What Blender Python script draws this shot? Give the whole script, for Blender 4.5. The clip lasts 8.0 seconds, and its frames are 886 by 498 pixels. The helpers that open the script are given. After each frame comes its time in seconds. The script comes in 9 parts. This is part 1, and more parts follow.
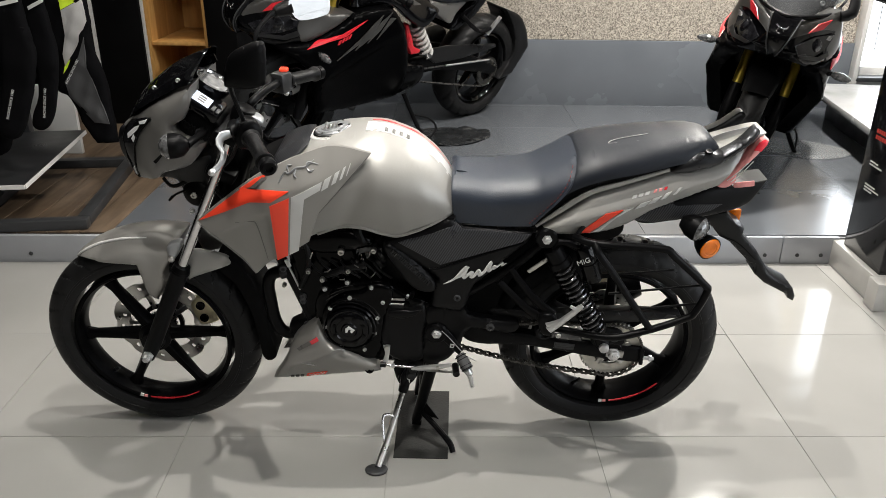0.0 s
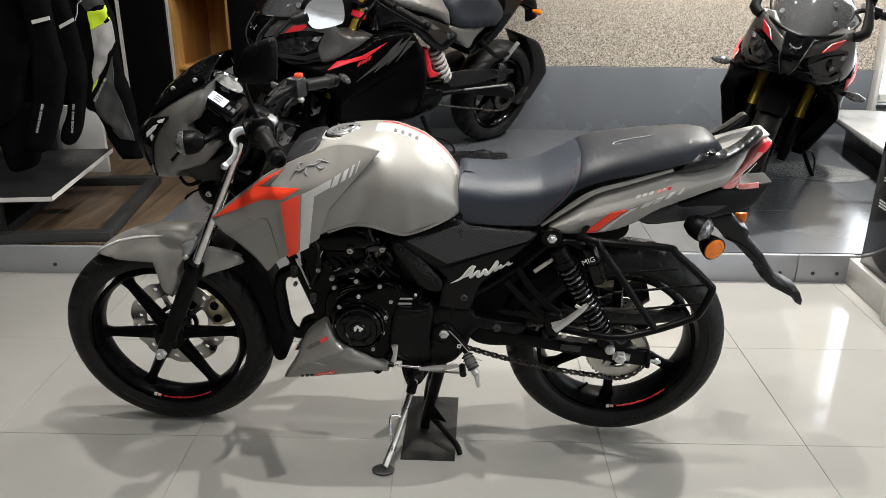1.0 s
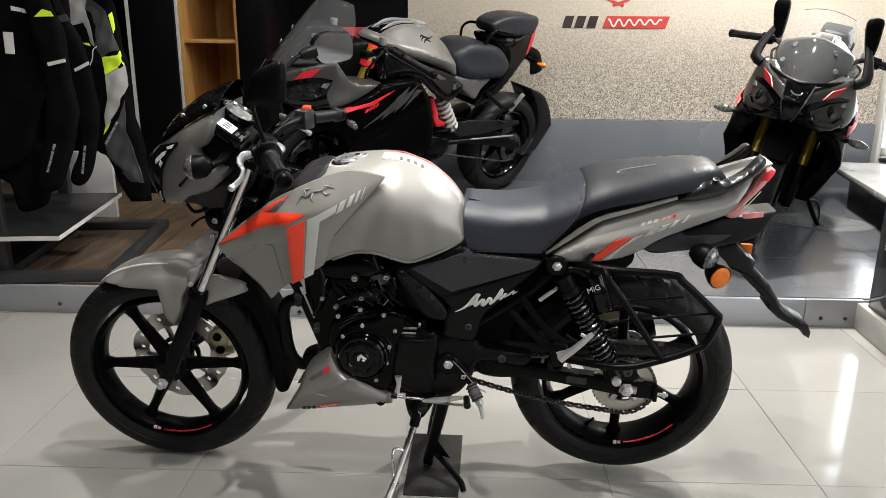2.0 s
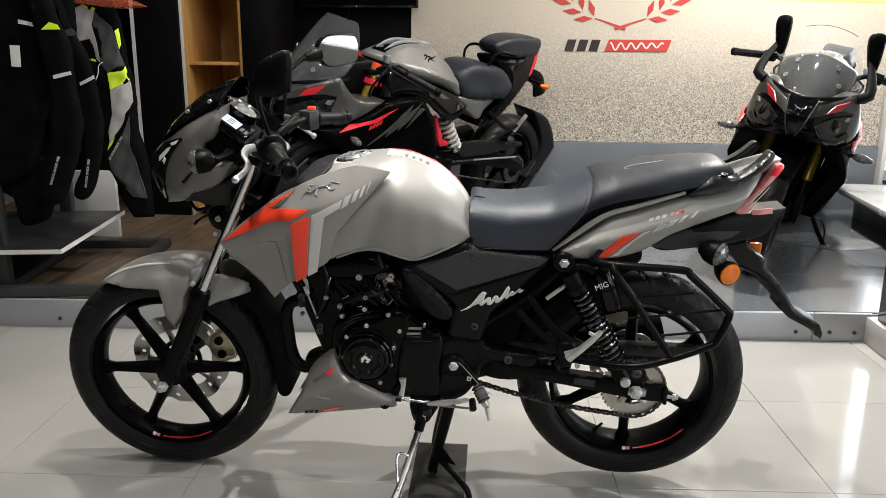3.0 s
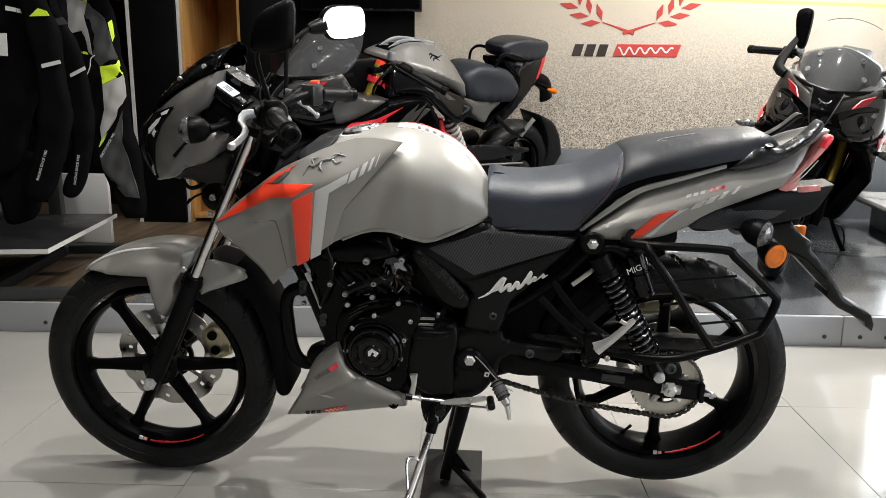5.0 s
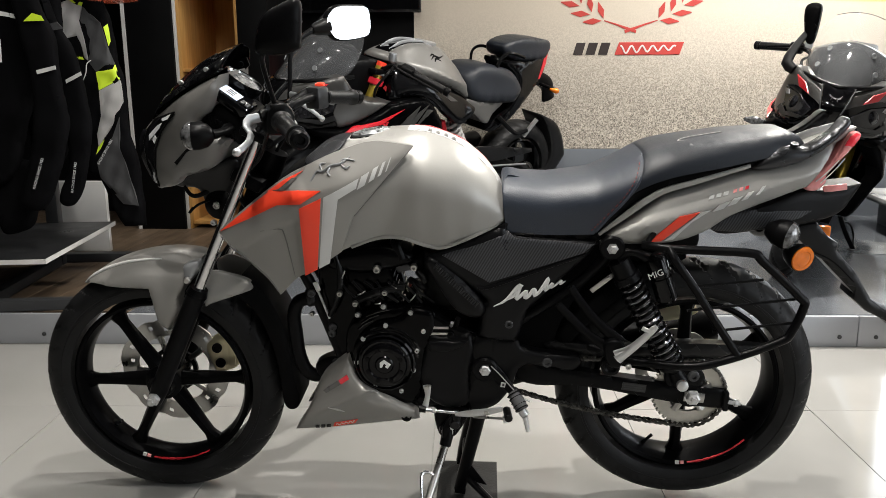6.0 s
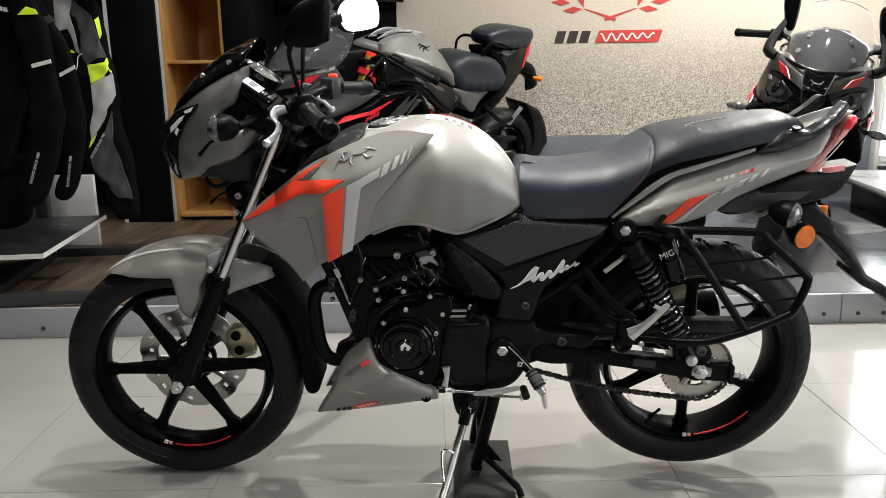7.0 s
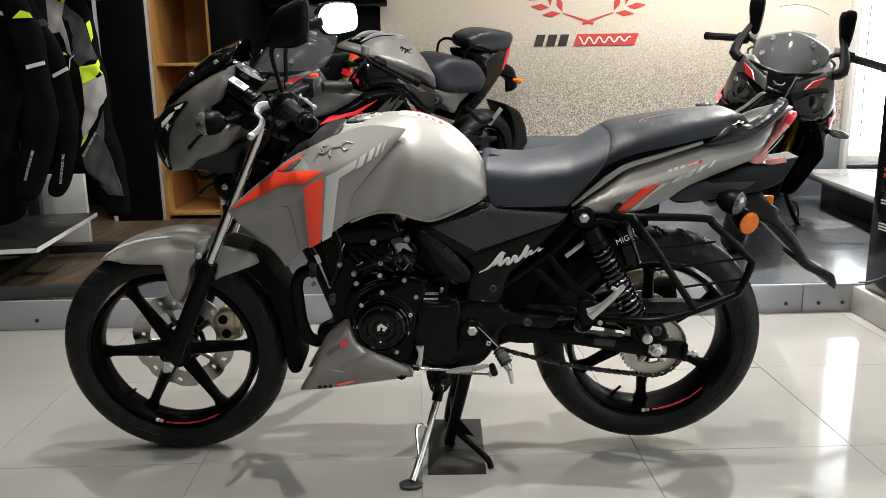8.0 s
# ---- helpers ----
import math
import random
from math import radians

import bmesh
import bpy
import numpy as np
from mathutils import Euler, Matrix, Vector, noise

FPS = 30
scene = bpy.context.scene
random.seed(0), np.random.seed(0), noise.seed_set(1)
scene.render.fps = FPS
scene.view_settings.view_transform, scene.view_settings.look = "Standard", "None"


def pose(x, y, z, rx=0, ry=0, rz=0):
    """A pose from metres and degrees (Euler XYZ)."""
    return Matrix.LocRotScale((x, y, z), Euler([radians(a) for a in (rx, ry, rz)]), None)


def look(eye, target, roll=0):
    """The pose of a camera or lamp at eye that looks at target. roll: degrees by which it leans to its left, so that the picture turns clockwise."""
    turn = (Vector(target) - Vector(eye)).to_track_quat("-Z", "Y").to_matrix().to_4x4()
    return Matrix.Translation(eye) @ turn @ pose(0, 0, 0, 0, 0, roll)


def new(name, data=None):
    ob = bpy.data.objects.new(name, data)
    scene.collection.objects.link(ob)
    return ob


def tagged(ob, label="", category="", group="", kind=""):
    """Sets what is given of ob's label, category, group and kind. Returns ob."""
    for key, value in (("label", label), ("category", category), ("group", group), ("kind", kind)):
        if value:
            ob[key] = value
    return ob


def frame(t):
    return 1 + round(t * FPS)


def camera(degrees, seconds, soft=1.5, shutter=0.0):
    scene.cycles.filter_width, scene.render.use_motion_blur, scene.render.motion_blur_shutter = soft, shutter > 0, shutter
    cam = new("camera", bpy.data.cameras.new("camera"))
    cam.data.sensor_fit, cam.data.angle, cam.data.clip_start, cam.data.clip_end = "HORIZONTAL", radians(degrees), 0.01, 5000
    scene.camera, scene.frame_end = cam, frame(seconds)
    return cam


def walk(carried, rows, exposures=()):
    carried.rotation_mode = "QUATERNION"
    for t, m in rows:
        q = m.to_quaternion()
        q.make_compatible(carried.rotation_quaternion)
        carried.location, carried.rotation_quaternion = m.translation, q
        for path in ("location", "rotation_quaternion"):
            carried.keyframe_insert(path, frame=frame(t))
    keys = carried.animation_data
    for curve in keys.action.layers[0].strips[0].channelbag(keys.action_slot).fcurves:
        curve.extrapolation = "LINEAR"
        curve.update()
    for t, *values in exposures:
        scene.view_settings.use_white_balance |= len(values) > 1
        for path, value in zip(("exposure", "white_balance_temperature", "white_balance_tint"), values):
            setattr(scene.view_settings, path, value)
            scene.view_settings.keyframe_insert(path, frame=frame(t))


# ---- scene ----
cam = camera(58.7, 8.0, soft=0.55)
PATH = [
    (0, (0.855, -1.994, 1.465), (0.824, -0.164, 0.658), 0.5),
    (0.5, (0.881, -2.03, 1.419), (0.828, -0.183, 0.654), 0.5),
    (1, (0.902, -2.063, 1.389), (0.808, -0.2, 0.668), 0.3),
    (1.5, (0.907, -2.083, 1.351), (0.8, -0.192, 0.711), 0.5),
    (3, (0.898, -2.093, 1.202), (0.779, -0.156, 0.718), 0.5),
    (3.5, (0.889, -2.079, 1.15), (0.773, -0.133, 0.703), 0.6),
    (4, (0.878, -2.052, 1.095), (0.764, -0.103, 0.664), 0.6),
    (4.5, (0.858, -2.002, 1.063), (0.746, -0.051, 0.637), 0.7),
    (6, (0.808, -1.879, 1.057), (0.699, 0.073, 0.637), -0.2),
    (6.5, (0.748, -1.88, 1.062), (0.663, 0.069, 0.622), -0.8),
    (7, (0.699, -1.942, 1.061), (0.665, 0.007, 0.614), -0.8),
    (7.5, (0.709, -2.009, 1.055), (0.701, -0.059, 0.611), -0.8),
    (8, (0.741, -2.089, 1.05), (0.735, -0.138, 0.612), -0.8),
]
walk(cam, [(t, look(eye, target, roll)) for t, eye, target, roll in PATH])

# ---------- light ----------
world = bpy.data.worlds.new("world")
scene.world = world
world.use_nodes = True
world.node_tree.nodes["Background"].inputs[0].default_value = (0.75, 0.82, 1.0, 1)
world.node_tree.nodes["Background"].inputs[1].default_value = 0.3
CEIL = 3.1
# ceiling downlights: x, y, watts, radius
# All unseen; the first three follow the cast shadows, the rest are added fill.
DOWNLIGHTS = [
    (0.70, 0.0, 35, 0.012), (0.70, -0.75, 30, 0.012), (0.72, 1.2, 13, 0.015), (0.75, -1.75, 16, 0.12), (2.3, -0.7, 6, 0.05), (-0.9, -1.0, 5, 0.05), (-0.85, 2.45, 13, 0.05),
    (2.6, 1.70, 112, 0.06), (0.6, 2.3, 2, 0.06), (-1.1, 0.9, 4.5, 0.06), (1.3, 2.95, 6, 0.06), (2.9, 2.95, 60, 0.06), (1.2, -3.4, 10, 0.10),
]
SPOT_COLOR = (1.0, 0.962, 0.90)


# ---------- materials ----------
def mat(name, color, rough=0.5, metal=0.0, var=0.12, vscale=6.0, bump=0.0, bscale=120.0, coat=0.0, rvar=0.08, spec=0.5, emit=None):
    """Procedural surface with colour and gloss variation at two scales and a fine relief."""
    m = bpy.data.materials.new(name)
    m.use_nodes = True
    nt = m.node_tree
    b = nt.nodes["Principled BSDF"]
    tc = nt.nodes.new("ShaderNodeTexCoord")
    n1 = nt.nodes.new("ShaderNodeTexNoise")
    n1.inputs["Scale"].default_value = vscale
    n1.inputs["Detail"].default_value = 6
    nt.links.new(tc.outputs["Object"], n1.inputs["Vector"])
    ramp = nt.nodes.new("ShaderNodeMapRange")
    ramp.inputs["From Min"].default_value, ramp.inputs["From Max"].default_value = 0.3, 0.7
    ramp.inputs["To Min"].default_value, ramp.inputs["To Max"].default_value = 1 - var, 1 + var
    nt.links.new(n1.outputs["Fac"], ramp.inputs["Value"])
    mul = nt.nodes.new("ShaderNodeVectorMath")
    mul.operation = "SCALE"
    mul.inputs[0].default_value = color[:3]
    nt.links.new(ramp.outputs["Result"], mul.inputs["Scale"])
    nt.links.new(mul.outputs["Vector"], b.inputs["Base Color"])
    n2 = nt.nodes.new("ShaderNodeTexNoise")
    n2.inputs["Scale"].default_value = bscale
    n2.inputs["Detail"].default_value = 3
    nt.links.new(tc.outputs["Object"], n2.inputs["Vector"])
    rr = nt.nodes.new("ShaderNodeMapRange")
    rr.inputs["From Min"].default_value, rr.inputs["From Max"].default_value = 0.3, 0.7
    rr.inputs["To Min"].default_value, rr.inputs["To Max"].default_value = max(0.02, rough - rvar), min(1, rough + rvar)
    nt.links.new(n1.outputs["Fac"], rr.inputs["Value"])
    nt.links.new(rr.outputs["Result"], b.inputs["Roughness"])
    b.inputs["Metallic"].default_value = metal
    b.inputs["Coat Weight"].default_value = coat
    b.inputs["Coat Roughness"].default_value = 0.06
    b.inputs["Specular IOR Level"].default_value = spec
    if bump:
        bp = nt.nodes.new("ShaderNodeBump")
        bp.inputs["Strength"].default_value = bump
        bp.inputs["Distance"].default_value = 0.002
        nt.links.new(n2.outputs["Fac"], bp.inputs["Height"])
        nt.links.new(bp.outputs["Normal"], b.inputs["Normal"])
    if emit:
        b.inputs["Emission Color"].default_value = (*emit[:3], 1)
        b.inputs["Emission Strength"].default_value = emit[3]
    return m


def glass(name, color, rough=0.03, alpha=0.3, ior=1.45):
    """Thin sheet: a share of clear passage and the rest tinted gloss."""
    m = bpy.data.materials.new(name)
    m.use_nodes = True
    nt = m.node_tree
    b = nt.nodes["Principled BSDF"]
    b.inputs["Base Color"].default_value = (*color, 1)
    b.inputs["Roughness"].default_value = rough
    b.inputs["IOR"].default_value = ior
    b.inputs["Alpha"].default_value = alpha
    return m


def carbon(name, scale=48, pale=(0.100, 0.104, 0.114), spec=0.4):
    """Woven carbon-look plastic: slanting twill ribs."""
    m = mat(name, (0.02, 0.02, 0.022), 0.33, var=0.1, spec=spec)
    nt = m.node_tree
    b = nt.nodes["Principled BSDF"]
    tc = nt.nodes.new("ShaderNodeTexCoord")
    mp = nt.nodes.new("ShaderNodeMapping")
    mp.inputs["Rotation"].default_value = (0, radians(-30), 0)
    nt.links.new(tc.outputs["Object"], mp.inputs["Vector"])
    w = nt.nodes.new("ShaderNodeTexWave")
    w.bands_direction = "X"
    w.inputs["Scale"].default_value = scale
    w.inputs["Distortion"].default_value = 0.25
    w.inputs["Detail"].default_value = 1
    w.inputs["Detail Scale"].default_value = 3
    nt.links.new(mp.outputs["Vector"], w.inputs["Vector"])
    mx = nt.nodes.new("ShaderNodeMix")
    mx.data_type = "RGBA"
    mx.inputs["A"].default_value = (0.008, 0.008, 0.009, 1)
    mx.inputs["B"].default_value = (*pale, 1)
    nt.links.new(w.outputs["Fac"], mx.inputs["Factor"])
    nt.links.new(mx.outputs["Result"], b.inputs["Base Color"])
    bp = nt.nodes.new("ShaderNodeBump")
    bp.inputs["Strength"].default_value = 0.25
    bp.inputs["Distance"].default_value = 0.001
    nt.links.new(w.outputs["Fac"], bp.inputs["Height"])
    nt.links.new(bp.outputs["Normal"], b.inputs["Normal"])
    return m


def tile_mat(name, color, rough, cloud, vein=0.0, island=0.04, spec=0.5):
    """Polished vitrified tile: cloudy tone, each piece slightly its own shade, faint smears in the polish."""
    m = mat(name, color, rough, var=cloud, vscale=2.2, rvar=0.04, spec=spec)
    nt = m.node_tree
    b = nt.nodes["Principled BSDF"]
    src = b.inputs["Base Color"].links[0].from_socket
    oi = nt.nodes.new("ShaderNodeObjectInfo")
    mr = nt.nodes.new("ShaderNodeMapRange")
    mr.inputs["To Min"].default_value, mr.inputs["To Max"].default_value = 1 - island, 1 + island
    nt.links.new(oi.outputs["Random"], mr.inputs["Value"])
    sc = nt.nodes.new("ShaderNodeVectorMath")
    sc.operation = "SCALE"
    nt.links.new(src, sc.inputs[0])
    nt.links.new(mr.outputs["Result"], sc.inputs["Scale"])
    nt.links.new(sc.outputs["Vector"], b.inputs["Base Color"])
    return m


def wood_mat(name, a, c, scale=3.0, rough=0.45, axis="Z"):
    m = mat(name, a, rough)
    nt = m.node_tree
    b = nt.nodes["Principled BSDF"]
    tc = nt.nodes.new("ShaderNodeTexCoord")
    mp = nt.nodes.new("ShaderNodeMapping")
    mp.inputs["Scale"].default_value = {"Z": (9, 9, 0.8), "X": (0.8, 9, 9), "Y": (9, 0.8, 9)}[axis]
    nt.links.new(tc.outputs["Object"], mp.inputs["Vector"])
    n = nt.nodes.new("ShaderNodeTexNoise")
    n.inputs["Scale"].default_value = scale
    n.inputs["Detail"].default_value = 8
    n.inputs["Distortion"].default_value = 0.6
    nt.links.new(mp.outputs["Vector"], n.inputs["Vector"])
    rp = nt.nodes.new("ShaderNodeValToRGB")
    rp.color_ramp.elements[0].position, rp.color_ramp.elements[0].color = 0.3, (*a, 1)
    rp.color_ramp.elements[1].position, rp.color_ramp.elements[1].color = 0.72, (*c, 1)
    nt.links.new(n.outputs["Fac"], rp.inputs["Fac"])
    nt.links.new(rp.outputs["Color"], b.inputs["Base Color"])
    bp = nt.nodes.new("ShaderNodeBump")
    bp.inputs["Strength"].default_value, bp.inputs["Distance"].default_value = 0.15, 0.001
    nt.links.new(n.outputs["Fac"], bp.inputs["Height"])
    nt.links.new(bp.outputs["Normal"], b.inputs["Normal"])
    return m


def poster_mat(name):
    """Printed wall mural: gritty asphalt below, paling upwards into a misty sky with a yellow kerb line."""
    m = bpy.data.materials.new(name)
    m.use_nodes = True
    nt = m.node_tree
    b = nt.nodes["Principled BSDF"]
    b.inputs["Roughness"].default_value = 0.42
    tc = nt.nodes.new("ShaderNodeTexCoord")
    sep = nt.nodes.new("ShaderNodeSeparateXYZ")
    nt.links.new(tc.outputs["Object"], sep.inputs["Vector"])
    n = nt.nodes.new("ShaderNodeTexNoise")
    n.inputs["Scale"].default_value, n.inputs["Detail"].default_value, n.inputs["Roughness"].default_value = 95, 4, 0.75
    nt.links.new(tc.outputs["Object"], n.inputs["Vector"])
    v = nt.nodes.new("ShaderNodeTexVoronoi")
    v.inputs["Scale"].default_value = 140
    nt.links.new(tc.outputs["Object"], v.inputs["Vector"])
    grit = nt.nodes.new("ShaderNodeMix")
    grit.data_type = "FLOAT"
    grit.inputs["Factor"].default_value = 0.4
    nt.links.new(n.outputs["Fac"], grit.inputs["A"])
    nt.links.new(v.outputs["Color"], grit.inputs["B"])
    # grit fades with height
    fade = nt.nodes.new("ShaderNodeMapRange")
    fade.inputs["From Min"].default_value, fade.inputs["From Max"].default_value = 0.55, 1.5
    fade.inputs["To Min"].default_value, fade.inputs["To Max"].default_value = 1.0, 0.06
    nt.links.new(sep.outputs["Z"], fade.inputs["Value"])
    gr = nt.nodes.new("ShaderNodeValToRGB")
    gr.color_ramp.elements[0].position, gr.color_ramp.elements[0].color = 0.34, (0.085, 0.073, 0.060, 1)
    gr.color_ramp.elements[1].position, gr.color_ramp.elements[1].color = 0.66, (0.64, 0.58, 0.50, 1)
    nt.links.new(grit.outputs["Result"], gr.inputs["Fac"])
    tone = nt.nodes.new("ShaderNodeValToRGB")
    e = tone.color_ramp.elements
    e[0].position, e[0].color = 0.0, (0.24, 0.22, 0.19, 1)
    e[1].position, e[1].color = 1.0, (0.70, 0.68, 0.62, 1)
    for p, c in ((0.25, (0.36, 0.32, 0.27, 1)), (0.5, (0.56, 0.50, 0.42, 1)), (0.680, (0.58, 0.51, 0.42, 1)), (0.708, (0.62, 0.56, 0.44, 1)), (0.714, (0.64, 0.53, 0.16, 1)), (0.722, (0.64, 0.53, 0.20, 1)), (0.730, (0.70, 0.63, 0.45, 1))):
        x = e.new(p)
        x.color = c
    zr = nt.nodes.new("ShaderNodeMapRange")
    zr.inputs["From Min"].default_value, zr.inputs["From Max"].default_value = 0.55, 2.1
    tilt = nt.nodes.new("ShaderNodeMath")
    tilt.operation = "MULTIPLY_ADD"
    tilt.inputs[1].default_value = 0.030
    nt.links.new(sep.outputs["X"], tilt.inputs[0])
    nt.links.new(sep.outputs["Z"], tilt.inputs[2])
    nt.links.new(tilt.outputs["Value"], zr.inputs["Value"])
    nt.links.new(zr.outputs["Result"], tone.inputs["Fac"])
    mx = nt.nodes.new("ShaderNodeMix")
    mx.data_type = "RGBA"
    nt.links.new(fade.outputs["Result"], mx.inputs["Factor"])
    nt.links.new(tone.outputs["Color"], mx.inputs["A"])
    nt.links.new(gr.outputs["Color"], mx.inputs["B"])
    nt.links.new(mx.outputs["Result"], b.inputs["Base Color"])
    return m


M_GREY = mat("satin_grey_paint", (0.298, 0.290, 0.273), 0.42, 0.30, var=0.04, vscale=3, bump=0.05, bscale=900, rvar=0.05)
M_MATTE = mat("dull_black_plastic", (0.004, 0.004, 0.0042), 0.7, var=0.2, spec=0.05)
M_DIALFACE = mat("pale_dial_glare_and_lamp", (0.20, 0.20, 0.20), 0.18, 0.3, var=0.35, vscale=60)
M_LAMPWHITE = mat("white_lamp_insert", (0.85, 0.86, 0.88), 0.12, var=0.05, coat=0.5)
M_STEEL2 = mat("dull_bare_aluminium", (0.34, 0.35, 0.36), 0.40, 0.7, var=0.1, vscale=15)
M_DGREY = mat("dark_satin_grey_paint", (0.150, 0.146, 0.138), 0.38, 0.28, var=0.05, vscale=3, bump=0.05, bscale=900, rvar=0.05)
# The tank's grey again, darkened for panels that turn down from the light.
M_SHROUD = mat("satin_grey_paint_shaded", (0.255, 0.247, 0.232), 0.36, 0.32, var=0.04, vscale=3, bump=0.05, bscale=900, rvar=0.05)
M_CRIMSON = mat("crimson_sticker", (0.52, 0.014, 0.024), 0.35, var=0.04)
M_SATINBLACK = mat("satin_black_cast_metal", (0.055, 0.056, 0.060), 0.28, 0.9, var=0.08, bump=0.04, bscale=700, rvar=0.05)
M_DEEPBLACK = mat("deep_black_fairing", (0.0012, 0.0012, 0.0014), 0.22, var=0.1, rvar=0.03, spec=0.02)
M_WETPLASTIC = mat("crumpled_dark_plastic", (0.016, 0.017, 0.018), 0.25, var=0.4, vscale=14, bump=0.6, bscale=30)
M_RED = mat("red_sticker", (0.90, 0.060, 0.024), 0.35, var=0.04)
M_WHITE = mat("silver_white_sticker", (0.55, 0.55, 0.54), 0.35, 0.2, var=0.04)
M_GLOSSBLACK = mat("gloss_black_paint", (0.002, 0.002, 0.0024), 0.08, var=0.1, rvar=0.03, spec=0.22)
M_BLACK = mat("black_plastic", (0.0025, 0.0025, 0.0028), 0.34, var=0.2, bump=0.08, bscale=500, spec=0.08)
M_ENGINE = mat("black_engine_enamel", (0.0012, 0.0012, 0.0014), 0.15, 0.0, var=0.3, vscale=25, bump=0.05, bscale=250, spec=0.10)
M_EDGE = mat("gloss_black_casting", (0.002, 0.002, 0.0022), 0.10, var=0.2, rvar=0.04, spec=0.55)
M_TUBE = mat("black_powder_coat", (0.0030, 0.0030, 0.0034), 0.34, var=0.2, bump=0.06, bscale=600, spec=0.10)
M_RUBBER = mat("tyre_rubber", (0.0095, 0.0096, 0.0100), 0.46, var=0.25, vscale=18, bump=0.15, bscale=220, spec=0.18)
M_GRIP = mat("grip_rubber", (0.003, 0.003, 0.0033), 0.40, var=0.2, bump=0.3, bscale=400, spec=0.2)
M_SEAT = mat("black_seat_vinyl", (0.019, 0.025, 0.037), 0.43, var=0.12, bump=0.3, bscale=420, rvar=0.05, spec=0.5)
M_SPGREY = mat("dark_satin_metallic_paint", (0.050, 0.049, 0.047), 0.36, 0.35, var=0.05, vscale=3, bump=0.04, bscale=900, rvar=0.05)
M_SEAT2 = mat("ribbed_seat_vinyl", (0.0085, 0.0108, 0.0160), 0.44, var=0.12, bump=0.25, bscale=420, spec=0.32)
M_CHROME = mat("chrome", (0.72, 0.72, 0.73), 0.12, 1.0, var=0.05, rvar=0.05)
M_STEEL = mat("brushed_steel", (0.50, 0.49, 0.47), 0.32, 1.0, var=0.15, vscale=20, bump=0.1, bscale=300)
M_ALU = mat("cast_aluminium", (0.60, 0.60, 0.60), 0.38, 0.85, var=0.1, vscale=15, bump=0.2, bscale=300)
M_GOLD = mat("pale_gold_anodised_metal", (0.78, 0.70, 0.48), 0.38, 0.55, var=0.1)
M_FORKGOLD = mat("gold_fork_tube", (0.55, 0.40, 0.06), 0.32, 0.7, var=0.06)
M_CARBON = carbon("carbon_look_plastic", 56, (0.048, 0.050, 0.056))
M_CARBONFINE = carbon("fine_carbon_look_plastic", 90, (0.026, 0.027, 0.030), 0.10)
M_AMBER = mat("amber_lens", (0.74, 0.165, 0.002), 0.15, var=0.15, vscale=60, coat=0.2)
M_CLEAR = mat("clear_lamp_lens", (0.13, 0.132, 0.135), 0.10, 0.35, var=0.8, vscale=90, coat=0.8)
M_TAIL = mat("pale_red_lamp_lens", (0.76, 0.29, 0.28), 0.16, var=0.2, vscale=40, coat=0.6)
M_TAILRED = mat("red_lamp_lens", (0.75, 0.03, 0.05), 0.15, var=0.1, coat=0.6)
M_LCD = mat("lit_liquid_crystal_face", (0.34, 0.37, 0.42), 0.2, var=0.25, vscale=90, emit=(0.75, 0.85, 1.0, 0.75))
M_DIAL = mat("dial_face", (0.02, 0.02, 0.022), 0.10, var=0.2, coat=0.8)
M_MIRROR = mat("mirror_glass", (0.92, 0.93, 0.94), 0.02, 1.0, var=0.0, rvar=0.0)
M_YELLOW = mat("yellow_plastic", (0.75, 0.45, 0.03), 0.4)
M_DARKPATCH = mat("smoked_badge_and_fold", (0.11, 0.105, 0.10), 0.35, var=0.1)
M_SCREEN = glass("clear_screen", (0.34, 0.35, 0.36), 0.02, 0.07, 1.45)
M_DASH = mat("dark_grey_dash_plastic", (0.014, 0.0145, 0.016), 0.10, var=0.35, vscale=9, rvar=0.03, spec=0.22)
M_COVER = mat("satin_black_cover_paint", (0.0035, 0.0035, 0.004), 0.36, var=0.2, bump=0.06, bscale=500, spec=0.15)
M_SIDE = mat("satin_black_side_panel", (0.0040, 0.0040, 0.0046), 0.38, var=0.15, bump=0.08, bscale=600, spec=0.17)
M_PLATE = mat("dark_satin_plastic", (0.008, 0.008, 0.0085), 0.34, var=0.2, bump=0.1, bscale=500, spec=0.26)
M_REDCASE = mat("plain_red", (0.45, 0.02, 0.025), 0.45, var=0.08)
M_REDFILM = glass("reddish_clear_plastic", (0.55, 0.12, 0.06), 0.15, 0.45)
M_STITCH = mat("red_thread", (0.16, 0.02, 0.02), 0.7)
M_RIM = mat("black_rim_paint", (0.0020, 0.0020, 0.0023), 0.36, var=0.2, spec=0.04)
M_RING = mat("zinc_plated_sprocket", (0.50, 0.48, 0.43), 0.42, 0.7, var=0.15, vscale=30)
M_CHAIN = mat("oiled_chain_steel", (0.085, 0.082, 0.076), 0.30, 0.9, var=0.3, vscale=40)

M_FLOORTILE = tile_mat("polished_beige_tile", (0.290, 0.284, 0.270), 0.09, 0.05, island=0.03, spec=0.24)
M_GROUT = mat("tile_grout", (0.22, 0.215, 0.20), 0.8, var=0.1)
M_DARKTILE = tile_mat("polished_dark_grey_tile", (0.092, 0.099, 0.109), 0.20, 0.08, island=0.05, spec=1.0)
M_DARKGROUT = mat("dark_grout", (0.20, 0.20, 0.20), 0.8)
M_STRIP = mat("brushed_grey_panel", (0.34, 0.35, 0.37), 0.35, 0.3, var=0.06, vscale=4)
M_PLINTH = mat("blue_grey_laminate", (0.130, 0.142, 0.160), 0.24, var=0.1, vscale=2)
M_WALLDARK = mat("charcoal_wall_paint", (0.004, 0.004, 0.0043), 0.5, var=0.1, bump=0.2, bscale=150, spec=0.08)
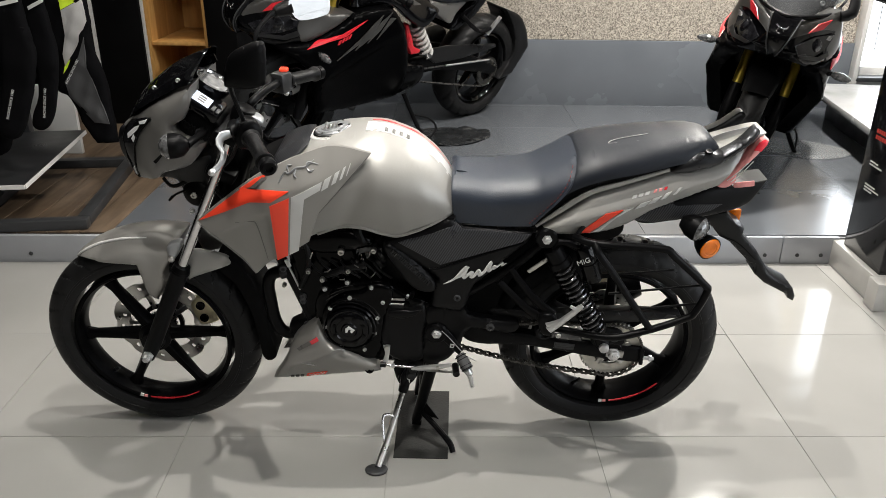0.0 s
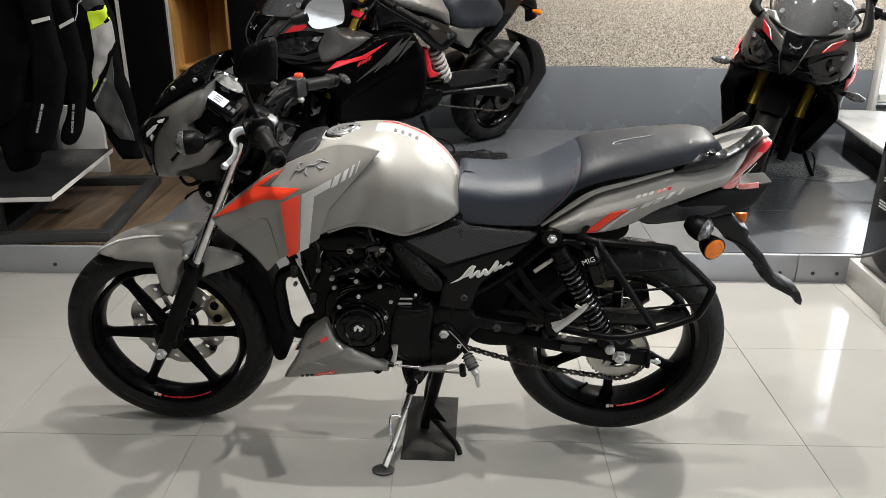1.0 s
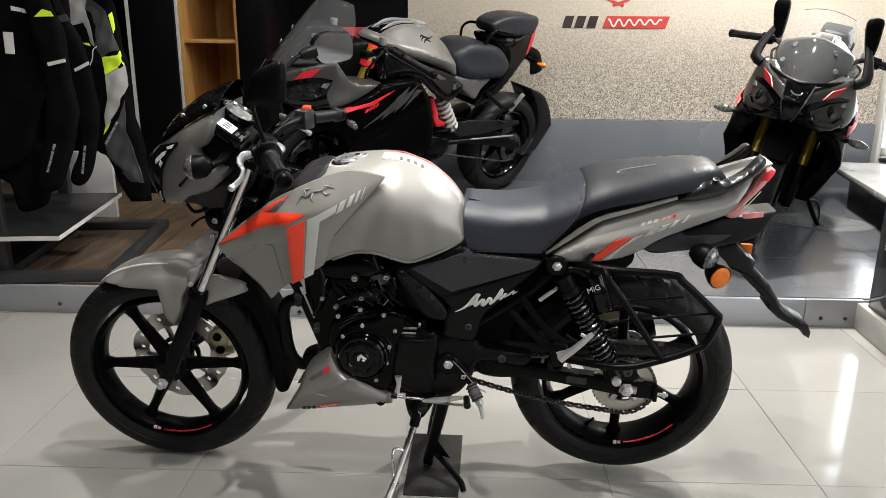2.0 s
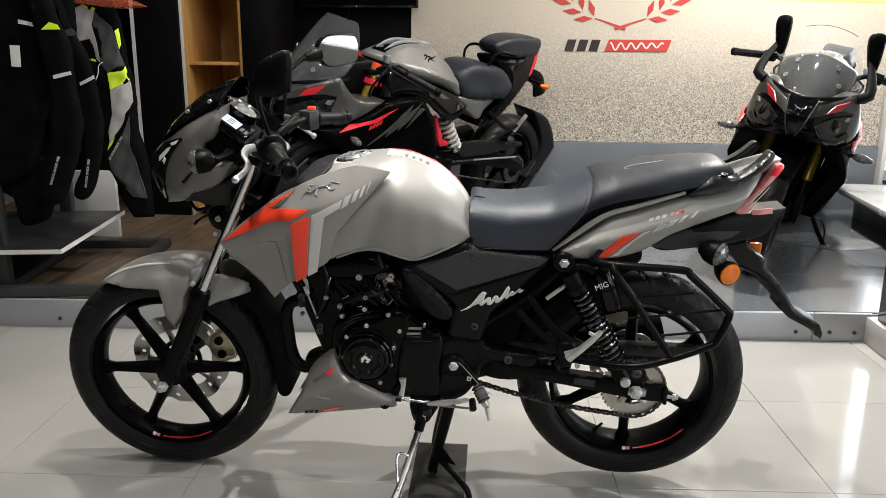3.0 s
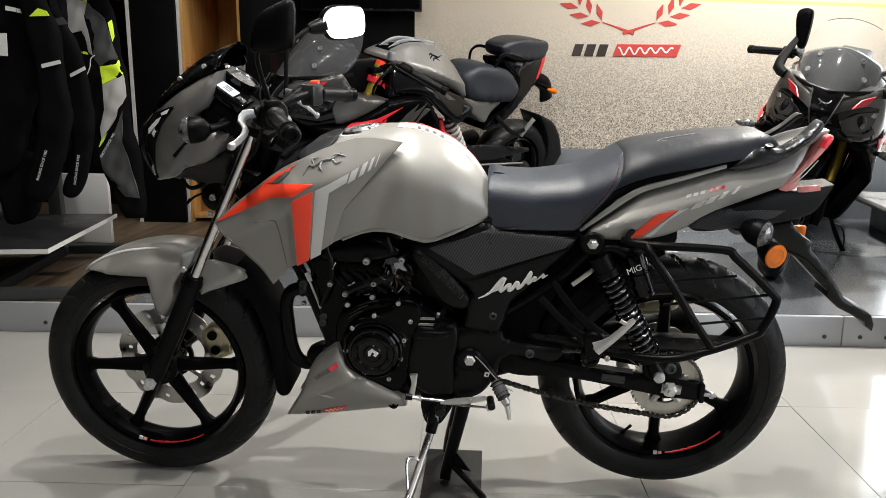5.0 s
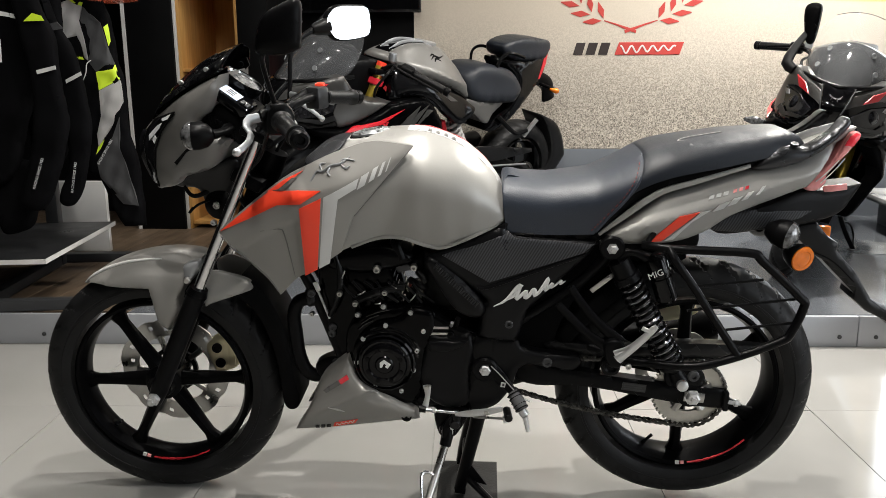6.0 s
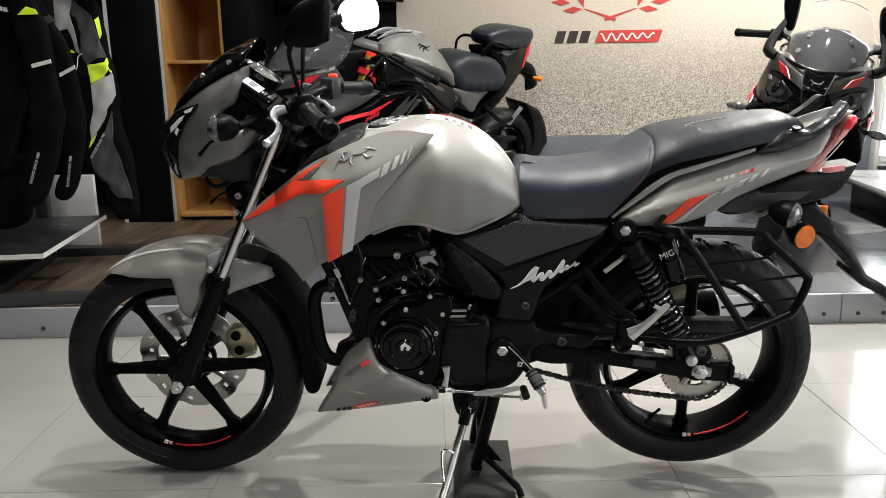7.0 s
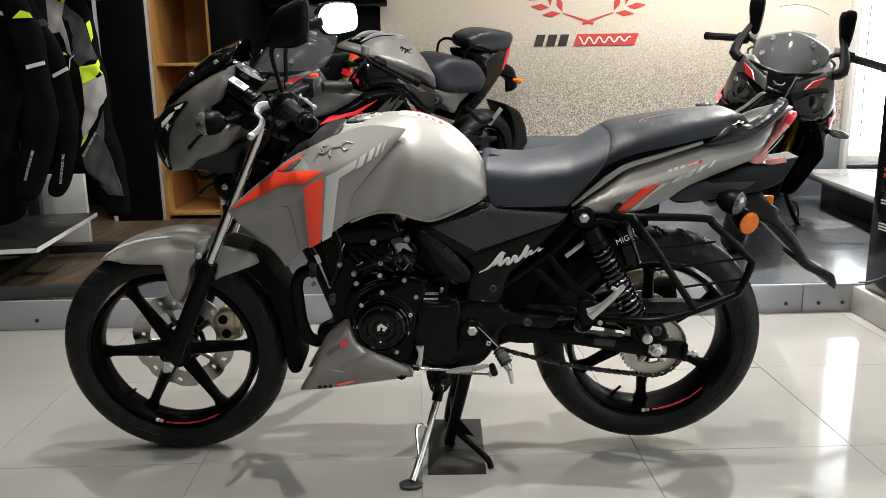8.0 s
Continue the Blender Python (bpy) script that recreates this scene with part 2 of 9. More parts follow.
M_WALL = mat("pale_wall_paint", (0.40, 0.39, 0.37), 0.7, var=0.04, bump=0.2, bscale=150)
M_WALLGREY = mat("dark_grey_wall_paint", (0.07, 0.07, 0.07), 0.7, var=0.05, bump=0.2, bscale=150)
M_SPRING = mat("black_spring_lacquer", (0.13, 0.13, 0.137), 0.15, 0.95, var=0.15, vscale=30)
M_CEIL = mat("grey_ceiling_board", (0.20, 0.20, 0.197), 0.8, var=0.03)
M_POSTER = poster_mat("mural_print")
M_LAMP = mat("lit_diffuser", (0.9, 0.9, 0.9), 0.5, emit=(1.0, 0.96, 0.9, 14.0))
M_WOOD = wood_mat("honey_oak_veneer", (0.44, 0.225, 0.062), (0.63, 0.36, 0.122))
M_BOARD = wood_mat("brown_laminate_floor", (0.058, 0.039, 0.025), (0.150, 0.106, 0.069), axis="Y")
M_FRAME = mat("grey_metal_frame", (0.035, 0.036, 0.038), 0.45, 0.2, var=0.1)
M_WHITEPAINT = mat("white_edge_band", (0.62, 0.61, 0.59), 0.5, var=0.04)
M_SHELFTOP = mat("black_laminate", (0.015, 0.0155, 0.0165), 0.35, var=0.15)
M_BLACKPANEL = mat("black_acrylic_panel", (0.010, 0.010, 0.011), 0.10, var=0.1, rvar=0.02)
M_CLOTH = mat("black_riding_fabric", (0.0035, 0.0035, 0.004), 0.85, var=0.25, vscale=10, bump=0.4, bscale=500, spec=0.04)
M_CLOTHGREY = mat("light_grey_riding_fabric", (0.38, 0.37, 0.36), 0.75, var=0.1, vscale=10, bump=0.5, bscale=500)
M_CLOTHMID = mat("mid_grey_riding_fabric", (0.045, 0.045, 0.047), 0.75, var=0.15, vscale=10, bump=0.5, bscale=500)
M_NEON = mat("neon_yellow_fabric", (0.60, 0.80, 0.03), 0.6, var=0.08)
M_PRINT = mat("white_print", (0.62, 0.62, 0.60), 0.6, var=0.05)
M_LOGORED = mat("red_wall_lettering", (0.46, 0.045, 0.035), 0.45, var=0.05)
M_LOGODARK = mat("dark_wall_lettering", (0.030, 0.022, 0.020), 0.45, var=0.05)
M_MAT = mat("black_rubber_mat", (0.017, 0.017, 0.016), 0.55, var=0.6, vscale=16, bump=0.4, bscale=150, spec=0.25)
M_HEADLENS = mat("dark_headlamp_glass", (0.009, 0.009, 0.0105), 0.06, var=0.7, vscale=45, spec=0.35)
M_PANE = glass("window_pane", (0.9, 0.95, 1.0), 0.02, 0.08)
M_SKY = mat("overcast_daylight", (0.9, 0.9, 0.9), 0.9, var=0.0, emit=(0.92, 0.96, 1.0, 4.5))
M_SKYSIDE = mat("side_fill_daylight", (0.9, 0.9, 0.9), 0.9, var=0.0, emit=(0.90, 0.95, 1.0, 4.0))
M_STEPTOP = mat("pale_grey_stone_top", (0.42, 0.42, 0.415), 0.20, var=0.1, vscale=4)
M_KERB = mat("pale_grey_kerb_stone", (0.42, 0.41, 0.39), 0.35, var=0.08, vscale=8, bump=0.1)
M_FILM = glass("clear_film", (0.35, 0.36, 0.36), 0.1, 0.25)


# ---------- mesh helpers ----------
from mathutils import geometry


def part(name, bm, material, parent=None, label="", smooth=35.0):
    """Links a bmesh as one mesh object under a thing or a part."""
    me = bpy.data.meshes.new(name)
    bm.to_mesh(me)
    bm.free()
    me.materials.append(material)
    if smooth:
        me.shade_smooth()
        me.set_sharp_from_angle(angle=radians(smooth))
    ob = new(name, me)
    if parent:
        ob.parent = parent
    if label:
        ob["label"] = label
    return ob


def thing(name, label, category, m=None, group="", kind=""):
    ob = new(name)
    ob.empty_display_size = 0.1
    if m:
        ob.matrix_basis = m
    return tagged(ob, label, category, group, kind)


def join(*bms):
    out = bms[0]
    for b in bms[1:]:
        me = bpy.data.meshes.new("tmp")
        b.to_mesh(me)
        b.free()
        out.from_mesh(me)
        bpy.data.meshes.remove(me)
    return out


def box(x0, x1, y0, y1, z0, z1, bevel=0.0, seg=2):
    bm = bmesh.new()
    bmesh.ops.create_cube(bm, size=1)
    for v in bm.verts:
        v.co = Vector(((x0 + x1) / 2 + v.co.x * (x1 - x0), (y0 + y1) / 2 + v.co.y * (y1 - y0), (z0 + z1) / 2 + v.co.z * (z1 - z0)))
    if bevel:
        bmesh.ops.bevel(bm, geom=bm.edges[:], offset=bevel, segments=seg, affect="EDGES", profile=0.5)
    return bm


def moved(bm, m):
    bm.transform(m)
    return bm


def frame_along(d):
    d = Vector(d).normalized()
    up = Vector((0, 0, 1)) if abs(d.z) < 0.95 else Vector((1, 0, 0))
    a = d.cross(up).normalized()
    return d, a, d.cross(a).normalized()


def spline(points, n=6, closed=False):
    """Catmull-Rom through the points (tuples of any length)."""
    P = [np.array(p, float) for p in points]
    k = len(P)
    out = []
    for i in range(k if closed else k - 1):
        p0 = P[(i - 1) % k] if closed or i > 0 else 2 * P[0] - P[1]
        p1, p2 = P[i], P[(i + 1) % k]
        p3 = P[(i + 2) % k] if closed or i + 2 < k else 2 * P[-1] - P[-2]
        for j in range(n):
            t = j / n
            out.append(0.5 * (2 * p1 + (p2 - p0) * t + (2 * p0 - 5 * p1 + 4 * p2 - p3) * t * t + (3 * p1 - p0 - 3 * p2 + p3) * t ** 3))
    if not closed:
        out.append(P[-1])
    return out


def tube(points, r, sides=10, n=6, flat=1.0):
    """Round rod through the points; r a radius or one per point."""
    rs = r if isinstance(r, (list, tuple)) else [r] * len(points)
    line = spline([(*p, q) for p, q in zip(points, rs)], n) if len(points) > 2 and n > 1 else [np.array((*p, q), float) for p, q in zip(points, rs)]
    bm = bmesh.new()
    rings = []
    a_old = None
    for i, p in enumerate(line):
        d = line[min(i + 1, len(line) - 1)][:3] - line[max(i - 1, 0)][:3]
        d, a, b = frame_along(d)
        if a_old is not None:
            a = (a_old - d * a_old.dot(d)).normalized()
            b = d.cross(a)
        a_old = a
        c = Vector(p[:3])
        rings.append([bm.verts.new(c + float(p[3]) * (a * math.cos(2 * math.pi * k / sides) * flat + b * math.sin(2 * math.pi * k / sides))) for k in range(sides)])
    for u, w in zip(rings, rings[1:]):
        for k in range(sides):
            bm.faces.new((u[k], u[(k + 1) % sides], w[(k + 1) % sides], w[k]))
    bm.faces.new(rings[0][::-1])
    bm.faces.new(rings[-1])
    bmesh.ops.recalc_face_normals(bm, faces=bm.faces)
    return bm


def lathe(profile, c=(0, 0, 0), axis=(0, 1, 0), seg=32, start=None):
    """Turned body: profile rows (along, radius) round the axis through c."""
    d, a, b = frame_along(axis)
    c = Vector(c)
    bm = bmesh.new()
    rings = []
    loop = profile[0] == profile[-1]
    if loop:
        profile = profile[:-1]
    for s, r in profile:
        if r < 1e-6:
            rings.append([bm.verts.new(c + d * s)])
        else:
            rings.append([bm.verts.new(c + d * s + r * (a * math.cos(2 * math.pi * k / seg) + b * math.sin(2 * math.pi * k / seg))) for k in range(seg)])
    for u, w in zip(rings, rings[1:] + (rings[:1] if loop else [])):
        for k in range(seg):
            q = [u[k % len(u)], u[(k + 1) % len(u)], w[(k + 1) % len(w)], w[k % len(w)]]
            q = list(dict.fromkeys(q))
            if len(q) > 2:
                bm.faces.new(q)
    for ring, flip in ((rings[0], True), (rings[-1], False)):
        if len(ring) > 2 and not loop:
            bm.faces.new(ring[::-1] if flip else ring)
    bmesh.ops.recalc_face_normals(bm, faces=bm.faces)
    return bm


def rod(p0, p1, r0, r1=None, seg=12, bevel=0.0):
    p0, p1 = Vector(p0), Vector(p1)
    r1 = r0 if r1 is None else r1
    h = (p1 - p0).length
    e = min(bevel, h / 3, r0 / 2)
    prof = [(0, r0 - e), (e, r0), (h - e, r1), (h, r1 - e)] if e else [(0, r0), (h, r1)]
    return lathe(prof, p0, p1 - p0, seg)


def curve_outline(pts, n=4):
    """Closed outline: rounded through plain points, sharp at points with a trailing flag. Points (x, z, half width[, 1])."""
    k = len(pts)
    out = []
    for i in range(k):
        P = [np.array(pts[(i + j) % k][:3], float) for j in (-1, 0, 1, 2)]
        s1, s2 = len(pts[i]) > 3, len(pts[(i + 1) % k]) > 3
        if s1:
            P[0] = 2 * P[1] - P[2]
        if s2:
            P[3] = 2 * P[2] - P[1]
        p0, p1, p2, p3 = P
        for j in range(n):
            t = j / n
            out.append(0.5 * (2 * p1 + (p2 - p0) * t + (2 * p0 - 5 * p1 + 4 * p2 - p3) * t * t + (3 * p1 - p0 - 3 * p2 + p3) * t ** 3))
    return np.array(out)


class Shell:
    """A moulded panel seen from the side: an outline in x and z with half widths at its edge, swelling outwards inside it."""

    under = None

    def __init__(self, pts, bulge=0.03, R=0.05, n=4, extra=None, sharp=False):
        pts = [tuple(p) + (1,) if sharp and len(p) == 3 else p for p in pts]
        self.o = curve_outline(pts, n)
        self.bulge, self.R, self.extra = bulge, R, extra

    def dist(self, p):
        a, b = self.o[:, :2], np.roll(self.o[:, :2], -1, 0)
        ab = b - a
        ap = p[:, None, :] - a[None]
        t = np.clip((ap * ab).sum(2) / np.maximum((ab ** 2).sum(1), 1e-12), 0, 1)
        return np.sqrt(((ap - t[..., None] * ab) ** 2).sum(2)).min(1)

    def inside(self, p):
        x, z = p[:, 0, None], p[:, 1, None]
        a, b = self.o[:, :2], np.roll(self.o[:, :2], -1, 0)
        cond = (a[:, 1] > z) != (b[:, 1] > z)
        xi = a[:, 0] + (z - a[:, 1]) * (b[:, 0] - a[:, 0]) / np.where(abs(b[:, 1] - a[:, 1]) < 1e-12, 1e-12, b[:, 1] - a[:, 1])
        return (cond & (x < xi)).sum(1) % 2 == 1

    def width(self, p):
        p = np.atleast_2d(p)
        d2 = ((p[:, None, :] - self.o[None, :, :2]) ** 2).sum(2) + 1e-9
        w = 1 / d2 ** 1.2
        base = (w * self.o[:, 2]).sum(1) / w.sum(1)
        u = 1 - np.clip(self.dist(p) / self.R, 0, 1)
        u = np.where(self.inside(p), u, 1)
        y = base + self.bulge * np.sqrt(1 - u * u)
        if self.extra:
            y = y + np.array([self.extra(q[0], q[1]) for q in p])
        if self.under:
            y = np.maximum(y, np.where(self.under.inside(p), self.under.width(p) + 0.006, 0))
        return y

    def mesh(self, res=0.014, back="mirror", sign=-1, lift=0.0, over=None):
        """Front sheet at sign * width; back: 'mirror' across the middle plane, or a depth to which it is thick."""
        host = over or self
        o = self.o[:, :2]
        lo, hi = o.min(0), o.max(0)
        gx, gz = np.arange(lo[0], hi[0], res), np.arange(lo[1], hi[1], res * 0.866)
        g = np.array([(x + (i % 2) * res / 2, z) for i, z in enumerate(gz) for x in gx])
        if len(g):
            g = g[self.inside(g)]
        if len(g):
            g = g[self.dist(g) > res * 0.45]
        # a row close to the edge keeps the rounding crisp
        nrm = np.roll(o, -1, 0) - np.roll(o, 1, 0)
        nrm = np.stack([-nrm[:, 1], nrm[:, 0]], 1) / np.maximum(np.linalg.norm(nrm, axis=1), 1e-9)[:, None]
        rows = []
        for k in (0.06, 0.22):
            for s in (1, -1):
                q = o + s * nrm * self.R * k
                q = q[self.inside(q)]
                if len(q):
                    q = q[self.dist(q) > self.R * k * 0.8]
                rows.append(q)
        inner = np.concatenate([r for r in rows + [g] if len(r)]) if any(len(r) for r in rows + [g]) else np.zeros((0, 2))
        allp = np.concatenate([o, inner])
        n = len(o)
        vs, es, fs, ov, oe, of = geometry.delaunay_2d_cdt([Vector(p) for p in allp], [(i, (i + 1) % n) for i in range(n)], [], 1, 1e-5)
        P = np.array([v[:] for v in vs])
        W = host.width(P) + lift
        if over is None:
            # the outline itself carries its own half width
            for i, src in enumerate(ov):
                for s in src:
                    if s < n:
                        W[i] = self.o[s, 2] + lift + (self.extra(*P[i]) if self.extra else 0)
                        if self.under and self.under.inside(P[i:i + 1])[0]:
                            W[i] = max(W[i], float(self.under.width(P[i:i + 1])[0]) + 0.004)
                        break
        bm = bmesh.new()
        front = [bm.verts.new((p[0], sign * w, p[1])) for p, w in zip(P, W)]
        for f in fs:
            bm.faces.new([front[i] for i in f])
        if back == "mirror":
            rear = [bm.verts.new((p[0], -sign * w, p[1])) for p, w in zip(P, W)]
        else:
            rear = [bm.verts.new((p[0], sign * (w - back), p[1])) for p, w in zip(P, W)]
        if back == "mirror" or back > 0:
            for f in fs:
                bm.faces.new([rear[i] for i in f][::-1])
            bm.verts.index_update()
            m = len(front)
            for e in [e for e in bm.edges if len(e.link_faces) == 1]:
                i, j = e.verts[0].index, e.verts[1].index
                if i < m and j < m:
                    bm.faces.new((front[i], front[j], rear[j], rear[i]))
        bmesh.ops.remove_doubles(bm, verts=bm.verts, dist=1e-5)
        bmesh.ops.recalc_face_normals(bm, faces=bm.faces)
        return bm


def decal(host, pts, lift=0.0015, n=1, res=0.012):
    """A sticker that lies on a shell."""
    s = Shell([(p[0], p[1], 0) for p in pts], 0, 0.02, n, sharp=n == 1)
    return s.mesh(res, back=0.003, lift=lift, over=host)


def bolt(parent, x, y, z, r=0.007, h=0.008, material=None, name="bolt"):
    """Hexagon-socket bolt head facing the near side."""
    bm = lathe([(0, r), (h * 0.7, r), (h, r * 0.8), (h, r * 0.45), (h * 0.5, r * 0.4), (h * 0.5, 0)], (x, y, z), (0, -1, 0), 12)
    return part(name, bm, material or M_STEEL, parent)

# ---------- setting ----------
X0, X1, Y0, Y1, DEPTH = -3.4, 5.2, -4.6, 3.70, 0.15
PLAT = 0.125
TURN = radians(1.75)
TILE = 0.61


def slab(name, x0, x1, y0, y1, z0, z1, material, label, category, bevel=0.0):
    ob = part(name, box(x0, x1, y0, y1, z0, z1, bevel), material, None)
    return tagged(ob, label, category, kind="structure")


slab("floor", X0 - DEPTH, X1 + DEPTH, Y0 - DEPTH, Y1 + DEPTH, -0.2, -0.0025, M_GROUT, "polished beige tiled showroom floor with thin grey joints", "floor")
slab("ceiling", X0 - DEPTH, X1 + DEPTH, Y0 - DEPTH, Y1 + DEPTH, CEIL, CEIL + 0.15, M_CEIL, "plain grey showroom ceiling with round downlights", "ceiling")
# the rear wall carries the mural right of the dark part
WIN0, WIN1, SILL, LINTEL = 3.66, 5.05, 0.36, 2.40
slab("wall_north", X0, WIN0, Y1, Y1 + DEPTH, -0.2, CEIL, M_WALLDARK, "charcoal painted rear wall behind the platform", "wall")
slab("wall_north_below_window", WIN0, X1, Y1, Y1 + DEPTH, -0.2, SILL, M_WALL, "pale wall below the bright window", "wall")
slab("wall_north_above_window", WIN0, X1, Y1, Y1 + DEPTH, LINTEL, CEIL, M_WALL, "pale wall above the bright window", "wall")
slab("wall_north_end", WIN1, X1, Y1, Y1 + DEPTH, SILL, LINTEL, M_WALL, "pale wall beside the bright window", "wall")
slab("wall_south", X0, X1, Y0 - DEPTH, Y0, -0.2, CEIL, M_WALLGREY, "plain dark grey wall behind the camera", "wall")
slab("wall_west", X0 - DEPTH, X0, Y0, Y1, -0.2, CEIL, M_WALLDARK, "charcoal painted side wall beside the clothing rack", "wall")
slab("wall_east", X1, X1 + DEPTH, -0.2, Y1, -0.2, CEIL, M_WALL, "pale side wall beside the bright window", "wall")
slab("wall_east_below_window", X1, X1 + DEPTH, Y0, -0.2, -0.2, 0.3, M_WALL, "pale wall below the added shop window", "wall")
slab("wall_east_above_window", X1, X1 + DEPTH, Y0, -0.2, 2.7, CEIL, M_WALL, "pale wall above the added shop window", "wall")
# Unseen shop window, added to whiten the far mirror and fill the near side.
shop = thing("window_2", "unseen bright shop window added in the side wall", "window", kind="structure")
part("window_frame", join(box(X1 + 0.03, X1 + 0.09, Y0, Y0 + 0.05, 0.3, 2.7, 0.004), box(X1 + 0.03, X1 + 0.09, -2.43, -2.37, 0.3, 2.7, 0.004), box(X1 + 0.03, X1 + 0.09, -0.25, -0.2, 0.3, 2.7, 0.004)), M_FRAME, shop)
for a, b in ((Y0 + 0.05, -2.43), (-2.37, -0.25)):
    q = part("pane", box(X1 + 0.055, X1 + 0.061, a, b, 0.3, 2.7), M_PANE, shop, smooth=0)
    q.visible_shadow = False
tagged(part("backdrop", box(X1 + 1.2, X1 + 1.22, Y0 - 1.5, 1.0, -0.5, 4.0), M_SKYSIDE, None, smooth=0), "plain glowing panel outside the added, unseen shop window", "sky", kind="structure")
# platform with its front strip; its edge runs a little askew
EDGE_L, EDGE_R = (-3.4, 1.03), (2.60, 1.225)
ASKEW = math.atan2(EDGE_R[1] - EDGE_L[1], EDGE_R[0] - EDGE_L[0])
platform = part("platform", box(-3.4, 5.2, 0, 2.95, -0.05, PLAT - 0.008), M_DARKGROUT)
platform.matrix_basis = pose(EDGE_L[0], EDGE_L[1] + 0.03, 0, 0, 0, math.degrees(ASKEW)) @ Matrix.Translation((3.4, 0, 0))
tagged(platform, "low display platform paved with polished dark grey tiles", "platform", kind="structure")


def strip_piece(x0, x1):
    bm = box(x0, x1, -0.022, 0.0, 0.0, PLAT + 0.002, 0.003)
    ob = part("platform_fascia", bm, M_STRIP)
    ob.matrix_basis = Matrix.Translation((EDGE_L[0], EDGE_L[1] + 0.03, 0)) @ Matrix.Rotation(ASKEW, 4, "Z") @ Matrix.Translation((3.4, 0, 0))
    tagged(ob, "brushed grey metal strip facing the platform edge", "trim", kind="structure")
    return ob


for a, b in ((-3.2, -0.2), (-0.196, 2.30), (2.304, 2.55)):
    f = strip_piece(a, b)
    for s in ((a + 0.07, b - 0.07) if a > -3 else (-1.0, b - 0.07)):
        part("screw", lathe([(0, 0.009), (0.004, 0.008), (0.006, 0.004), (0.004, 0)], (s, -0.022, 0.042), (0, -1, 0), 12), M_FRAME, f)

# mural on the rear wall above a blue-grey skirting
mural = part("mural", box(0.304, 3.62, Y1 - 0.012, Y1 - 0.001, 0.585, CEIL - 0.02), M_POSTER, smooth=0)
tagged(mural, "printed wall mural of gritty asphalt under a pale misty sky", "mural", kind="structure")
skirt = part("wainscot", box(-0.50, 3.655, Y1 - 0.03, Y1 - 0.001, PLAT - 0.02, 0.583, 0.003), M_PLINTH)
tagged(skirt, "glossy blue-grey panelled wainscot below the mural", "wall panel", kind="structure")
# white edge column and glazing to the right of the mural
slab("wall_return", 3.622, 3.655, Y1 - 0.10, Y1 - 0.001, PLAT, CEIL, M_WHITEPAINT, "narrow white wall return at the end of the mural", "wall", 0.004)


def bar_slant(x0, x1, z0, z1, lean):
    """A thin slanted block on the wall."""
    bm = box(x0, x1, Y1 - 0.017, Y1 - 0.011, z0, z1, 0.002)
    for v in bm.verts:
        v.co.x += lean * (v.co.z - z0) / (z1 - z0)
    return bm


emblem = thing("wall_emblem", "red laurel wreath emblem with bars fixed on the mural", "emblem")
WX, WZ, WR = 1.768, 1.908, 0.497


def lozenge_bm(cx, cz, ang, ln, wd):
    """A flat pointed leaf, widest a little past its middle."""
    bm = bmesh.new()
    o = [(0, 0), (0.50 * ln, wd), (ln, 0.12 * wd), (ln, -0.12 * wd), (0.46 * ln, -wd)]
    lo, hi = [bm.verts.new((x, 0, z)) for x, z in o], [bm.verts.new((x, -0.003, z)) for x, z in o]
    bm.faces.new(lo), bm.faces.new(hi[::-1])
    for k in range(5):
        bm.faces.new((lo[k], lo[(k + 1) % 5], hi[(k + 1) % 5], hi[k]))
    bmesh.ops.recalc_face_normals(bm, faces=bm.faces)
    return moved(bm, Matrix.Translation((cx, Y1 - 0.0125, cz)) @ Matrix.Rotation(-ang, 4, "Y"))


for side in (-1, 1):
    arc = [(WX - side * 0.038, Y1 - 0.0135, 1.371), (WX, Y1 - 0.0135, 1.383), (WX + side * 0.090, Y1 - 0.0135, 1.415), (WX + side * 0.178, Y1 - 0.0135, 1.443)]
    part("stem", tube(arc, [0.012, 0.011, 0.007, 0.004], 6, 5, flat=0.25), M_LOGORED, emblem)
    for k in range(11):
        a = 0.381 + 0.182 * k
        cx, cz = WX + side * WR * math.sin(a), WZ - WR * math.cos(a)
        out_a, in_a = -0.07 + 0.137 * k, 1.22 + 0.140 * k
        part("leaf", lozenge_bm(cx + side * 0.008, cz - 0.004, out_a if side > 0 else math.pi - out_a, 0.128, 0.021), M_LOGORED, emblem, smooth=0)
        part("leaf", lozenge_bm(cx - side * 0.002, cz + 0.010, in_a if side > 0 else math.pi - in_a, 0.112, 0.021), M_LOGORED, emblem, smooth=0)
# brand marks stand as plain shapes: three dark blocks and a slanted red panel with a pale wavy line
for k in range(3):
    x = 1.388 + 0.084 * k
    part("dark_mark", bar_slant(x, x + 0.062, 1.219, 1.299, 0.022), M_LOGODARK, emblem, "dark slanted block", 0)
part("red_mark", bar_slant(1.668, 2.102, 1.218, 1.301, 0.028), M_LOGORED, emblem, "slanted red panel", 0)
wave = [(1.705 + 0.37 * t, Y1 - 0.0185, 1.252 + 0.012 * t + (0.026 - 0.012 * t) * math.sin(2 * math.pi * (t * 5.2 + 0.2))) for t in np.linspace(0, 1, 60)]
part("script_stroke", tube(wave, 0.0062, 6, 1, flat=0.4), M_WHITEPAINT, emblem, "pale wavy line")

years = bpy.data.curves.new("years", "FONT")
years.body, years.size, years.extrude, years.align_x = "YEARS", 0.10, 0.003, "CENTER"
ob = new("wall_word", years)
ob.matrix_basis = Matrix.Translation((WX, Y1 - 0.016, 1.609)) @ Matrix.Rotation(radians(90), 4, "X")
years.materials.append(M_DARKPATCH)
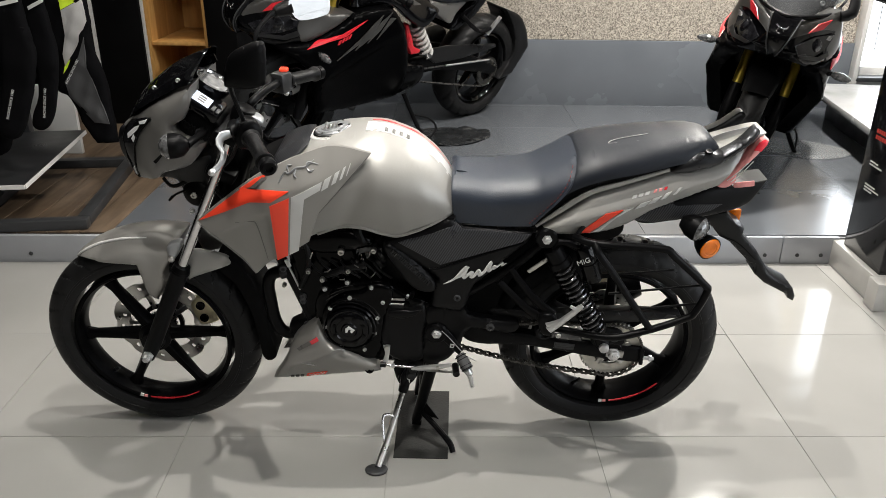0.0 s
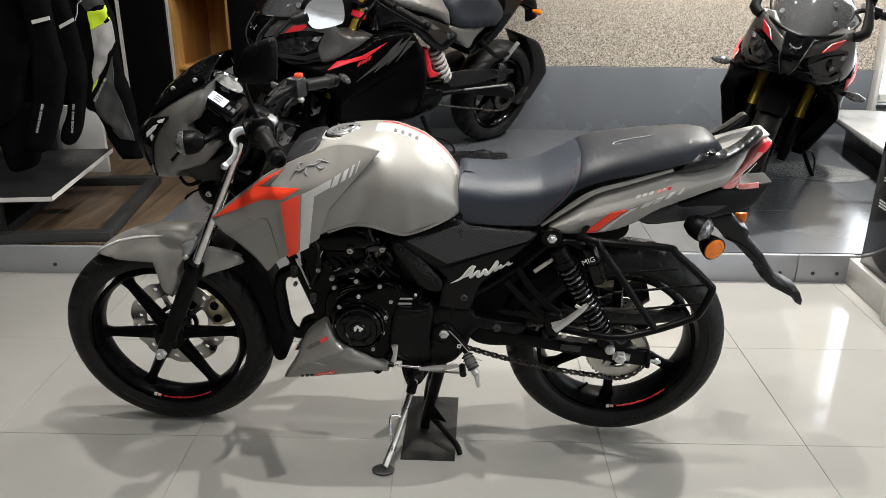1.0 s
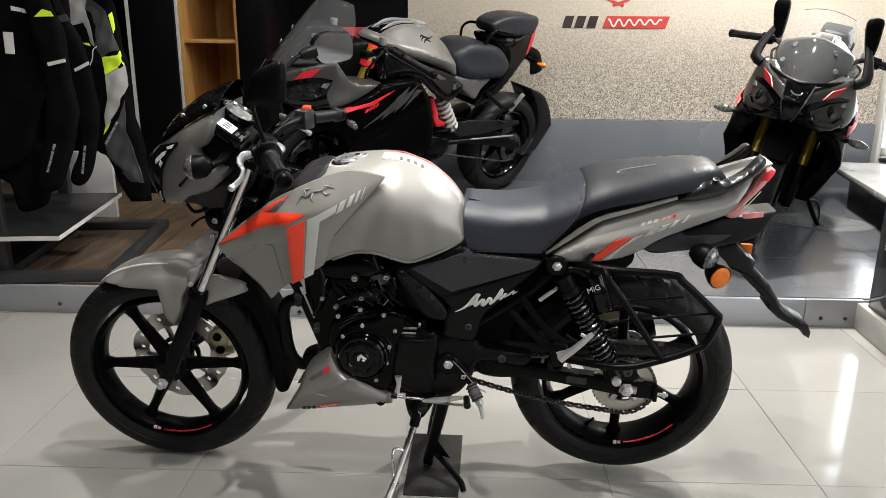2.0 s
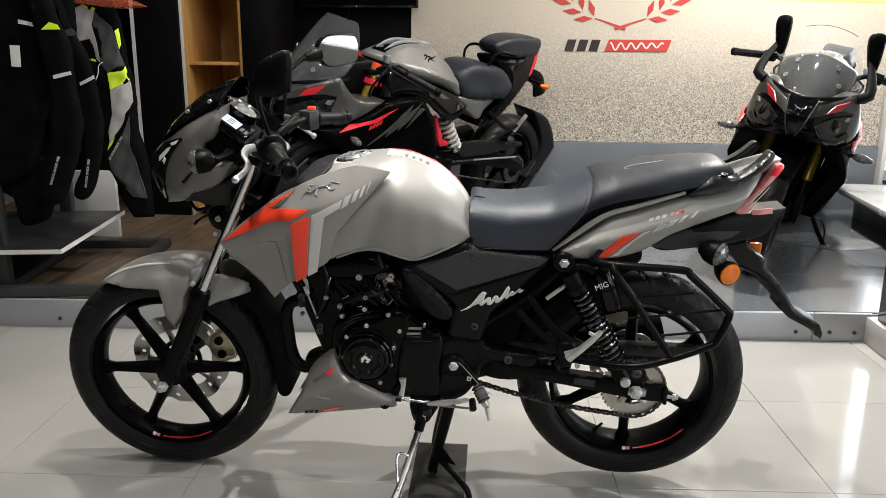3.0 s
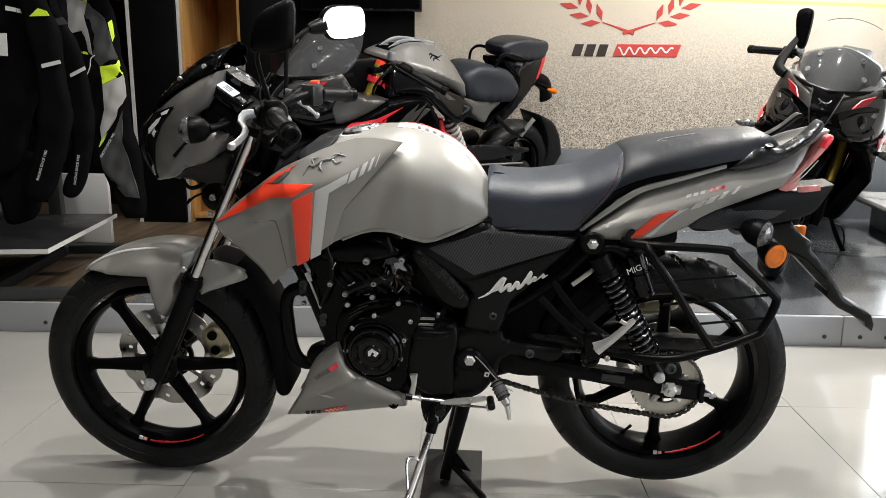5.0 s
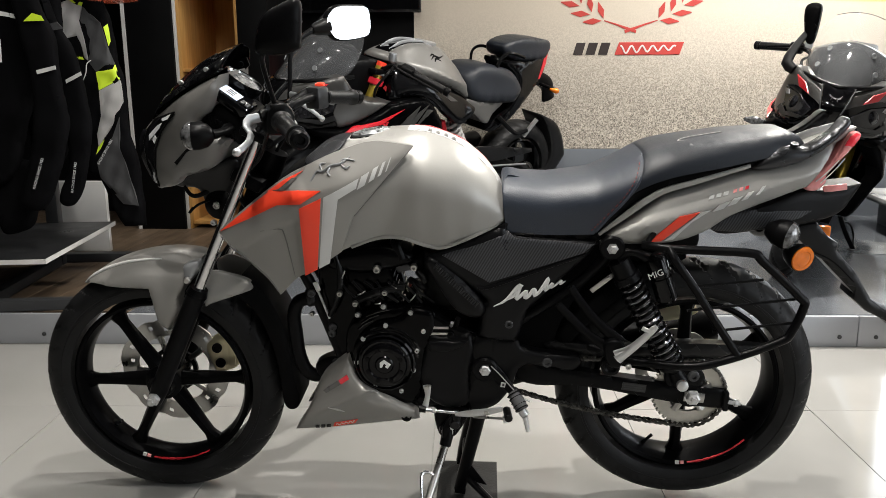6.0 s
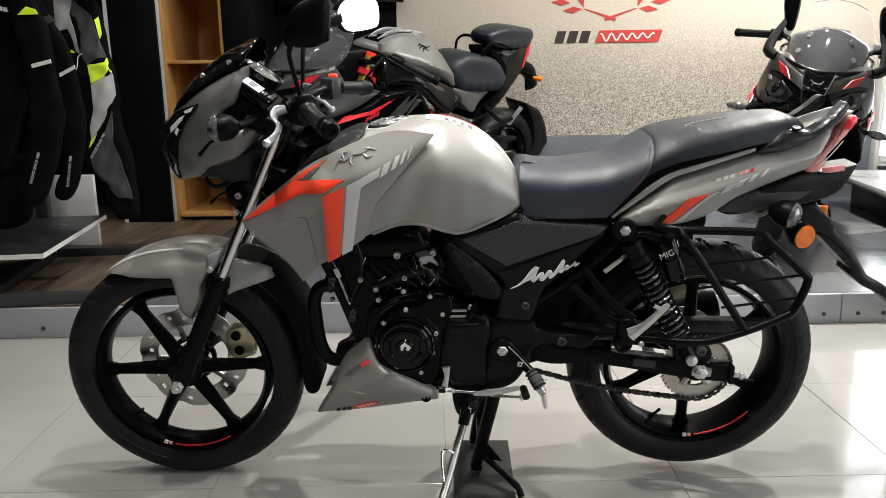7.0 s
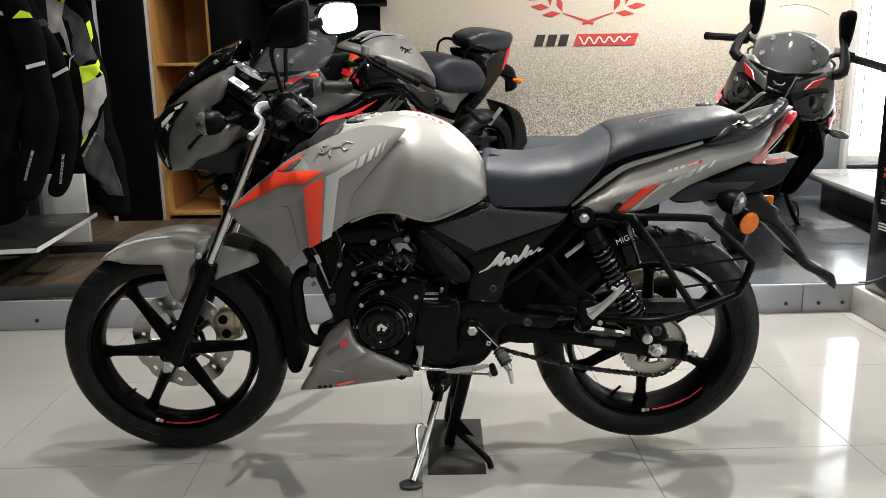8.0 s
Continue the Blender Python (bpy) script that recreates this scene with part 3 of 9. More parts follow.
tagged(ob, "dark grey word painted above the laurel stems", "lettering")

# downlights
def downlight(x, y, watts, r):
    d = thing("downlight", "unseen recessed ceiling downlight added to light the room, lit warm white", "ceiling light", pose(x, y, CEIL), "ceiling downlights")
    part("rim", lathe([(0, r), (0.0, r + 0.02), (0.008, r + 0.018), (0.010, r), (0.002, r - 0.002), (0, r)], (0, 0, 0), (0, 0, -1), 32), M_WHITEPAINT, d)
    part("diffuser", lathe([(0.001, r), (0.004, r * 0.98), (0.004, 0)], (0, 0, 0), (0, 0, -1), 32), M_LAMP, d)
    lamp = bpy.data.lights.new("downlight_lamp", "AREA")
    lamp.shape, lamp.size, lamp.energy, lamp.color = "DISK", 2 * r, watts, SPOT_COLOR
    lamp.spread = radians(150)
    lo = new("lamp", lamp)
    lo.parent = d
    lo.location = (0, 0, -0.03)


for row in DOWNLIGHTS:
    downlight(*row)

# ---------- window side ----------
window = thing("window_1", "tall bright window behind thin white curtains", "window", kind="structure")
part("window_frame", join(box(WIN0, WIN0 + 0.05, Y1 + 0.03, Y1 + 0.09, SILL, LINTEL, 0.004), box(WIN1 - 0.05, WIN1, Y1 + 0.03, Y1 + 0.09, SILL, LINTEL, 0.004), box(WIN0 + 0.05, WIN1 - 0.05, Y1 + 0.03, Y1 + 0.09, SILL, SILL + 0.05, 0.004), box(WIN0 + 0.05, WIN1 - 0.05, Y1 + 0.03, Y1 + 0.09, LINTEL - 0.05, LINTEL, 0.004)), M_WHITEPAINT, window)
part("window_sill", box(WIN0 - 0.02, WIN1 + 0.02, Y1 - 0.10, Y1 + 0.03, SILL - 0.03, SILL - 0.001, 0.006), M_FRAME, window)
pane = part("pane", box(WIN0 + 0.05, WIN1 - 0.05, Y1 + 0.055, Y1 + 0.061, SILL + 0.05, LINTEL - 0.05), M_PANE, window, smooth=0)
pane.visible_shadow = False
sky = part("backdrop", box(2.8, 6.5, Y1 + 1.2, Y1 + 1.22, -0.5, 4.0), M_SKY, None, smooth=0)
tagged(sky, "plain bright overcast daylight outside the window", "sky", kind="structure")
day = bpy.data.lights.new("window_daylight", "AREA")
day.shape, day.size, day.size_y, day.energy, day.color = "RECTANGLE", WIN1 - WIN0 - 0.1, LINTEL - SILL - 0.1, 28, (0.86, 0.93, 1.0)
do = new("window_daylight", day)
do.matrix_basis = look(((WIN0 + WIN1) / 2, Y1 + 0.02, (SILL + LINTEL) / 2), ((WIN0 + WIN1) / 2 - 0.6, 0, 0.8))


for k, x in enumerate((3.70,)):
    tagged(part("hanging_cable", tube([(x, Y1 - 0.12, 2.9), (x + 0.01, Y1 - 0.125, 2.0), (x - 0.012 * k, Y1 - 0.12, 1.2), (x + 0.015, Y1 - 0.125, 0.55)], 0.003, 6), M_FRAME, None), "thin grey cable hanging down the white wall end", "cable")

# raised step under the window: black plinth and pale grey top
step = thing("window_step", "raised window step with a grey top on a black plinth", "step", pose(3.095, 2.12, PLAT, 0, 0, -6), kind="structure")
part("plinth", box(0.153, 1.6, -1.0, 1.30, 0.0, 0.185, 0.004), M_SHELFTOP, step)
part("top_slab", box(0.0, 1.7, -1.1, 1.34, 0.185, 0.225, 0.005), M_STEPTOP, step)

# dark display column on a stone kerb
kerb = tagged(part("kerb", join(box(2.500, 3.30, 0.78, 0.86, 0, 0.118, 0.004), box(2.520, 2.60, 0.862, 1.24, 0, 0.116, 0.004), box(2.602, 3.30, 0.862, 1.24, 0, 0.10, 0.003)), M_KERB, None), "pale grey stone kerb round a black display column", "kerb", kind="structure")
col = thing("display_column", "gloss black display column printed with small writing", "display stand", pose(2.545, 0.875, 0.1))
part("column_body", box(0.0, 0.70, 0.0, 0.315, 0.0, 2.1, 0.004), M_BLACKPANEL, col)
for k, (z, n_, m_) in enumerate(((0.530, 5, M_LOGORED), (0.505, 7, M_LOGORED), (0.408, 4, M_PRINT), (0.396, 6, M_PRINT), (0.312, 5, M_PRINT), (0.300, 7, M_PRINT), (0.288, 4, M_PRINT))):
    for i in range(n_):
        part("print_bar", box(-0.0015, 0.0, 0.243 - 0.017 * i, 0.256 - 0.017 * i, z, z + (0.016 if k < 2 else 0.006)), m_, col, smooth=0)

# ---------- rear left: oak niche, dark panels, screen ----------
slab("cabinet_column_left", -1.39, -1.105, 2.97, Y1 - 0.002, PLAT, CEIL, M_WALLDARK, "black panelled column beside the oak shelving", "column", 0.003)
slab("column_edge_left", -1.412, -1.392, 2.965, 3.10, PLAT, CEIL, M_WHITEPAINT, "thin pale edging strip on the black column", "trim")
slab("cabinet_column_right", -0.705, -0.52, 2.98, Y1 - 0.002, PLAT, CEIL, M_WALLDARK, "black panelled column beside the oak shelving", "column", 0.003)
shelf_unit = thing("shelf_unit", "honey oak open shelving niche between black columns", "shelving", pose(-1.085, 3.0, PLAT))
W_, D_, H_ = 0.375, 0.66, 2.6
part("side_panel", box(0.0, 0.018, 0.0, D_, 0, H_, 0.001), M_WOOD, shelf_unit)
part("side_panel", box(W_ - 0.018, W_, 0.0, D_, 0, H_, 0.001), M_WOOD, shelf_unit)
part("back_panel", box(0.019, W_ - 0.019, D_ - 0.015, D_ - 0.001, 0, H_), M_WOOD, shelf_unit)
for z in (0.03, 0.50, 0.985, 1.48, 1.95):
    part("shelf", box(0.0185, W_ - 0.0185, 0.012, D_ - 0.016, z, z + 0.02, 0.001), M_WOOD, shelf_unit)
part("pale_edge", box(-0.018, -0.001, -0.012, 0.02, 0, H_, 0.001), M_WHITEPAINT, shelf_unit)

screen_ob = thing("television", "black flat television on the dark wall", "television", pose(-0.05, Y1 - 0.10, 1.50))
part("bezel", box(-0.42, 0.41, 0.0, 0.045, 0.0, 0.50, 0.006), M_BLACKPANEL, screen_ob)
part("screen", box(-0.405, 0.395, -0.004, -0.0005, 0.02, 0.485), M_GLOSSBLACK, screen_ob, smooth=0)
part("wall_mount", box(-0.12, 0.12, 0.046, 0.098, 0.1, 0.4, 0.004), M_BLACK, screen_ob)
part("indicator_dot", lathe([(0, 0.004), (0.002, 0.003), (0.002, 0)], (-0.02, -0.0005, 0.010), (0, -1, 0), 10), M_PRINT, screen_ob)
tagged(part("wall_cable", tube([(-0.20, Y1 - 0.02, 1.52), (-0.215, Y1 - 0.02, 1.44), (-0.19, Y1 - 0.02, 1.40), (-0.155, Y1 - 0.02, 1.42), (-0.14, Y1 - 0.02, 1.50)], 0.004, 8), M_GRIP), "black cable looping below the television", "cable")

# Red shape of unknown kind; its panel form and legs are made up.
red_thing = thing("red_object", "unidentified red panel on two added legs before the dark wall", "sign", pose(-0.10, 3.50, PLAT))
part("red_panel", box(-0.27, 0.28, 0.0, 0.012, 0.84, 1.085, 0.002), M_REDCASE, red_thing)
for x in (-0.20, 0.21):
    part("leg", tube([(x, 0.018, 1.0), (x, 0.018, 0.0)], 0.006, 8, 1), M_FRAME, red_thing)
    part("foot", box(x - 0.02, x + 0.02, -0.08, 0.10, 0.0, 0.008, 0.002), M_FRAME, red_thing)

# brown boards in the clothing corner, laid beside the dark tiles
boards = thing("wood_floor", "brown laminate boards in the clothing corner", "floor", Matrix.Translation((0, 0, 0)), kind="structure")
for i in range(14):
    x = -2.55 + i * 0.135
    part("board", box(x + 0.001, x + 0.134, 1.10 + 0.035 * (x + 2.55), 3.66, PLAT - 0.004, PLAT + 0.005, 0.001, 1), M_BOARD, boards)

# ---------- clothing rack ----------
rack = thing("clothing_rack", "dark grey metal clothing rack with a low display shelf", "clothing rack", pose(-0.765, 1.185, PLAT + 0.005, 0, 0, 8))
def rbar(name, *a):
    return part(name, box(*a, 0.003), M_FRAME, rack)
rbar("base_bar", -1.6, 0.0, 0.0, 0.055, 0.0, 0.045)
rbar("base_bar", -0.055, 0.0, 0.056, 0.90, 0.0, 0.045)
rbar("base_bar", -1.6, 0.0, 0.901, 0.96, 0.0, 0.045)
rbar("post", -0.545, -0.485, 0.056, 0.115, 0.0, 2.0)
rbar("post", -0.545, -0.485, 0.84, 0.90, 0.0, 2.0)
rbar("top_bar", -0.535, -0.495, 0.116, 0.839, 1.94, 1.98)
rbar("shelf_rail", -0.54, -0.49, 0.116, 0.839, 0.17, 0.20)
rbar("base_bar", -0.545, -0.485, 0.116, 0.839, 0.0, 0.045)
part("shelf_board", box(-1.40, -0.215, -0.02, 0.86, 0.203, 0.222, 0.001), M_SHELFTOP, rack, "black display shelf board")
part("shelf_edge", join(box(-1.40, -0.215, -0.024, -0.0205, 0.203, 0.2225), box(-0.2145, -0.211, -0.02, 0.86, 0.203, 0.2225)), M_WHITEPAINT, rack, "white edge band", 0)
part("hanging_rail", tube([(-0.515, 0.45, 1.90), (-0.10, 0.45, 1.90)], 0.014, 12, 1), M_STEEL, rack)
tagged(part("back_board", box(-1.60, -1.28, 2.30, 2.33, PLAT + 0.006, 0.52, 0.002), M_WHITEPAINT), "low white board standing behind the clothing", "board")

# ---------- main motorcycle ----------
LEAN_DEG = 5.3
BIKE = pose(0, 0.027, 0, LEAN_DEG, 0, 0)
AXF, AXR = Vector((-0.010, 0, 0.309)), Vector((1.292, 0, 0.336))
RF, RR_ = 0.308, 0.311


def tyre_bm(c, R, half, section, grooves=46, slant=3.2):
    """Motorcycle tyre with slanting tread grooves."""
    seg = grooves * 6
    prof = []
    for i in range(25):
        a = -1.0 + 2.0 * i / 24
        ang = a * 2.15
        y = half * math.sin(min(abs(ang), math.pi / 2) if abs(ang) < math.pi / 2 else math.pi - abs(ang)) * (1 if a > 0 else -1) if abs(ang) > math.pi / 2 else half * math.sin(ang)
        r = R - section / 2 * (1 - math.cos(ang)) * (1.0 if abs(ang) < math.pi / 2 else 1.05)
        prof.append((y, r, a))
    bm = bmesh.new()
    rings = []
    for k in range(seg):
        th = 2 * math.pi * k / seg
        ring = []
        for y, r, a in prof:
            g = (k + abs(a) * seg / grooves * slant + (seg / grooves / 2 if a > 0 else 0)) % (seg / grooves * 2)
            deep = 0.0070 if (g < 1.5 and 0.07 < abs(a) < 0.78) else 0.0
            ring.append(bm.verts.new((c[0] + (r - deep) * math.cos(th), c[1] + y, c[2] + (r - deep) * math.sin(th))))
        rings.append(ring)
    for u, w in zip(rings, rings[1:] + rings[:1]):
        for j in range(len(prof) - 1):
            bm.faces.new((u[j], u[j + 1], w[j + 1], w[j]))
        bm.faces.new((u[-1], u[0], w[0], w[-1]))
    bmesh.ops.recalc_face_normals(bm, faces=bm.faces)
    return bm


def spoke_bm(c, ang, r0, r1, w0, w1, half):
    """Tapered cast spoke with a raised ridge."""
    bm = bmesh.new()
    d, s = Vector((math.cos(ang), 0, math.sin(ang))), Vector((-math.sin(ang), 0, math.cos(ang)))
    rings = []
    for t in np.linspace(0, 1, 7):
        r = r0 + (r1 - r0) * t
        w = w0 + (w1 - w0) * t ** 0.8 + 0.012 * max(0, t - 0.82) / 0.18
        y = half * (1 - 0.35 * t)
        p = Vector(c) + d * r
        rings.append([bm.verts.new(p + s * a * w + Vector((0, b * y, 0))) for a, b in ((-1, -0.35), (-0.55, -0.9), (0, -1), (0.55, -0.9), (1, -0.35), (1, 0.35), (0.55, 0.9), (0, 1), (-0.55, 0.9), (-1, 0.35))])
    for u, v in zip(rings, rings[1:]):
        for k in range(10):
            bm.faces.new((u[k], u[(k + 1) % 10], v[(k + 1) % 10], v[k]))
    bm.faces.new(rings[0][::-1]), bm.faces.new(rings[-1])
    bmesh.ops.recalc_face_normals(bm, faces=bm.faces)
    return bm


def wheel(bike, c, R, half, section, phase, name, valve_ang, sticker):
    w = part(name, tyre_bm(c, R, half, section, 56, 2.6), M_RUBBER, bike, "black grooved road tyre on a black cast rim", 28)
    rr = R - section + 0.004
    hw = half * 0.74
    for q in (0.42, 0.66):
        rq = rr + (R - rr) * q
        yq = half * (1.0 - 0.55 * (q - 0.42))
        for sgn in (-1, 1):
            part("sidewall_ring", lathe([(-0.0035, rq - 0.004), (0.0016, rq - 0.0025), (0.0016, rq + 0.0025), (-0.0035, rq + 0.004), (-0.0035, rq - 0.004)], (c[0], c[1] + sgn * yq, c[2]), (0, sgn, 0), 96), M_RUBBER, w)
    flank = [(hw, rr + 0.004), (hw + 0.004, rr - 0.002), (hw, rr - 0.009), (hw * 0.8, rr - 0.012), (hw * 0.55, rr - 0.016), (0.012, rr - 0.018)]
    rim = part("rim", lathe([(-y, r) for y, r in flank] + flank[::-1] + [(0, rr - 0.008), (-hw, rr + 0.004)], c, (0, 1, 0), 96), M_RIM, w, "black cast alloy rim")
    for k in range(6):
        part("spoke", spoke_bm(c, phase + k * math.pi / 3, 0.035, rr - 0.013, 0.020, 0.011, 0.024), M_RIM, w)
    part("hub", lathe([(-0.055, 0.022), (-0.055, 0.030), (-0.035, 0.034), (-0.028, 0.046), (0.028, 0.046), (0.035, 0.034), (0.06, 0.03), (0.06, 0.02)], c, (0, 1, 0), 32), M_BLACK, w)
    d = Vector((math.cos(valve_ang), 0, math.sin(valve_ang)))
    p = Vector(c) + d * (rr - 0.016)
    part("valve", join(rod(p + Vector((0, -0.004, 0)), p - d * 0.014 + Vector((0, -0.012, 0)), 0.0055), rod(p - d * 0.012 + Vector((0, -0.010, 0)), p - d * 0.040 + Vector((0, -0.028, 0)), 0.0035, 0.0042)), M_GRIP, w)
    # rim tape: a red line and pale marks on the near flank
    def arc(a0, a1, r, wd, m, nm):
        bm = bmesh.new()
        pts = []
        for a in np.linspace(a0, a1, max(3, int(abs(a1 - a0) * 30))):
            u = Vector((math.cos(a), 0, math.sin(a)))
            pts.append([bm.verts.new(Vector(c) + u * (r + q * wd) + Vector((0, -hw - 0.0052 + e, 0))) for q, e in ((-1, 0), (1, 0), (1, 0.004), (-1, 0.004))])
        for u, v in zip(pts, pts[1:]):
            for k in range(4):
                bm.faces.new((u[k], u[(k + 1) % 4], v[(k + 1) % 4], v[k]))
        bmesh.ops.recalc_face_normals(bm, faces=bm.faces)
        part(nm, bm, m, w, smooth=0)
    a0 = sticker
    arc(a0, a0 + 0.045, rr - 0.007, 0.0045, M_PRINT, "pale_mark")
    arc(a0 + 0.055, a0 + 0.10, rr - 0.007, 0.0035, M_TAIL, "pale_red_mark")
    arc(a0 + 0.14, a0 + 0.86, rr - 0.007, 0.0011, M_CRIMSON, "red_line")
    for q in (0.24, 0.33, 0.42):
        arc(a0 + q, a0 + q + 0.06, rr - 0.007, 0.0022, M_CRIMSON, "red_mark")
    return w


def petal_disc(c, r0, r1, thick, holes=24, lobes=10):
    """Wave-edged brake disc with drilled slots."""
    seg = 180
    bm = bmesh.new()
    rows = []
    for k in range(seg):
        a = 2 * math.pi * k / seg
        ro = r1 - 0.006 * (0.5 + 0.5 * math.cos(a * lobes)) ** 3
        ri = r0 - 0.004 * (0.5 + 0.5 * math.cos(a * lobes)) ** 2
        u = Vector((math.cos(a), 0, math.sin(a)))
        rows.append([[bm.verts.new(Vector(c) + u * r + Vector((0, y, 0))) for r in np.linspace(ri, ro, 5)] for y in (-thick / 2, thick / 2)])
    for k in range(seg):
        A, B_ = rows[k], rows[(k + 1) % seg]
        slot = (k % 9) in (2, 3, 4)
        odd = (k // 9) % 2
        for j in range(4):
            if slot and ((odd and j == 1) or (not odd and j == 2)):
                continue
            for s in (0, 1):
                bm.faces.new((A[s][j], A[s][j + 1], B_[s][j + 1], B_[s][j]))
        bm.faces.new((A[0][0], B_[0][0], B_[1][0], A[1][0]))
        bm.faces.new((A[0][4], B_[0][4], B_[1][4], A[1][4]))
    bmesh.ops.recalc_face_normals(bm, faces=bm.faces)
    return bm


bike = thing("motorcycle", "satin grey motorcycle with red and white stripes, leaning on its stand", "motorcycle", BIKE)

# --- wheels ---
fw = wheel(bike, AXF, RF, 0.047, 0.090, radians(2), "front_wheel", radians(222), radians(250))
rw = wheel(bike, AXR, RR_, 0.062, 0.096, radians(30), "rear_wheel", radians(246), radians(268))
part("brake_disc", petal_disc(AXF + Vector((0, 0.052, 0)), 0.096, 0.145, 0.005), M_STEEL, fw, "wave-edged steel brake disc")
part("disc_carrier", lathe([(-0.004, 0.05), (-0.004, 0.062), (0.004, 0.062), (0.004, 0.05), (-0.004, 0.05)], AXF + Vector((0, 0.052, 0)), (0, 1, 0), 40), M_BLACK, fw)
for k in range(5):
    a = radians(36 + 72 * k)
    u = Vector((math.cos(a), 0, math.sin(a)))
    part("disc_arm", tube([AXF + u * 0.055 + Vector((0, 0.05, 0)), AXF + u * 0.100 + Vector((0, 0.05, 0))], 0.008, 8, 1), M_STEEL, fw)
part("sensor_ring", petal_disc(AXF + Vector((0, 0.044, 0)), 0.034, 0.045, 0.004, lobes=30), M_STEEL, fw)
part("brake_disc", petal_disc(AXR + Vector((0, 0.07, 0)), 0.07, 0.100, 0.005), M_STEEL, rw, "wave-edged steel brake disc")
# sprocket
def sprocket_bm(c, r, teeth):
    seg = teeth * 4
    bm = bmesh.new()
    lay = []
    for y in (-0.004, 0.004):
        lay.append([[bm.verts.new(Vector(c) + Vector((q * math.cos(2 * math.pi * k / seg), y, q * math.sin(2 * math.pi * k / seg)))) for k in range(seg)] for q in (r * 0.62, r * 0.88)])
        lay[-1].append([bm.verts.new(Vector(c) + Vector(((r + (0.006 if k % 4 in (1, 2) else -0.001)) * math.cos(2 * math.pi * k / seg), y, (r + (0.006 if k % 4 in (1, 2) else -0.001)) * math.sin(2 * math.pi * k / seg)))) for k in range(seg)])
    for k in range(seg):
        n = (k + 1) % seg
        for s in (0, 1):
            for j in (0, 1):
                bm.faces.new((lay[s][j][k], lay[s][j][n], lay[s][j + 1][n], lay[s][j + 1][k]))
        bm.faces.new((lay[0][2][k], lay[0][2][n], lay[1][2][n], lay[1][2][k]))
        bm.faces.new((lay[0][0][k], lay[0][0][n], lay[1][0][n], lay[1][0][k]))
    bmesh.ops.recalc_face_normals(bm, faces=bm.faces)
    return bm


part("sprocket", sprocket_bm(AXR + Vector((0, -0.078, 0)), 0.082, 44), M_RING, rw, "steel rear sprocket")
for k in range(5):
    a = radians(20 + 72 * k)
    part("sprocket_arm", tube([AXR + Vector((0.03 * math.cos(a), -0.078, 0.03 * math.sin(a))), AXR + Vector((0.056 * math.cos(a), -0.078, 0.056 * math.sin(a)))], 0.011, 8, 1, flat=1), M_STEEL, rw)
part("sprocket_boss", lathe([(0, 0.03), (0.02, 0.036), (0.045, 0.036), (0.045, 0.02)], AXR + Vector((0, -0.098, 0)), (0, 1, 0), 24), M_BLACK, rw)

# --- chain: one link after another round both sprockets ---
C1, C2, r1c, r2c = Vector((0.845, -0.085, 0.385)), AXR + Vector((0, -0.085, 0)), 0.036, 0.086
dv = C2 - C1
base = math.atan2(dv.z, dv.x)
beta = math.asin((r2c - r1c) / dv.length)
loop = []
up, dn = base + math.pi / 2 + beta, base - math.pi / 2 - beta
for a in np.linspace(up, dn - 2 * math.pi + 0, 2)[:1]:
    pass
top0, top1 = C1 + r1c * Vector((math.cos(up), 0, math.sin(up))), C2 + r2c * Vector((math.cos(up), 0, math.sin(up)))
bot0, bot1 = C1 + r1c * Vector((math.cos(dn), 0, math.sin(dn))), C2 + r2c * Vector((math.cos(dn), 0, math.sin(dn)))
for t in np.linspace(0, 1, 40):
    loop.append(top0.lerp(top1, t))
for a in np.linspace(up, dn, 20)[1:-1]:
    loop.append(C2 + r2c * Vector((math.cos(a), 0, math.sin(a))))
for t in np.linspace(0, 1, 40):
    loop.append(bot1.lerp(bot0, t) - Vector((0, 0, 0.014 * math.sin(math.pi * t))))
for a in np.linspace(dn, up - 2 * math.pi, 12)[1:-1]:
    loop.append(C1 + r1c * Vector((math.cos(a), 0, math.sin(a))))
lens_ = [0]
for a, b in zip(loop, loop[1:] + loop[:1]):
    lens_.append(lens_[-1] + (b - a).length)
count = int(lens_[-1] / 0.0127)
pos = []
for i in range(count):
    s = lens_[-1] * i / count
    j = next(k for k in range(len(loop)) if lens_[k + 1] >= s)
    pos.append(loop[j].lerp(loop[(j + 1) % len(loop)], (s - lens_[j]) / max(1e-9, lens_[j + 1] - lens_[j])))
links = []
for i in range(count):
    a, b = pos[i], pos[(i + 1) % count]
    yo = 0.0075 if i % 2 else 0.005
    for s in (-1, 1):
        o = Vector((0, s * yo, 0))
        e = (b - a).normalized()
        links.append(tube([a + o - e * 0.003, a.lerp(b, 0.12) + o, a.lerp(b, 0.5) + o, a.lerp(b, 0.88) + o, b + o + e * 0.003], [0.0022, 0.0046, 0.0030, 0.0046, 0.0022], 6, 1, flat=0.6))
    links.append(rod(a + Vector((0, -0.009, 0)), a + Vector((0, 0.009, 0)), 0.0036, seg=6))
chain = tagged(part("chain", join(*links), M_CHAIN, bike, "oiled steel drive chain"), kind="stuff")

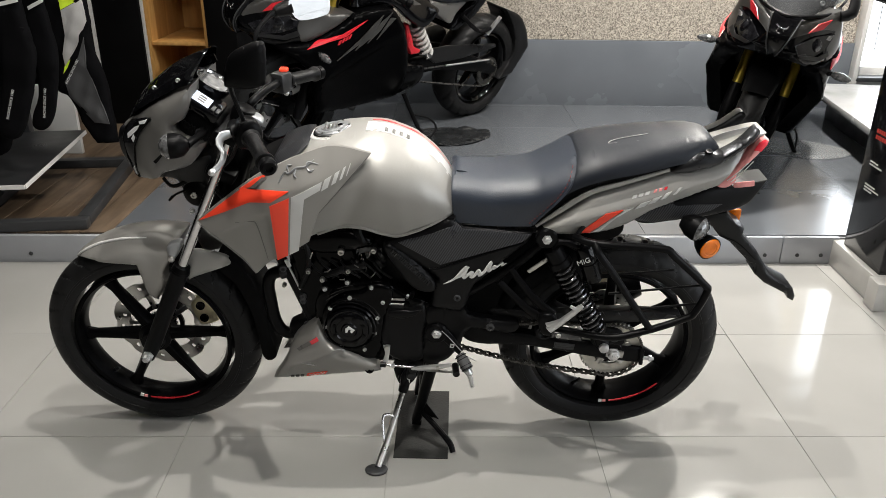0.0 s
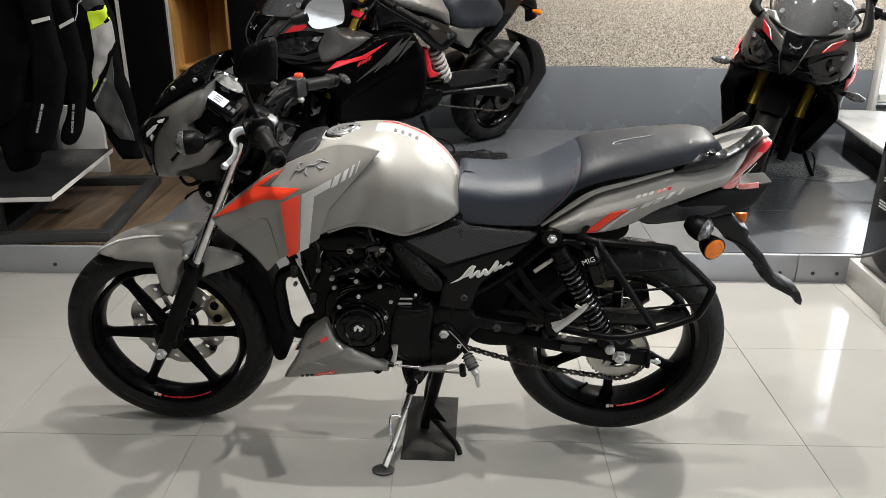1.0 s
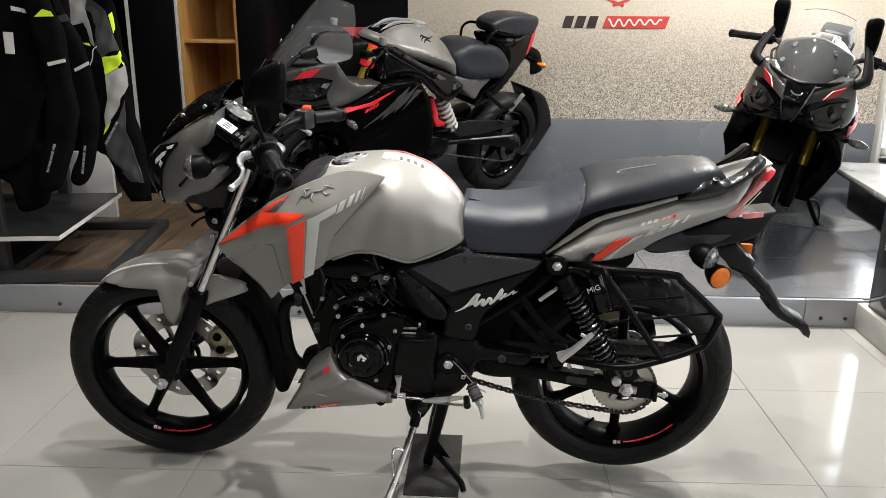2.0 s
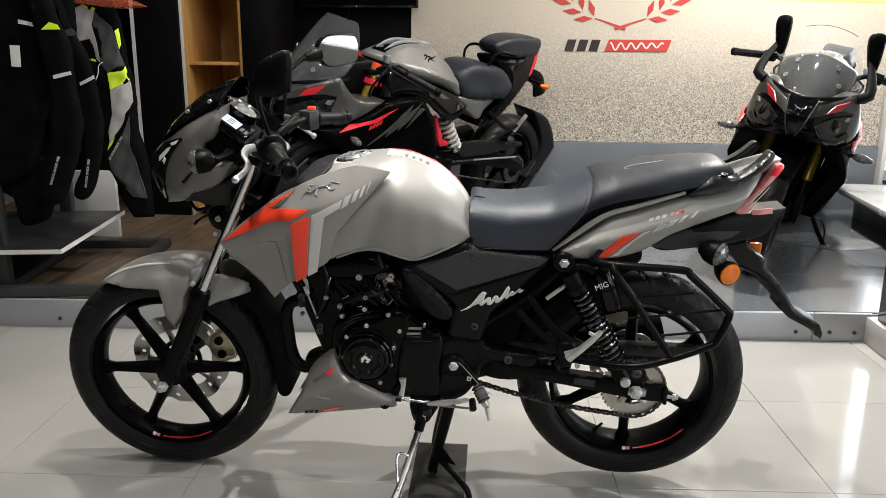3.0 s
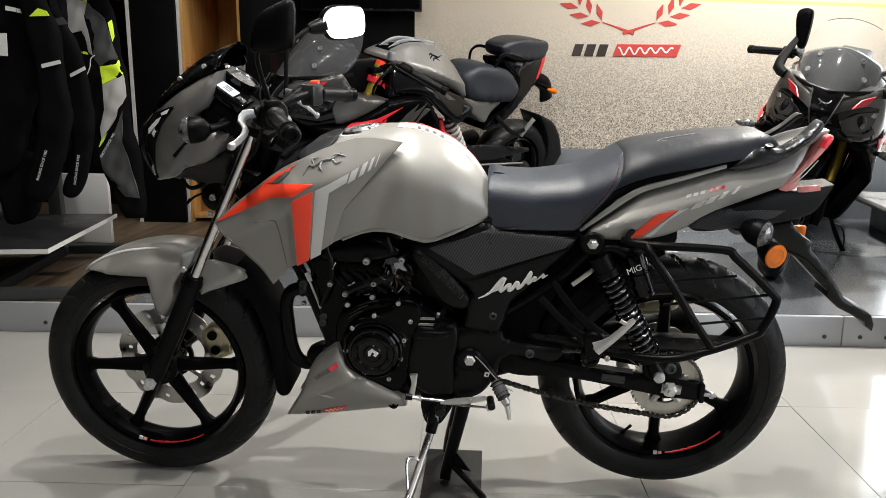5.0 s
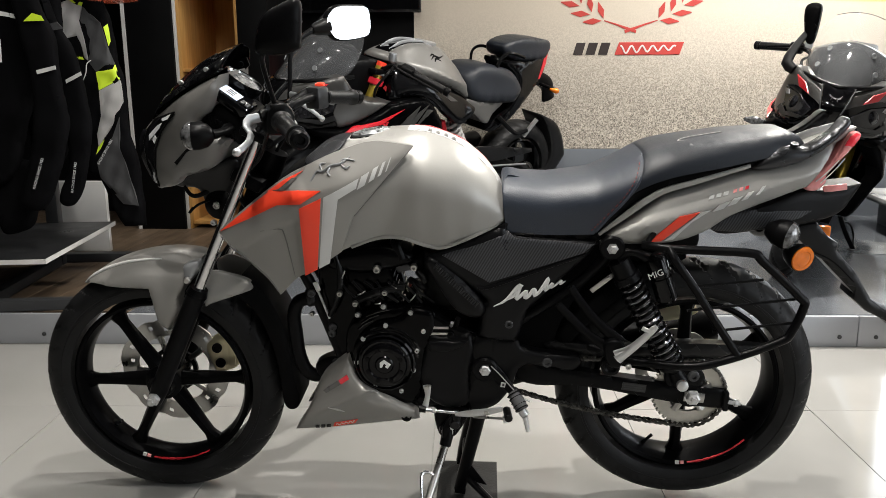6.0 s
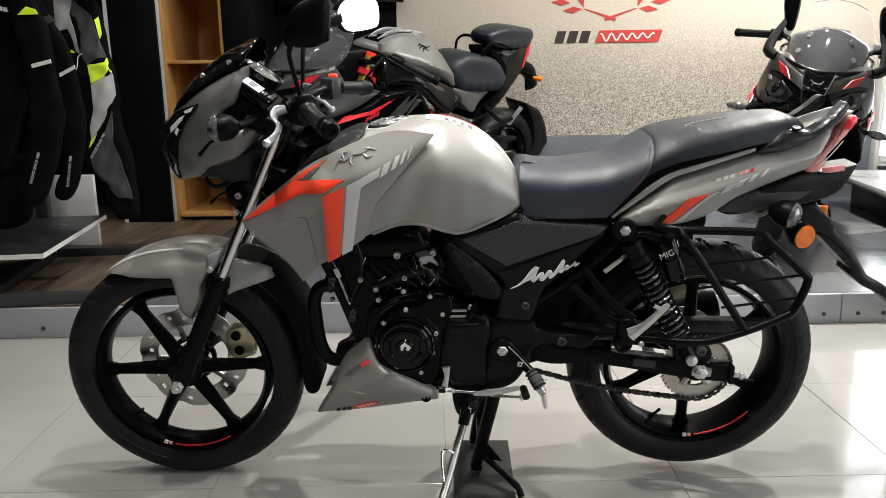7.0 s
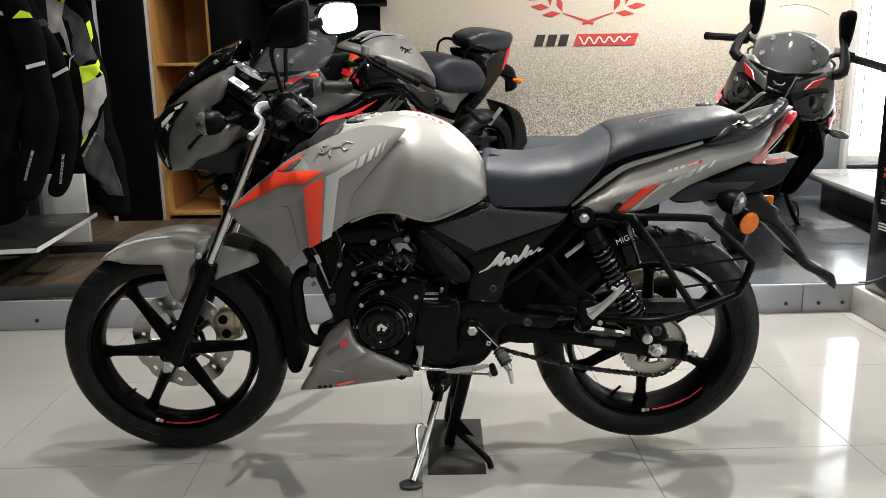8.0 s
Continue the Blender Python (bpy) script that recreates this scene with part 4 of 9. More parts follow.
# --- fork ---
FD = (Vector((0.297, 0, 0.930)) - Vector((0.004, 0, 0.312))).normalized()
for s in (-1, 1):
    y = 0.098 * s
    base_p = Vector((0.003, y, 0.311))
    part("fork_leg", tube([base_p - FD * 0.022, base_p + FD * 0.02, base_p + FD * 0.10, base_p + FD * 0.27, base_p + FD * 0.298], [0.017, 0.0215, 0.0220, 0.0228, 0.0245], 20, 3), M_TUBE, bike, "black painted lower fork leg")
    part("fork_seal", rod(base_p + FD * 0.292, base_p + FD * 0.312, 0.0255, 0.021, 20), M_BLACK, bike)
    part("fork_tube", rod(base_p + FD * 0.30, base_p + FD * 0.70, 0.0130, seg=24), M_CHROME, bike, "bright metal fork tube")
    part("axle_nut", lathe([(0, 0.016), (0.008, 0.016), (0.010, 0.013), (0.010, 0.010), (0.022, 0.010), (0.024, 0.007), (0.024, 0)], base_p + Vector((0, 0.020 * s, 0)), (0, s, 0), 6 if s < 0 else 16), M_ALU, bike, smooth=25)
part("lower_clamp", moved(box(-0.02, 0.055, -0.078, 0.078, -0.016, 0.016, 0.008), Matrix.Translation(AXF + FD * 0.60) @ Matrix.Rotation(math.atan2(FD.x, FD.z), 4, "Y")), M_BLACK, bike)
part("upper_clamp", moved(box(-0.03, 0.05, -0.115, 0.115, -0.012, 0.012, 0.008), Matrix.Translation(AXF + FD * 0.715) @ Matrix.Rotation(math.atan2(FD.x, FD.z), 4, "Y")), M_BLACK, bike)
# front caliper in pale gold behind the disc
cal = Shell([(0.078, 0.372, 0), (0.098, 0.400, 0), (0.124, 0.412, 0), (0.152, 0.400, 0), (0.168, 0.376, 0), (0.166, 0.335, 0), (0.150, 0.312, 0), (0.104, 0.302, 0), (0.092, 0.322, 0)], 0.016, 0.012)
part("front_caliper", moved(cal.mesh(0.01), Matrix.Translation((0, 0.060, 0))), M_GOLD, bike, "pale gold two-piston brake caliper")
for x, z in ((0.112, 0.375), (0.118, 0.333)):
    part("caliper_piston", lathe([(0, 0.013), (0.006, 0.013), (0.006, 0.009), (0.003, 0.008), (0.003, 0)], (x, 0.044, z), (0, -1, 0), 16), M_BLACK, bike)
part("caliper_rib", box(0.140, 0.158, 0.040, 0.048, 0.325, 0.392, 0.003), M_GOLD, bike)
part("brake_hose", tube([(0.150, 0.05, 0.40), (0.14, 0.06, 0.48), (0.13, 0.08, 0.60), (0.20, 0.06, 0.70), (0.24, 0.05, 0.82)], 0.005, 8), M_GRIP, bike)

# --- front mudguard: an arched cover over the tyre with side skirts ---
def fender_bm(c, r, a0, a1, half, drop, seg=40):
    bm = bmesh.new()
    rows = []
    for i in range(seg + 1):
        t = i / seg
        a = a0 + (a1 - a0) * t
        w = half * (0.55 + 0.45 * math.sin(math.pi * min(1, 0.12 + t * 0.95)) ** 0.6)
        dr = drop * (0.35 + 0.65 * math.sin(math.pi * t) ** 0.7)
        row = []
        for j in range(13):
            u = -1 + 2 * j / 12
            y = w * math.sin(u * math.pi / 2)
            rr = r - dr * abs(u) ** 2.6
            row.append((a, y, rr))
        rows.append(row)
    outer = [[bm.verts.new((c[0] + q[2] * math.cos(q[0]), q[1], c[2] + q[2] * math.sin(q[0]))) for q in row] for row in rows]
    inner = [[bm.verts.new((c[0] + (q[2] - 0.004) * math.cos(q[0]), q[1] * 0.955, c[2] + (q[2] - 0.004) * math.sin(q[0]))) for q in row] for row in rows]
    for L_, flip in ((outer, 0), (inner, 1)):
        for u, w in zip(L_, L_[1:]):
            for j in range(12):
                f = (u[j], u[j + 1], w[j + 1], w[j])
                bm.faces.new(f[::-1] if flip else f)
    for i in range(seg):
        for j in (0, 12):
            bm.faces.new((outer[i][j], outer[i + 1][j], inner[i + 1][j], inner[i][j]))
    for i in (0, seg):
        for j in range(12):
            bm.faces.new((outer[i][j], outer[i][j + 1], inner[i][j + 1], inner[i][j]))
    bmesh.ops.recalc_face_normals(bm, faces=bm.faces)
    return bm


guard_pts = [(-0.184, 0.574, 0.012), (-0.156, 0.597, 0.022), (-0.120, 0.619, 0.026), (-0.078, 0.637, 0.028), (-0.023, 0.652, 0.030), (0.044, 0.660, 0.030), (0.095, 0.655, 0.035), (0.118, 0.640, 0.060, 1), (0.099, 0.599, 0.080), (0.080, 0.566, 0.084, 1), (0.072, 0.520, 0.086), (0.048, 0.477, 0.084, 1), (0.024, 0.498, 0.084), (0.013, 0.549, 0.082), (0.006, 0.581, 0.078, 1), (-0.051, 0.582, 0.074), (-0.103, 0.583, 0.066), (-0.142, 0.586, 0.050), (-0.174, 0.573, 0.020)]
mudguard = Shell(guard_pts, 0.012, 0.030, extra=lambda x, z: -0.004 * math.exp(-((z - 0.628 + 0.5 * max(0.0, -0.03 - x)) / 0.006) ** 2))
part("front_mudguard", mudguard.mesh(0.009), M_SHROUD, bike, "satin grey front mudguard with a painted edge highlight", 40)
skirt_b = Shell([(0.125, 0.600, 0.070), (0.159, 0.625, 0.066), (0.203, 0.616, 0.060), (0.240, 0.600, 0.052), (0.255, 0.586, 0.055, 1), (0.244, 0.574, 0.062), (0.163, 0.548, 0.074), (0.140, 0.538, 0.078, 1)], 0.008, 0.02)
for s in (-1, 1):
    part("mudguard_skirt", skirt_b.mesh(0.012, 0.006, s), M_SHROUD, bike)
# highlight along the guard's crease, laid on as a thin white tube
line_w = [(-0.176, 0.578), (-0.150, 0.598), (-0.108, 0.620), (-0.053, 0.637), (0.000, 0.645), (0.032, 0.647)]
part("mudguard_highlight", tube([(x, -float(mudguard.width(np.array([[x, z]]))[0]) - 0.0008, z) for x, z in line_w], [0.0018, 0.0036, 0.0038, 0.0036, 0.0030, 0.0016], 8), M_PRINT, bike, "thin white edge highlight")
part("fork_bracket", Shell([(0.100, 0.643, 0.080), (0.134, 0.654, 0.078), (0.133, 0.636, 0.082), (0.120, 0.612, 0.086), (0.106, 0.602, 0.088), (0.100, 0.620, 0.086)], 0.008, 0.012).mesh(0.010, 0.02), M_STEEL2, bike, "bare metal fork bracket")
part("bracket_bolt", lathe([(0, 0.009), (0.006, 0.0085), (0.008, 0.006), (0.008, 0)], (0.109, -0.092, 0.610), (0, -1, 0), 14), M_STEEL, bike)
flap = [(0.215, 0.600, 0.050), (0.240, 0.598, 0.052), (0.274, 0.573, 0.056), (0.303, 0.527, 0.060), (0.324, 0.470, 0.062), (0.333, 0.399, 0.062), (0.338, 0.341, 0.060), (0.347, 0.283, 0.055), (0.338, 0.259, 0.052), (0.319, 0.254, 0.052), (0.306, 0.274, 0.054), (0.302, 0.340, 0.058), (0.296, 0.400, 0.060), (0.282, 0.455, 0.060), (0.255, 0.515, 0.056), (0.215, 0.557, 0.052)]
part("mudguard_flap", Shell(flap, 0.006, 0.015).mesh(0.014), M_MATTE, bike, "black plastic mudguard extension")

# --- headlamp cowl ---
cowl_pts = [(0.027, 0.962, 0.020), (0.011, 0.925, 0.022), (0.014, 0.879, 0.020), (0.034, 0.819, 0.016), (0.060, 0.822, 0.045), (0.108, 0.838, 0.085), (0.135, 0.860, 0.098), (0.203, 0.883, 0.100), (0.252, 0.944, 0.105, 1), (0.205, 0.958, 0.112), (0.180, 0.985, 0.112), (0.207, 1.003, 0.110, 1), (0.228, 1.042, 0.112), (0.234, 1.083, 0.108, 1), (0.187, 1.063, 0.100), (0.130, 1.031, 0.088), (0.086, 1.002, 0.064)]
cowl = Shell(cowl_pts, 0.028, 0.06)
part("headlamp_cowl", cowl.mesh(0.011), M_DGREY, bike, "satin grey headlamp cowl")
lamp_pts = [(0.128, 1.004), (0.062, 0.982), (0.036, 0.958), (0.024, 0.928), (0.026, 0.876), (0.040, 0.832), (0.052, 0.828), (0.054, 0.877), (0.062, 0.919), (0.086, 0.960)]
part("headlamp_lens", decal(cowl, lamp_pts, 0.003, 3, 0.008), M_HEADLENS, bike, "clear slanting headlamp lens")
part("headlamp_shade", decal(cowl, [(0.126, 1.001), (0.075, 0.982), (0.060, 0.955), (0.072, 0.945), (0.092, 0.968)], 0.0045, 3, 0.008), M_BLACK, bike)
part("headlamp_front", Shell([(0.020, 0.955, 0.03), (0.006, 0.925, 0.03), (0.009, 0.880, 0.03), (0.030, 0.822, 0.02), (0.05, 0.85, 0.04), (0.05, 0.94, 0.045)], 0.006, 0.02).mesh(0.012), M_HEADLENS, bike)
for pts in ([(0.042, 0.946), (0.073, 0.971), (0.090, 0.979), (0.081, 0.966), (0.058, 0.946), (0.043, 0.934)], [(0.055, 0.937), (0.064, 0.950), (0.069, 0.942), (0.061, 0.929)], [(0.088, 0.987), (0.118, 1.000), (0.109, 0.988), (0.092, 0.982)], [(0.036, 0.850), (0.042, 0.835), (0.048, 0.835), (0.046, 0.862)]):
    part("daytime_lamp", decal(cowl, pts, 0.0062, 1, 0.006), M_LAMPWHITE, bike, "bright lamp insert")
part("lamp_edge", tube([(x, -float(cowl.width(np.array([[x, z]]))[0]) - 0.004, z) for x, z in lamp_pts + lamp_pts[:1]], 0.0022, 6, 1), M_BLACK, bike)
part("cowl_shadow_line", decal(cowl, [(0.115, 0.893), (0.150, 0.925), (0.190, 0.940), (0.150, 0.918), (0.122, 0.888)], 0.002, 1, 0.01), M_BLACK, bike)
visor_pts = [(0.030, 0.964, 0.002), (0.078, 1.036, 0.002), (0.125, 1.077, 0.002), (0.173, 1.110, 0.002), (0.228, 1.135, 0.002), (0.256, 1.144, 0.003, 1), (0.252, 1.128, 0.070), (0.242, 1.106, 0.098, 1), (0.234, 1.088, 0.104), (0.187, 1.067, 0.096), (0.130, 1.035, 0.084), (0.080, 1.003, 0.058)]
visor = Shell(visor_pts, 0.040, 0.06)
for s in (-1, 1):
    part("visor", visor.mesh(0.010, 0.004, s), M_GLOSSBLACK, bike, "gloss black visor over the headlamp")
for x, z in ((0.205, 1.094), (0.130, 1.062)):
    w = float(visor.width(np.array([[x, z]]))[0])
    bolt(bike, x, -w - 0.0005, z, 0.006, 0.004, M_ALU, "visor_screw")
part("visor_inner", Shell([(0.180, 1.083, 0.088), (0.201, 1.096, 0.088), (0.240, 1.108, 0.086), (0.246, 1.090, 0.086), (0.228, 1.074, 0.088), (0.204, 1.066, 0.090), (0.192, 1.068, 0.090)], 0.004, 0.02, sharp=True).mesh(0.012, 0.005, 1), M_BLACK, bike, "black bracket inside the visor")
part("visor_screw", lathe([(0, 0.007), (0.004, 0.006), (0.004, 0)], (0.226, 0.080, 1.092), (0, -1, 0), 12), M_BLACK, bike)
# instruments
IM = Matrix.Translation((0.252, 0.002, 1.058)) @ Matrix.Rotation(radians(34), 4, "Y") @ Matrix.Rotation(radians(1), 4, "X") @ Matrix.Scale(0.88, 4)
part("rev_counter", moved(lathe([(-0.03, 0.038), (-0.012, 0.050), (0.0, 0.052), (0.006, 0.050), (0.004, 0.045), (0.003, 0)], (0, 0, 0), (0, 0, 1), 40), IM), M_DIAL, bike, "round rev counter with a dark face")
part("rev_counter_rim", moved(lathe([(0.003, 0.045), (0.009, 0.0495), (0.009, 0.052), (0.002, 0.053), (0.0, 0.051), (0.003, 0.045)], (0, 0, 0), (0, 0, 1), 40), IM), M_CHROME, bike)
# Dark dial under glass; the glass's bright reflection is put into this pale colour.
part("dial_face", moved(lathe([(0.0036, 0.043), (0.0042, 0.042), (0.0042, 0.020), (0.0042, 0)], (0, 0, 0), (0, 0, 1), 40), IM), M_DIALFACE, bike, "dial face carrying the glass's pale reflection")
part("dial_hood", moved(lathe([(-0.02, 0.050), (0.004, 0.056), (0.010, 0.056), (0.006, 0.0525), (-0.02, 0.050)], (0, 0, 0), (0, 0, 1), 40), IM), M_GLOSSBLACK, bike)
DM = Matrix.Translation((0.250, -0.082, 1.040)) @ Matrix.Rotation(radians(36), 4, "Y") @ Matrix.Rotation(radians(4), 4, "X")
part("display_housing", moved(box(-0.034, 0.052, -0.028, 0.060, -0.026, 0.0, 0.009), DM), M_GLOSSBLACK, bike)
screen = part("display_screen", moved(box(-0.026, 0.020, -0.020, 0.026, 0.0, 0.002, 0.001), DM), M_LCD, bike, "pale lit digital speed display")
for k in range(3):
    part("display_digit", moved(box(-0.012, 0.006, -0.012 + 0.011 * k, -0.006 + 0.011 * k, 0.0018, 0.0026), DM), M_DARKPATCH, screen, smooth=0)
for k in range(2):
    part("display_button", moved(box(0.026 + 0.012 * k, 0.035 + 0.012 * k, -0.020, 0.004, 0.0, 0.004, 0.002), DM), M_FRAME, bike)
for k in range(9):
    part("cowl_rib", rod((0.200 + 0.007 * k, -0.105, 1.004 - 0.0052 * k), (0.206 + 0.007 * k, -0.102, 0.976 - 0.0052 * k), 0.0028, seg=8), M_BLACK, bike)
part("cowl_inner", Shell([(0.185, 0.985, 0.09), (0.225, 1.02, 0.085), (0.28, 0.985, 0.08), (0.265, 0.930, 0.085), (0.24, 0.945, 0.09), (0.20, 0.955, 0.09)], 0.012, 0.03).mesh(0.014), M_BLACK, bike)
bolt(bike, 0.240, -0.104, 0.968, 0.011, 0.006, M_FRAME)
# front indicators
for s in (-1, 1):
    c = Vector((0.200, 0.185 * s, 0.965))
    ax = Vector((-0.92, 0.20 * s, -0.02))
    part("indicator", lathe([(-0.036, 0.0), (-0.034, 0.013), (-0.022, 0.025), (-0.006, 0.0295), (0.008, 0.030), (0.008, 0.0)], c, ax, 28), M_BLACK, bike, "black front indicator with a clear lens")
    part("indicator_lens", lathe([(0.008, 0.0295), (0.016, 0.0285), (0.026, 0.021), (0.031, 0.011), (0.032, 0.0)], c, ax, 28), M_CLEAR, bike)
    part("indicator_stalk", tube([c - ax * 0.030, Vector((0.238, 0.135 * s, 0.965)), Vector((0.245, 0.09 * s, 0.968))], [0.012, 0.009, 0.014], 12), M_BLACK, bike)
part("cowl_underside", Shell([(0.085, 0.835, 0.050), (0.139, 0.862, 0.070), (0.201, 0.886, 0.070), (0.245, 0.890, 0.060), (0.232, 0.829, 0.050), (0.206, 0.780, 0.040), (0.160, 0.772, 0.040), (0.141, 0.818, 0.045), (0.100, 0.824, 0.045)], 0.010, 0.02).mesh(0.014), M_PLATE, bike, "black inner panel under the headlamp")
# cables and hooks under the cowl
for k, (dx, dy) in enumerate(((0, -0.02), (0.014, -0.05), (0.028, 0.0), (0.02, 0.03))):
    part("cable", tube([(0.33 + dx, dy * 3, 0.97), (0.29 + dx, dy * 2, 0.90), (0.235 + dx, dy * 2, 0.84), (0.250 + dx, dy, 0.76), (0.33 + dx, dy, 0.72)], 0.0045, 8), M_GRIP, bike)
part("lamp_bracket", tube([(0.110, -0.055, 0.826), (0.135, -0.06, 0.805), (0.190, -0.05, 0.822), (0.215, -0.05, 0.80)], 0.0055, 8, flat=0.6), M_BLACK, bike)
part("cable_hook", tube([(0.180, -0.06, 0.800), (0.140, -0.06, 0.784), (0.118, -0.06, 0.765), (0.128, -0.06, 0.778)], 0.003, 8), M_BLACK, bike)
part("horn", lathe([(0, 0.0), (0, 0.034), (0.012, 0.036), (0.018, 0.03), (0.022, 0.012), (0.024, 0)], (0.19, -0.045, 0.785), (-0.2, -1, 0.1), 24), M_BLACK, bike)
bolt(bike, 0.188, -0.070, 0.786, 0.009, 0.006)
for x, z in ((0.186, 0.752), (0.203, 0.738), (0.196, 0.725)):
    bolt(bike, x, -0.092, z, 0.007, 0.01, M_ALU)
part("steering_head", tube([(0.225, 0, 0.70), (0.315, 0, 0.90)], 0.032, 16, 1), M_TUBE, bike)
part("ignition_pod", lathe([(-0.02, 0.026), (0.0, 0.03), (0.02, 0.028), (0.024, 0.02), (0.024, 0)], AXF + FD * 0.74 + Vector((0.01, 0, 0)), FD, 24), M_BLACK, bike)

# --- handlebars, grips, levers, mirrors ---
for s in (-1, 1):
    inner, grip0, tip = Vector((0.325, 0.085 * s, 0.985)), Vector((0.375, 0.185 * s, 1.004)), Vector((0.452, 0.335 * s, 0.985))
    part("handlebar", tube([AXF + FD * 0.715 + Vector((0.01, 0.10 * s, 0.0)), inner, grip0, tip], 0.011, 12), M_TUBE, bike, "black clip-on handlebar")
    gdir = (tip - grip0).normalized()
    part("grip", lathe([(0, 0.020), (0.004, 0.0225), (0.010, 0.0175), (0.020, 0.0168), (0.05, 0.0175), (0.095, 0.0168), (0.112, 0.0175), (0.118, 0.0215), (0.124, 0.0215), (0.126, 0.012)], grip0 + gdir * 0.035, gdir, 24), M_GRIP, bike, "ribbed black rubber grip")
    part("bar_end", lathe([(0, 0.014), (0.004, 0.019), (0.020, 0.0195), (0.026, 0.015), (0.026, 0.009), (0.020, 0.008), (0.020, 0)], grip0 + gdir * 0.163, gdir, 24), M_BLACK, bike, "black bar-end weight")
    sw = Shell([(-0.030, -0.022, 0.018), (-0.015, 0.026, 0.018), (0.015, 0.030, 0.018), (0.032, 0.004, 0.018), (0.022, -0.028, 0.018), (-0.010, -0.034, 0.018)], 0.010, 0.02)
    if s < 0:
        part("switch_housing", moved(sw.mesh(0.010), Matrix.Translation(grip0 + gdir * 0.002) @ Matrix.Rotation(math.atan2(-gdir.x * s, gdir.y * s), 4, "Z")), M_BLACK, bike, "black handlebar switch housing")
    # lever and perch
    lev0, lev1 = grip0 + Vector((-0.035, 0.01 * s, 0.0)), grip0 + Vector((-0.018, 0.16 * s, -0.075))
    if s < 0:
        lev = [Vector((0.352, -0.205, 1.006)), Vector((0.328, -0.222, 1.004)), Vector((0.325, -0.240, 0.990)), Vector((0.340, -0.262, 0.980)), Vector((0.338, -0.285, 0.966)), Vector((0.322, -0.305, 0.952))]
    else:
        lev = [lev0 + Vector((0, -0.02, 0.0)), lev0 + Vector((-0.030, 0.01, 0.0)), lev0 + Vector((-0.020, 0.05, -0.02)), lev0 + Vector((0.000, 0.09, -0.045)), lev0 + Vector((0.02, 0.13, -0.075))]
    part("lever", tube(lev, [0.008, 0.0115, 0.0100, 0.0085, 0.0068, 0.0072][:len(lev)], 12, 2, flat=0.5), M_STEEL2, bike, "bare aluminium hand lever")
    part("lever_ball", lathe([(-0.009, 0), (-0.007, 0.0055), (0, 0.0092), (0.007, 0.0055), (0.009, 0)], lev[-1], gdir, 16), M_ALU, bike)
    part("lever_perch", tube([inner + Vector((0.0, 0.02 * s, 0)), lev0 + Vector((0.01, 0.0, 0.004)), lev0], [0.018, 0.015, 0.012], 12), M_BLACK, bike)
    # mirror
    if s < 0:
        foot, neck, c = Vector((0.378, -0.190, 1.010)), Vector((0.366, -0.235, 1.118)), Vector((0.416, -0.285, 1.182))
        out = [(-0.050, -0.038, 0.004), (-0.034, 0.018, 0.004), (0.004, 0.044, 0.004), (0.046, 0.050, 0.004), (0.042, -0.034, 0.004, 1), (0.010, -0.046, 0.004), (-0.030, -0.046, 0.004)]
        turn = Matrix.Rotation(radians(-12), 4, "Z")
    else:
        foot, neck, c = Vector((0.300, 0.215, 0.975)), Vector((0.308, 0.245, 1.110)), Vector((0.431, 0.360, 1.178))
        out = [(-0.064, 0.012, 0.004), (-0.036, 0.043, 0.004), (0.027, 0.046, 0.004), (0.060, 0.036, 0.004), (0.063, -0.026, 0.004), (0.032, -0.042, 0.004), (-0.031, -0.046, 0.004), (-0.056, -0.022, 0.004)]
        turn = Matrix.Rotation(radians(30), 4, "Z")
    mir = Shell(out, 0.018, 0.035)
    if s < 0:
        part("mirror_stem", tube([foot, foot.lerp(neck, 0.25), neck, c + Vector((-0.03, 0.015, -0.03))], [0.011, 0.0055, 0.0055, 0.007], 10), M_TUBE, bike, "black mirror stem")
        part("stem_boot", lathe([(0, 0.014), (0.02, 0.013), (0.04, 0.008)], foot - Vector((0, 0, 0.012)), neck - foot, 14), M_GRIP, bike)
        part("mirror", moved(mir.mesh(0.010), Matrix.Translation(c) @ turn), M_BLACK, bike, "black moulded mirror housing")
    else:
        part("mirror_stem", tube([foot, foot.lerp(neck, 0.4), neck, Vector((0.335, 0.29, 1.150)), Vector((0.375, 0.325, 1.172))], [0.006, 0.0055, 0.006, 0.007, 0.012], 10), M_TUBE, bike, "black mirror stem")
        part("mirror_knuckle", lathe([(0, 0.012), (0.012, 0.017), (0.034, 0.021), (0.046, 0.024), (0.048, 0.012)], Vector((0.352, 0.305, 1.162)), Vector((0.05, 0.035, 0.012)), 20), M_GRIP, bike)
        part("mirror", moved(mir.mesh(0.010), Matrix.Translation(c) @ turn), M_BLACK, bike, "black moulded mirror housing")
        g = Shell([(p[0] * 0.92, p[1] * 0.90, 0.0) for p in out], 0, 0.02)
        part("mirror_glass", moved(g.mesh(0.02, 0.003), Matrix.Translation(c) @ turn @ Matrix.Translation((0, -0.024, 0))), M_MIRROR, bike, "bright mirror glass")
part("cable_adjuster", rod((0.345, -0.115, 1.002), (0.357, -0.128, 1.006), 0.007), M_YELLOW, bike, "yellow wire connector")
part("switch_cover", moved(box(-0.024, 0.022, -0.022, 0.022, -0.030, 0.026, 0.008), Matrix.Translation((0.378, 0.200, 1.002)) @ Matrix.Rotation(radians(-27), 4, "Z")), M_SHELFTOP, bike)
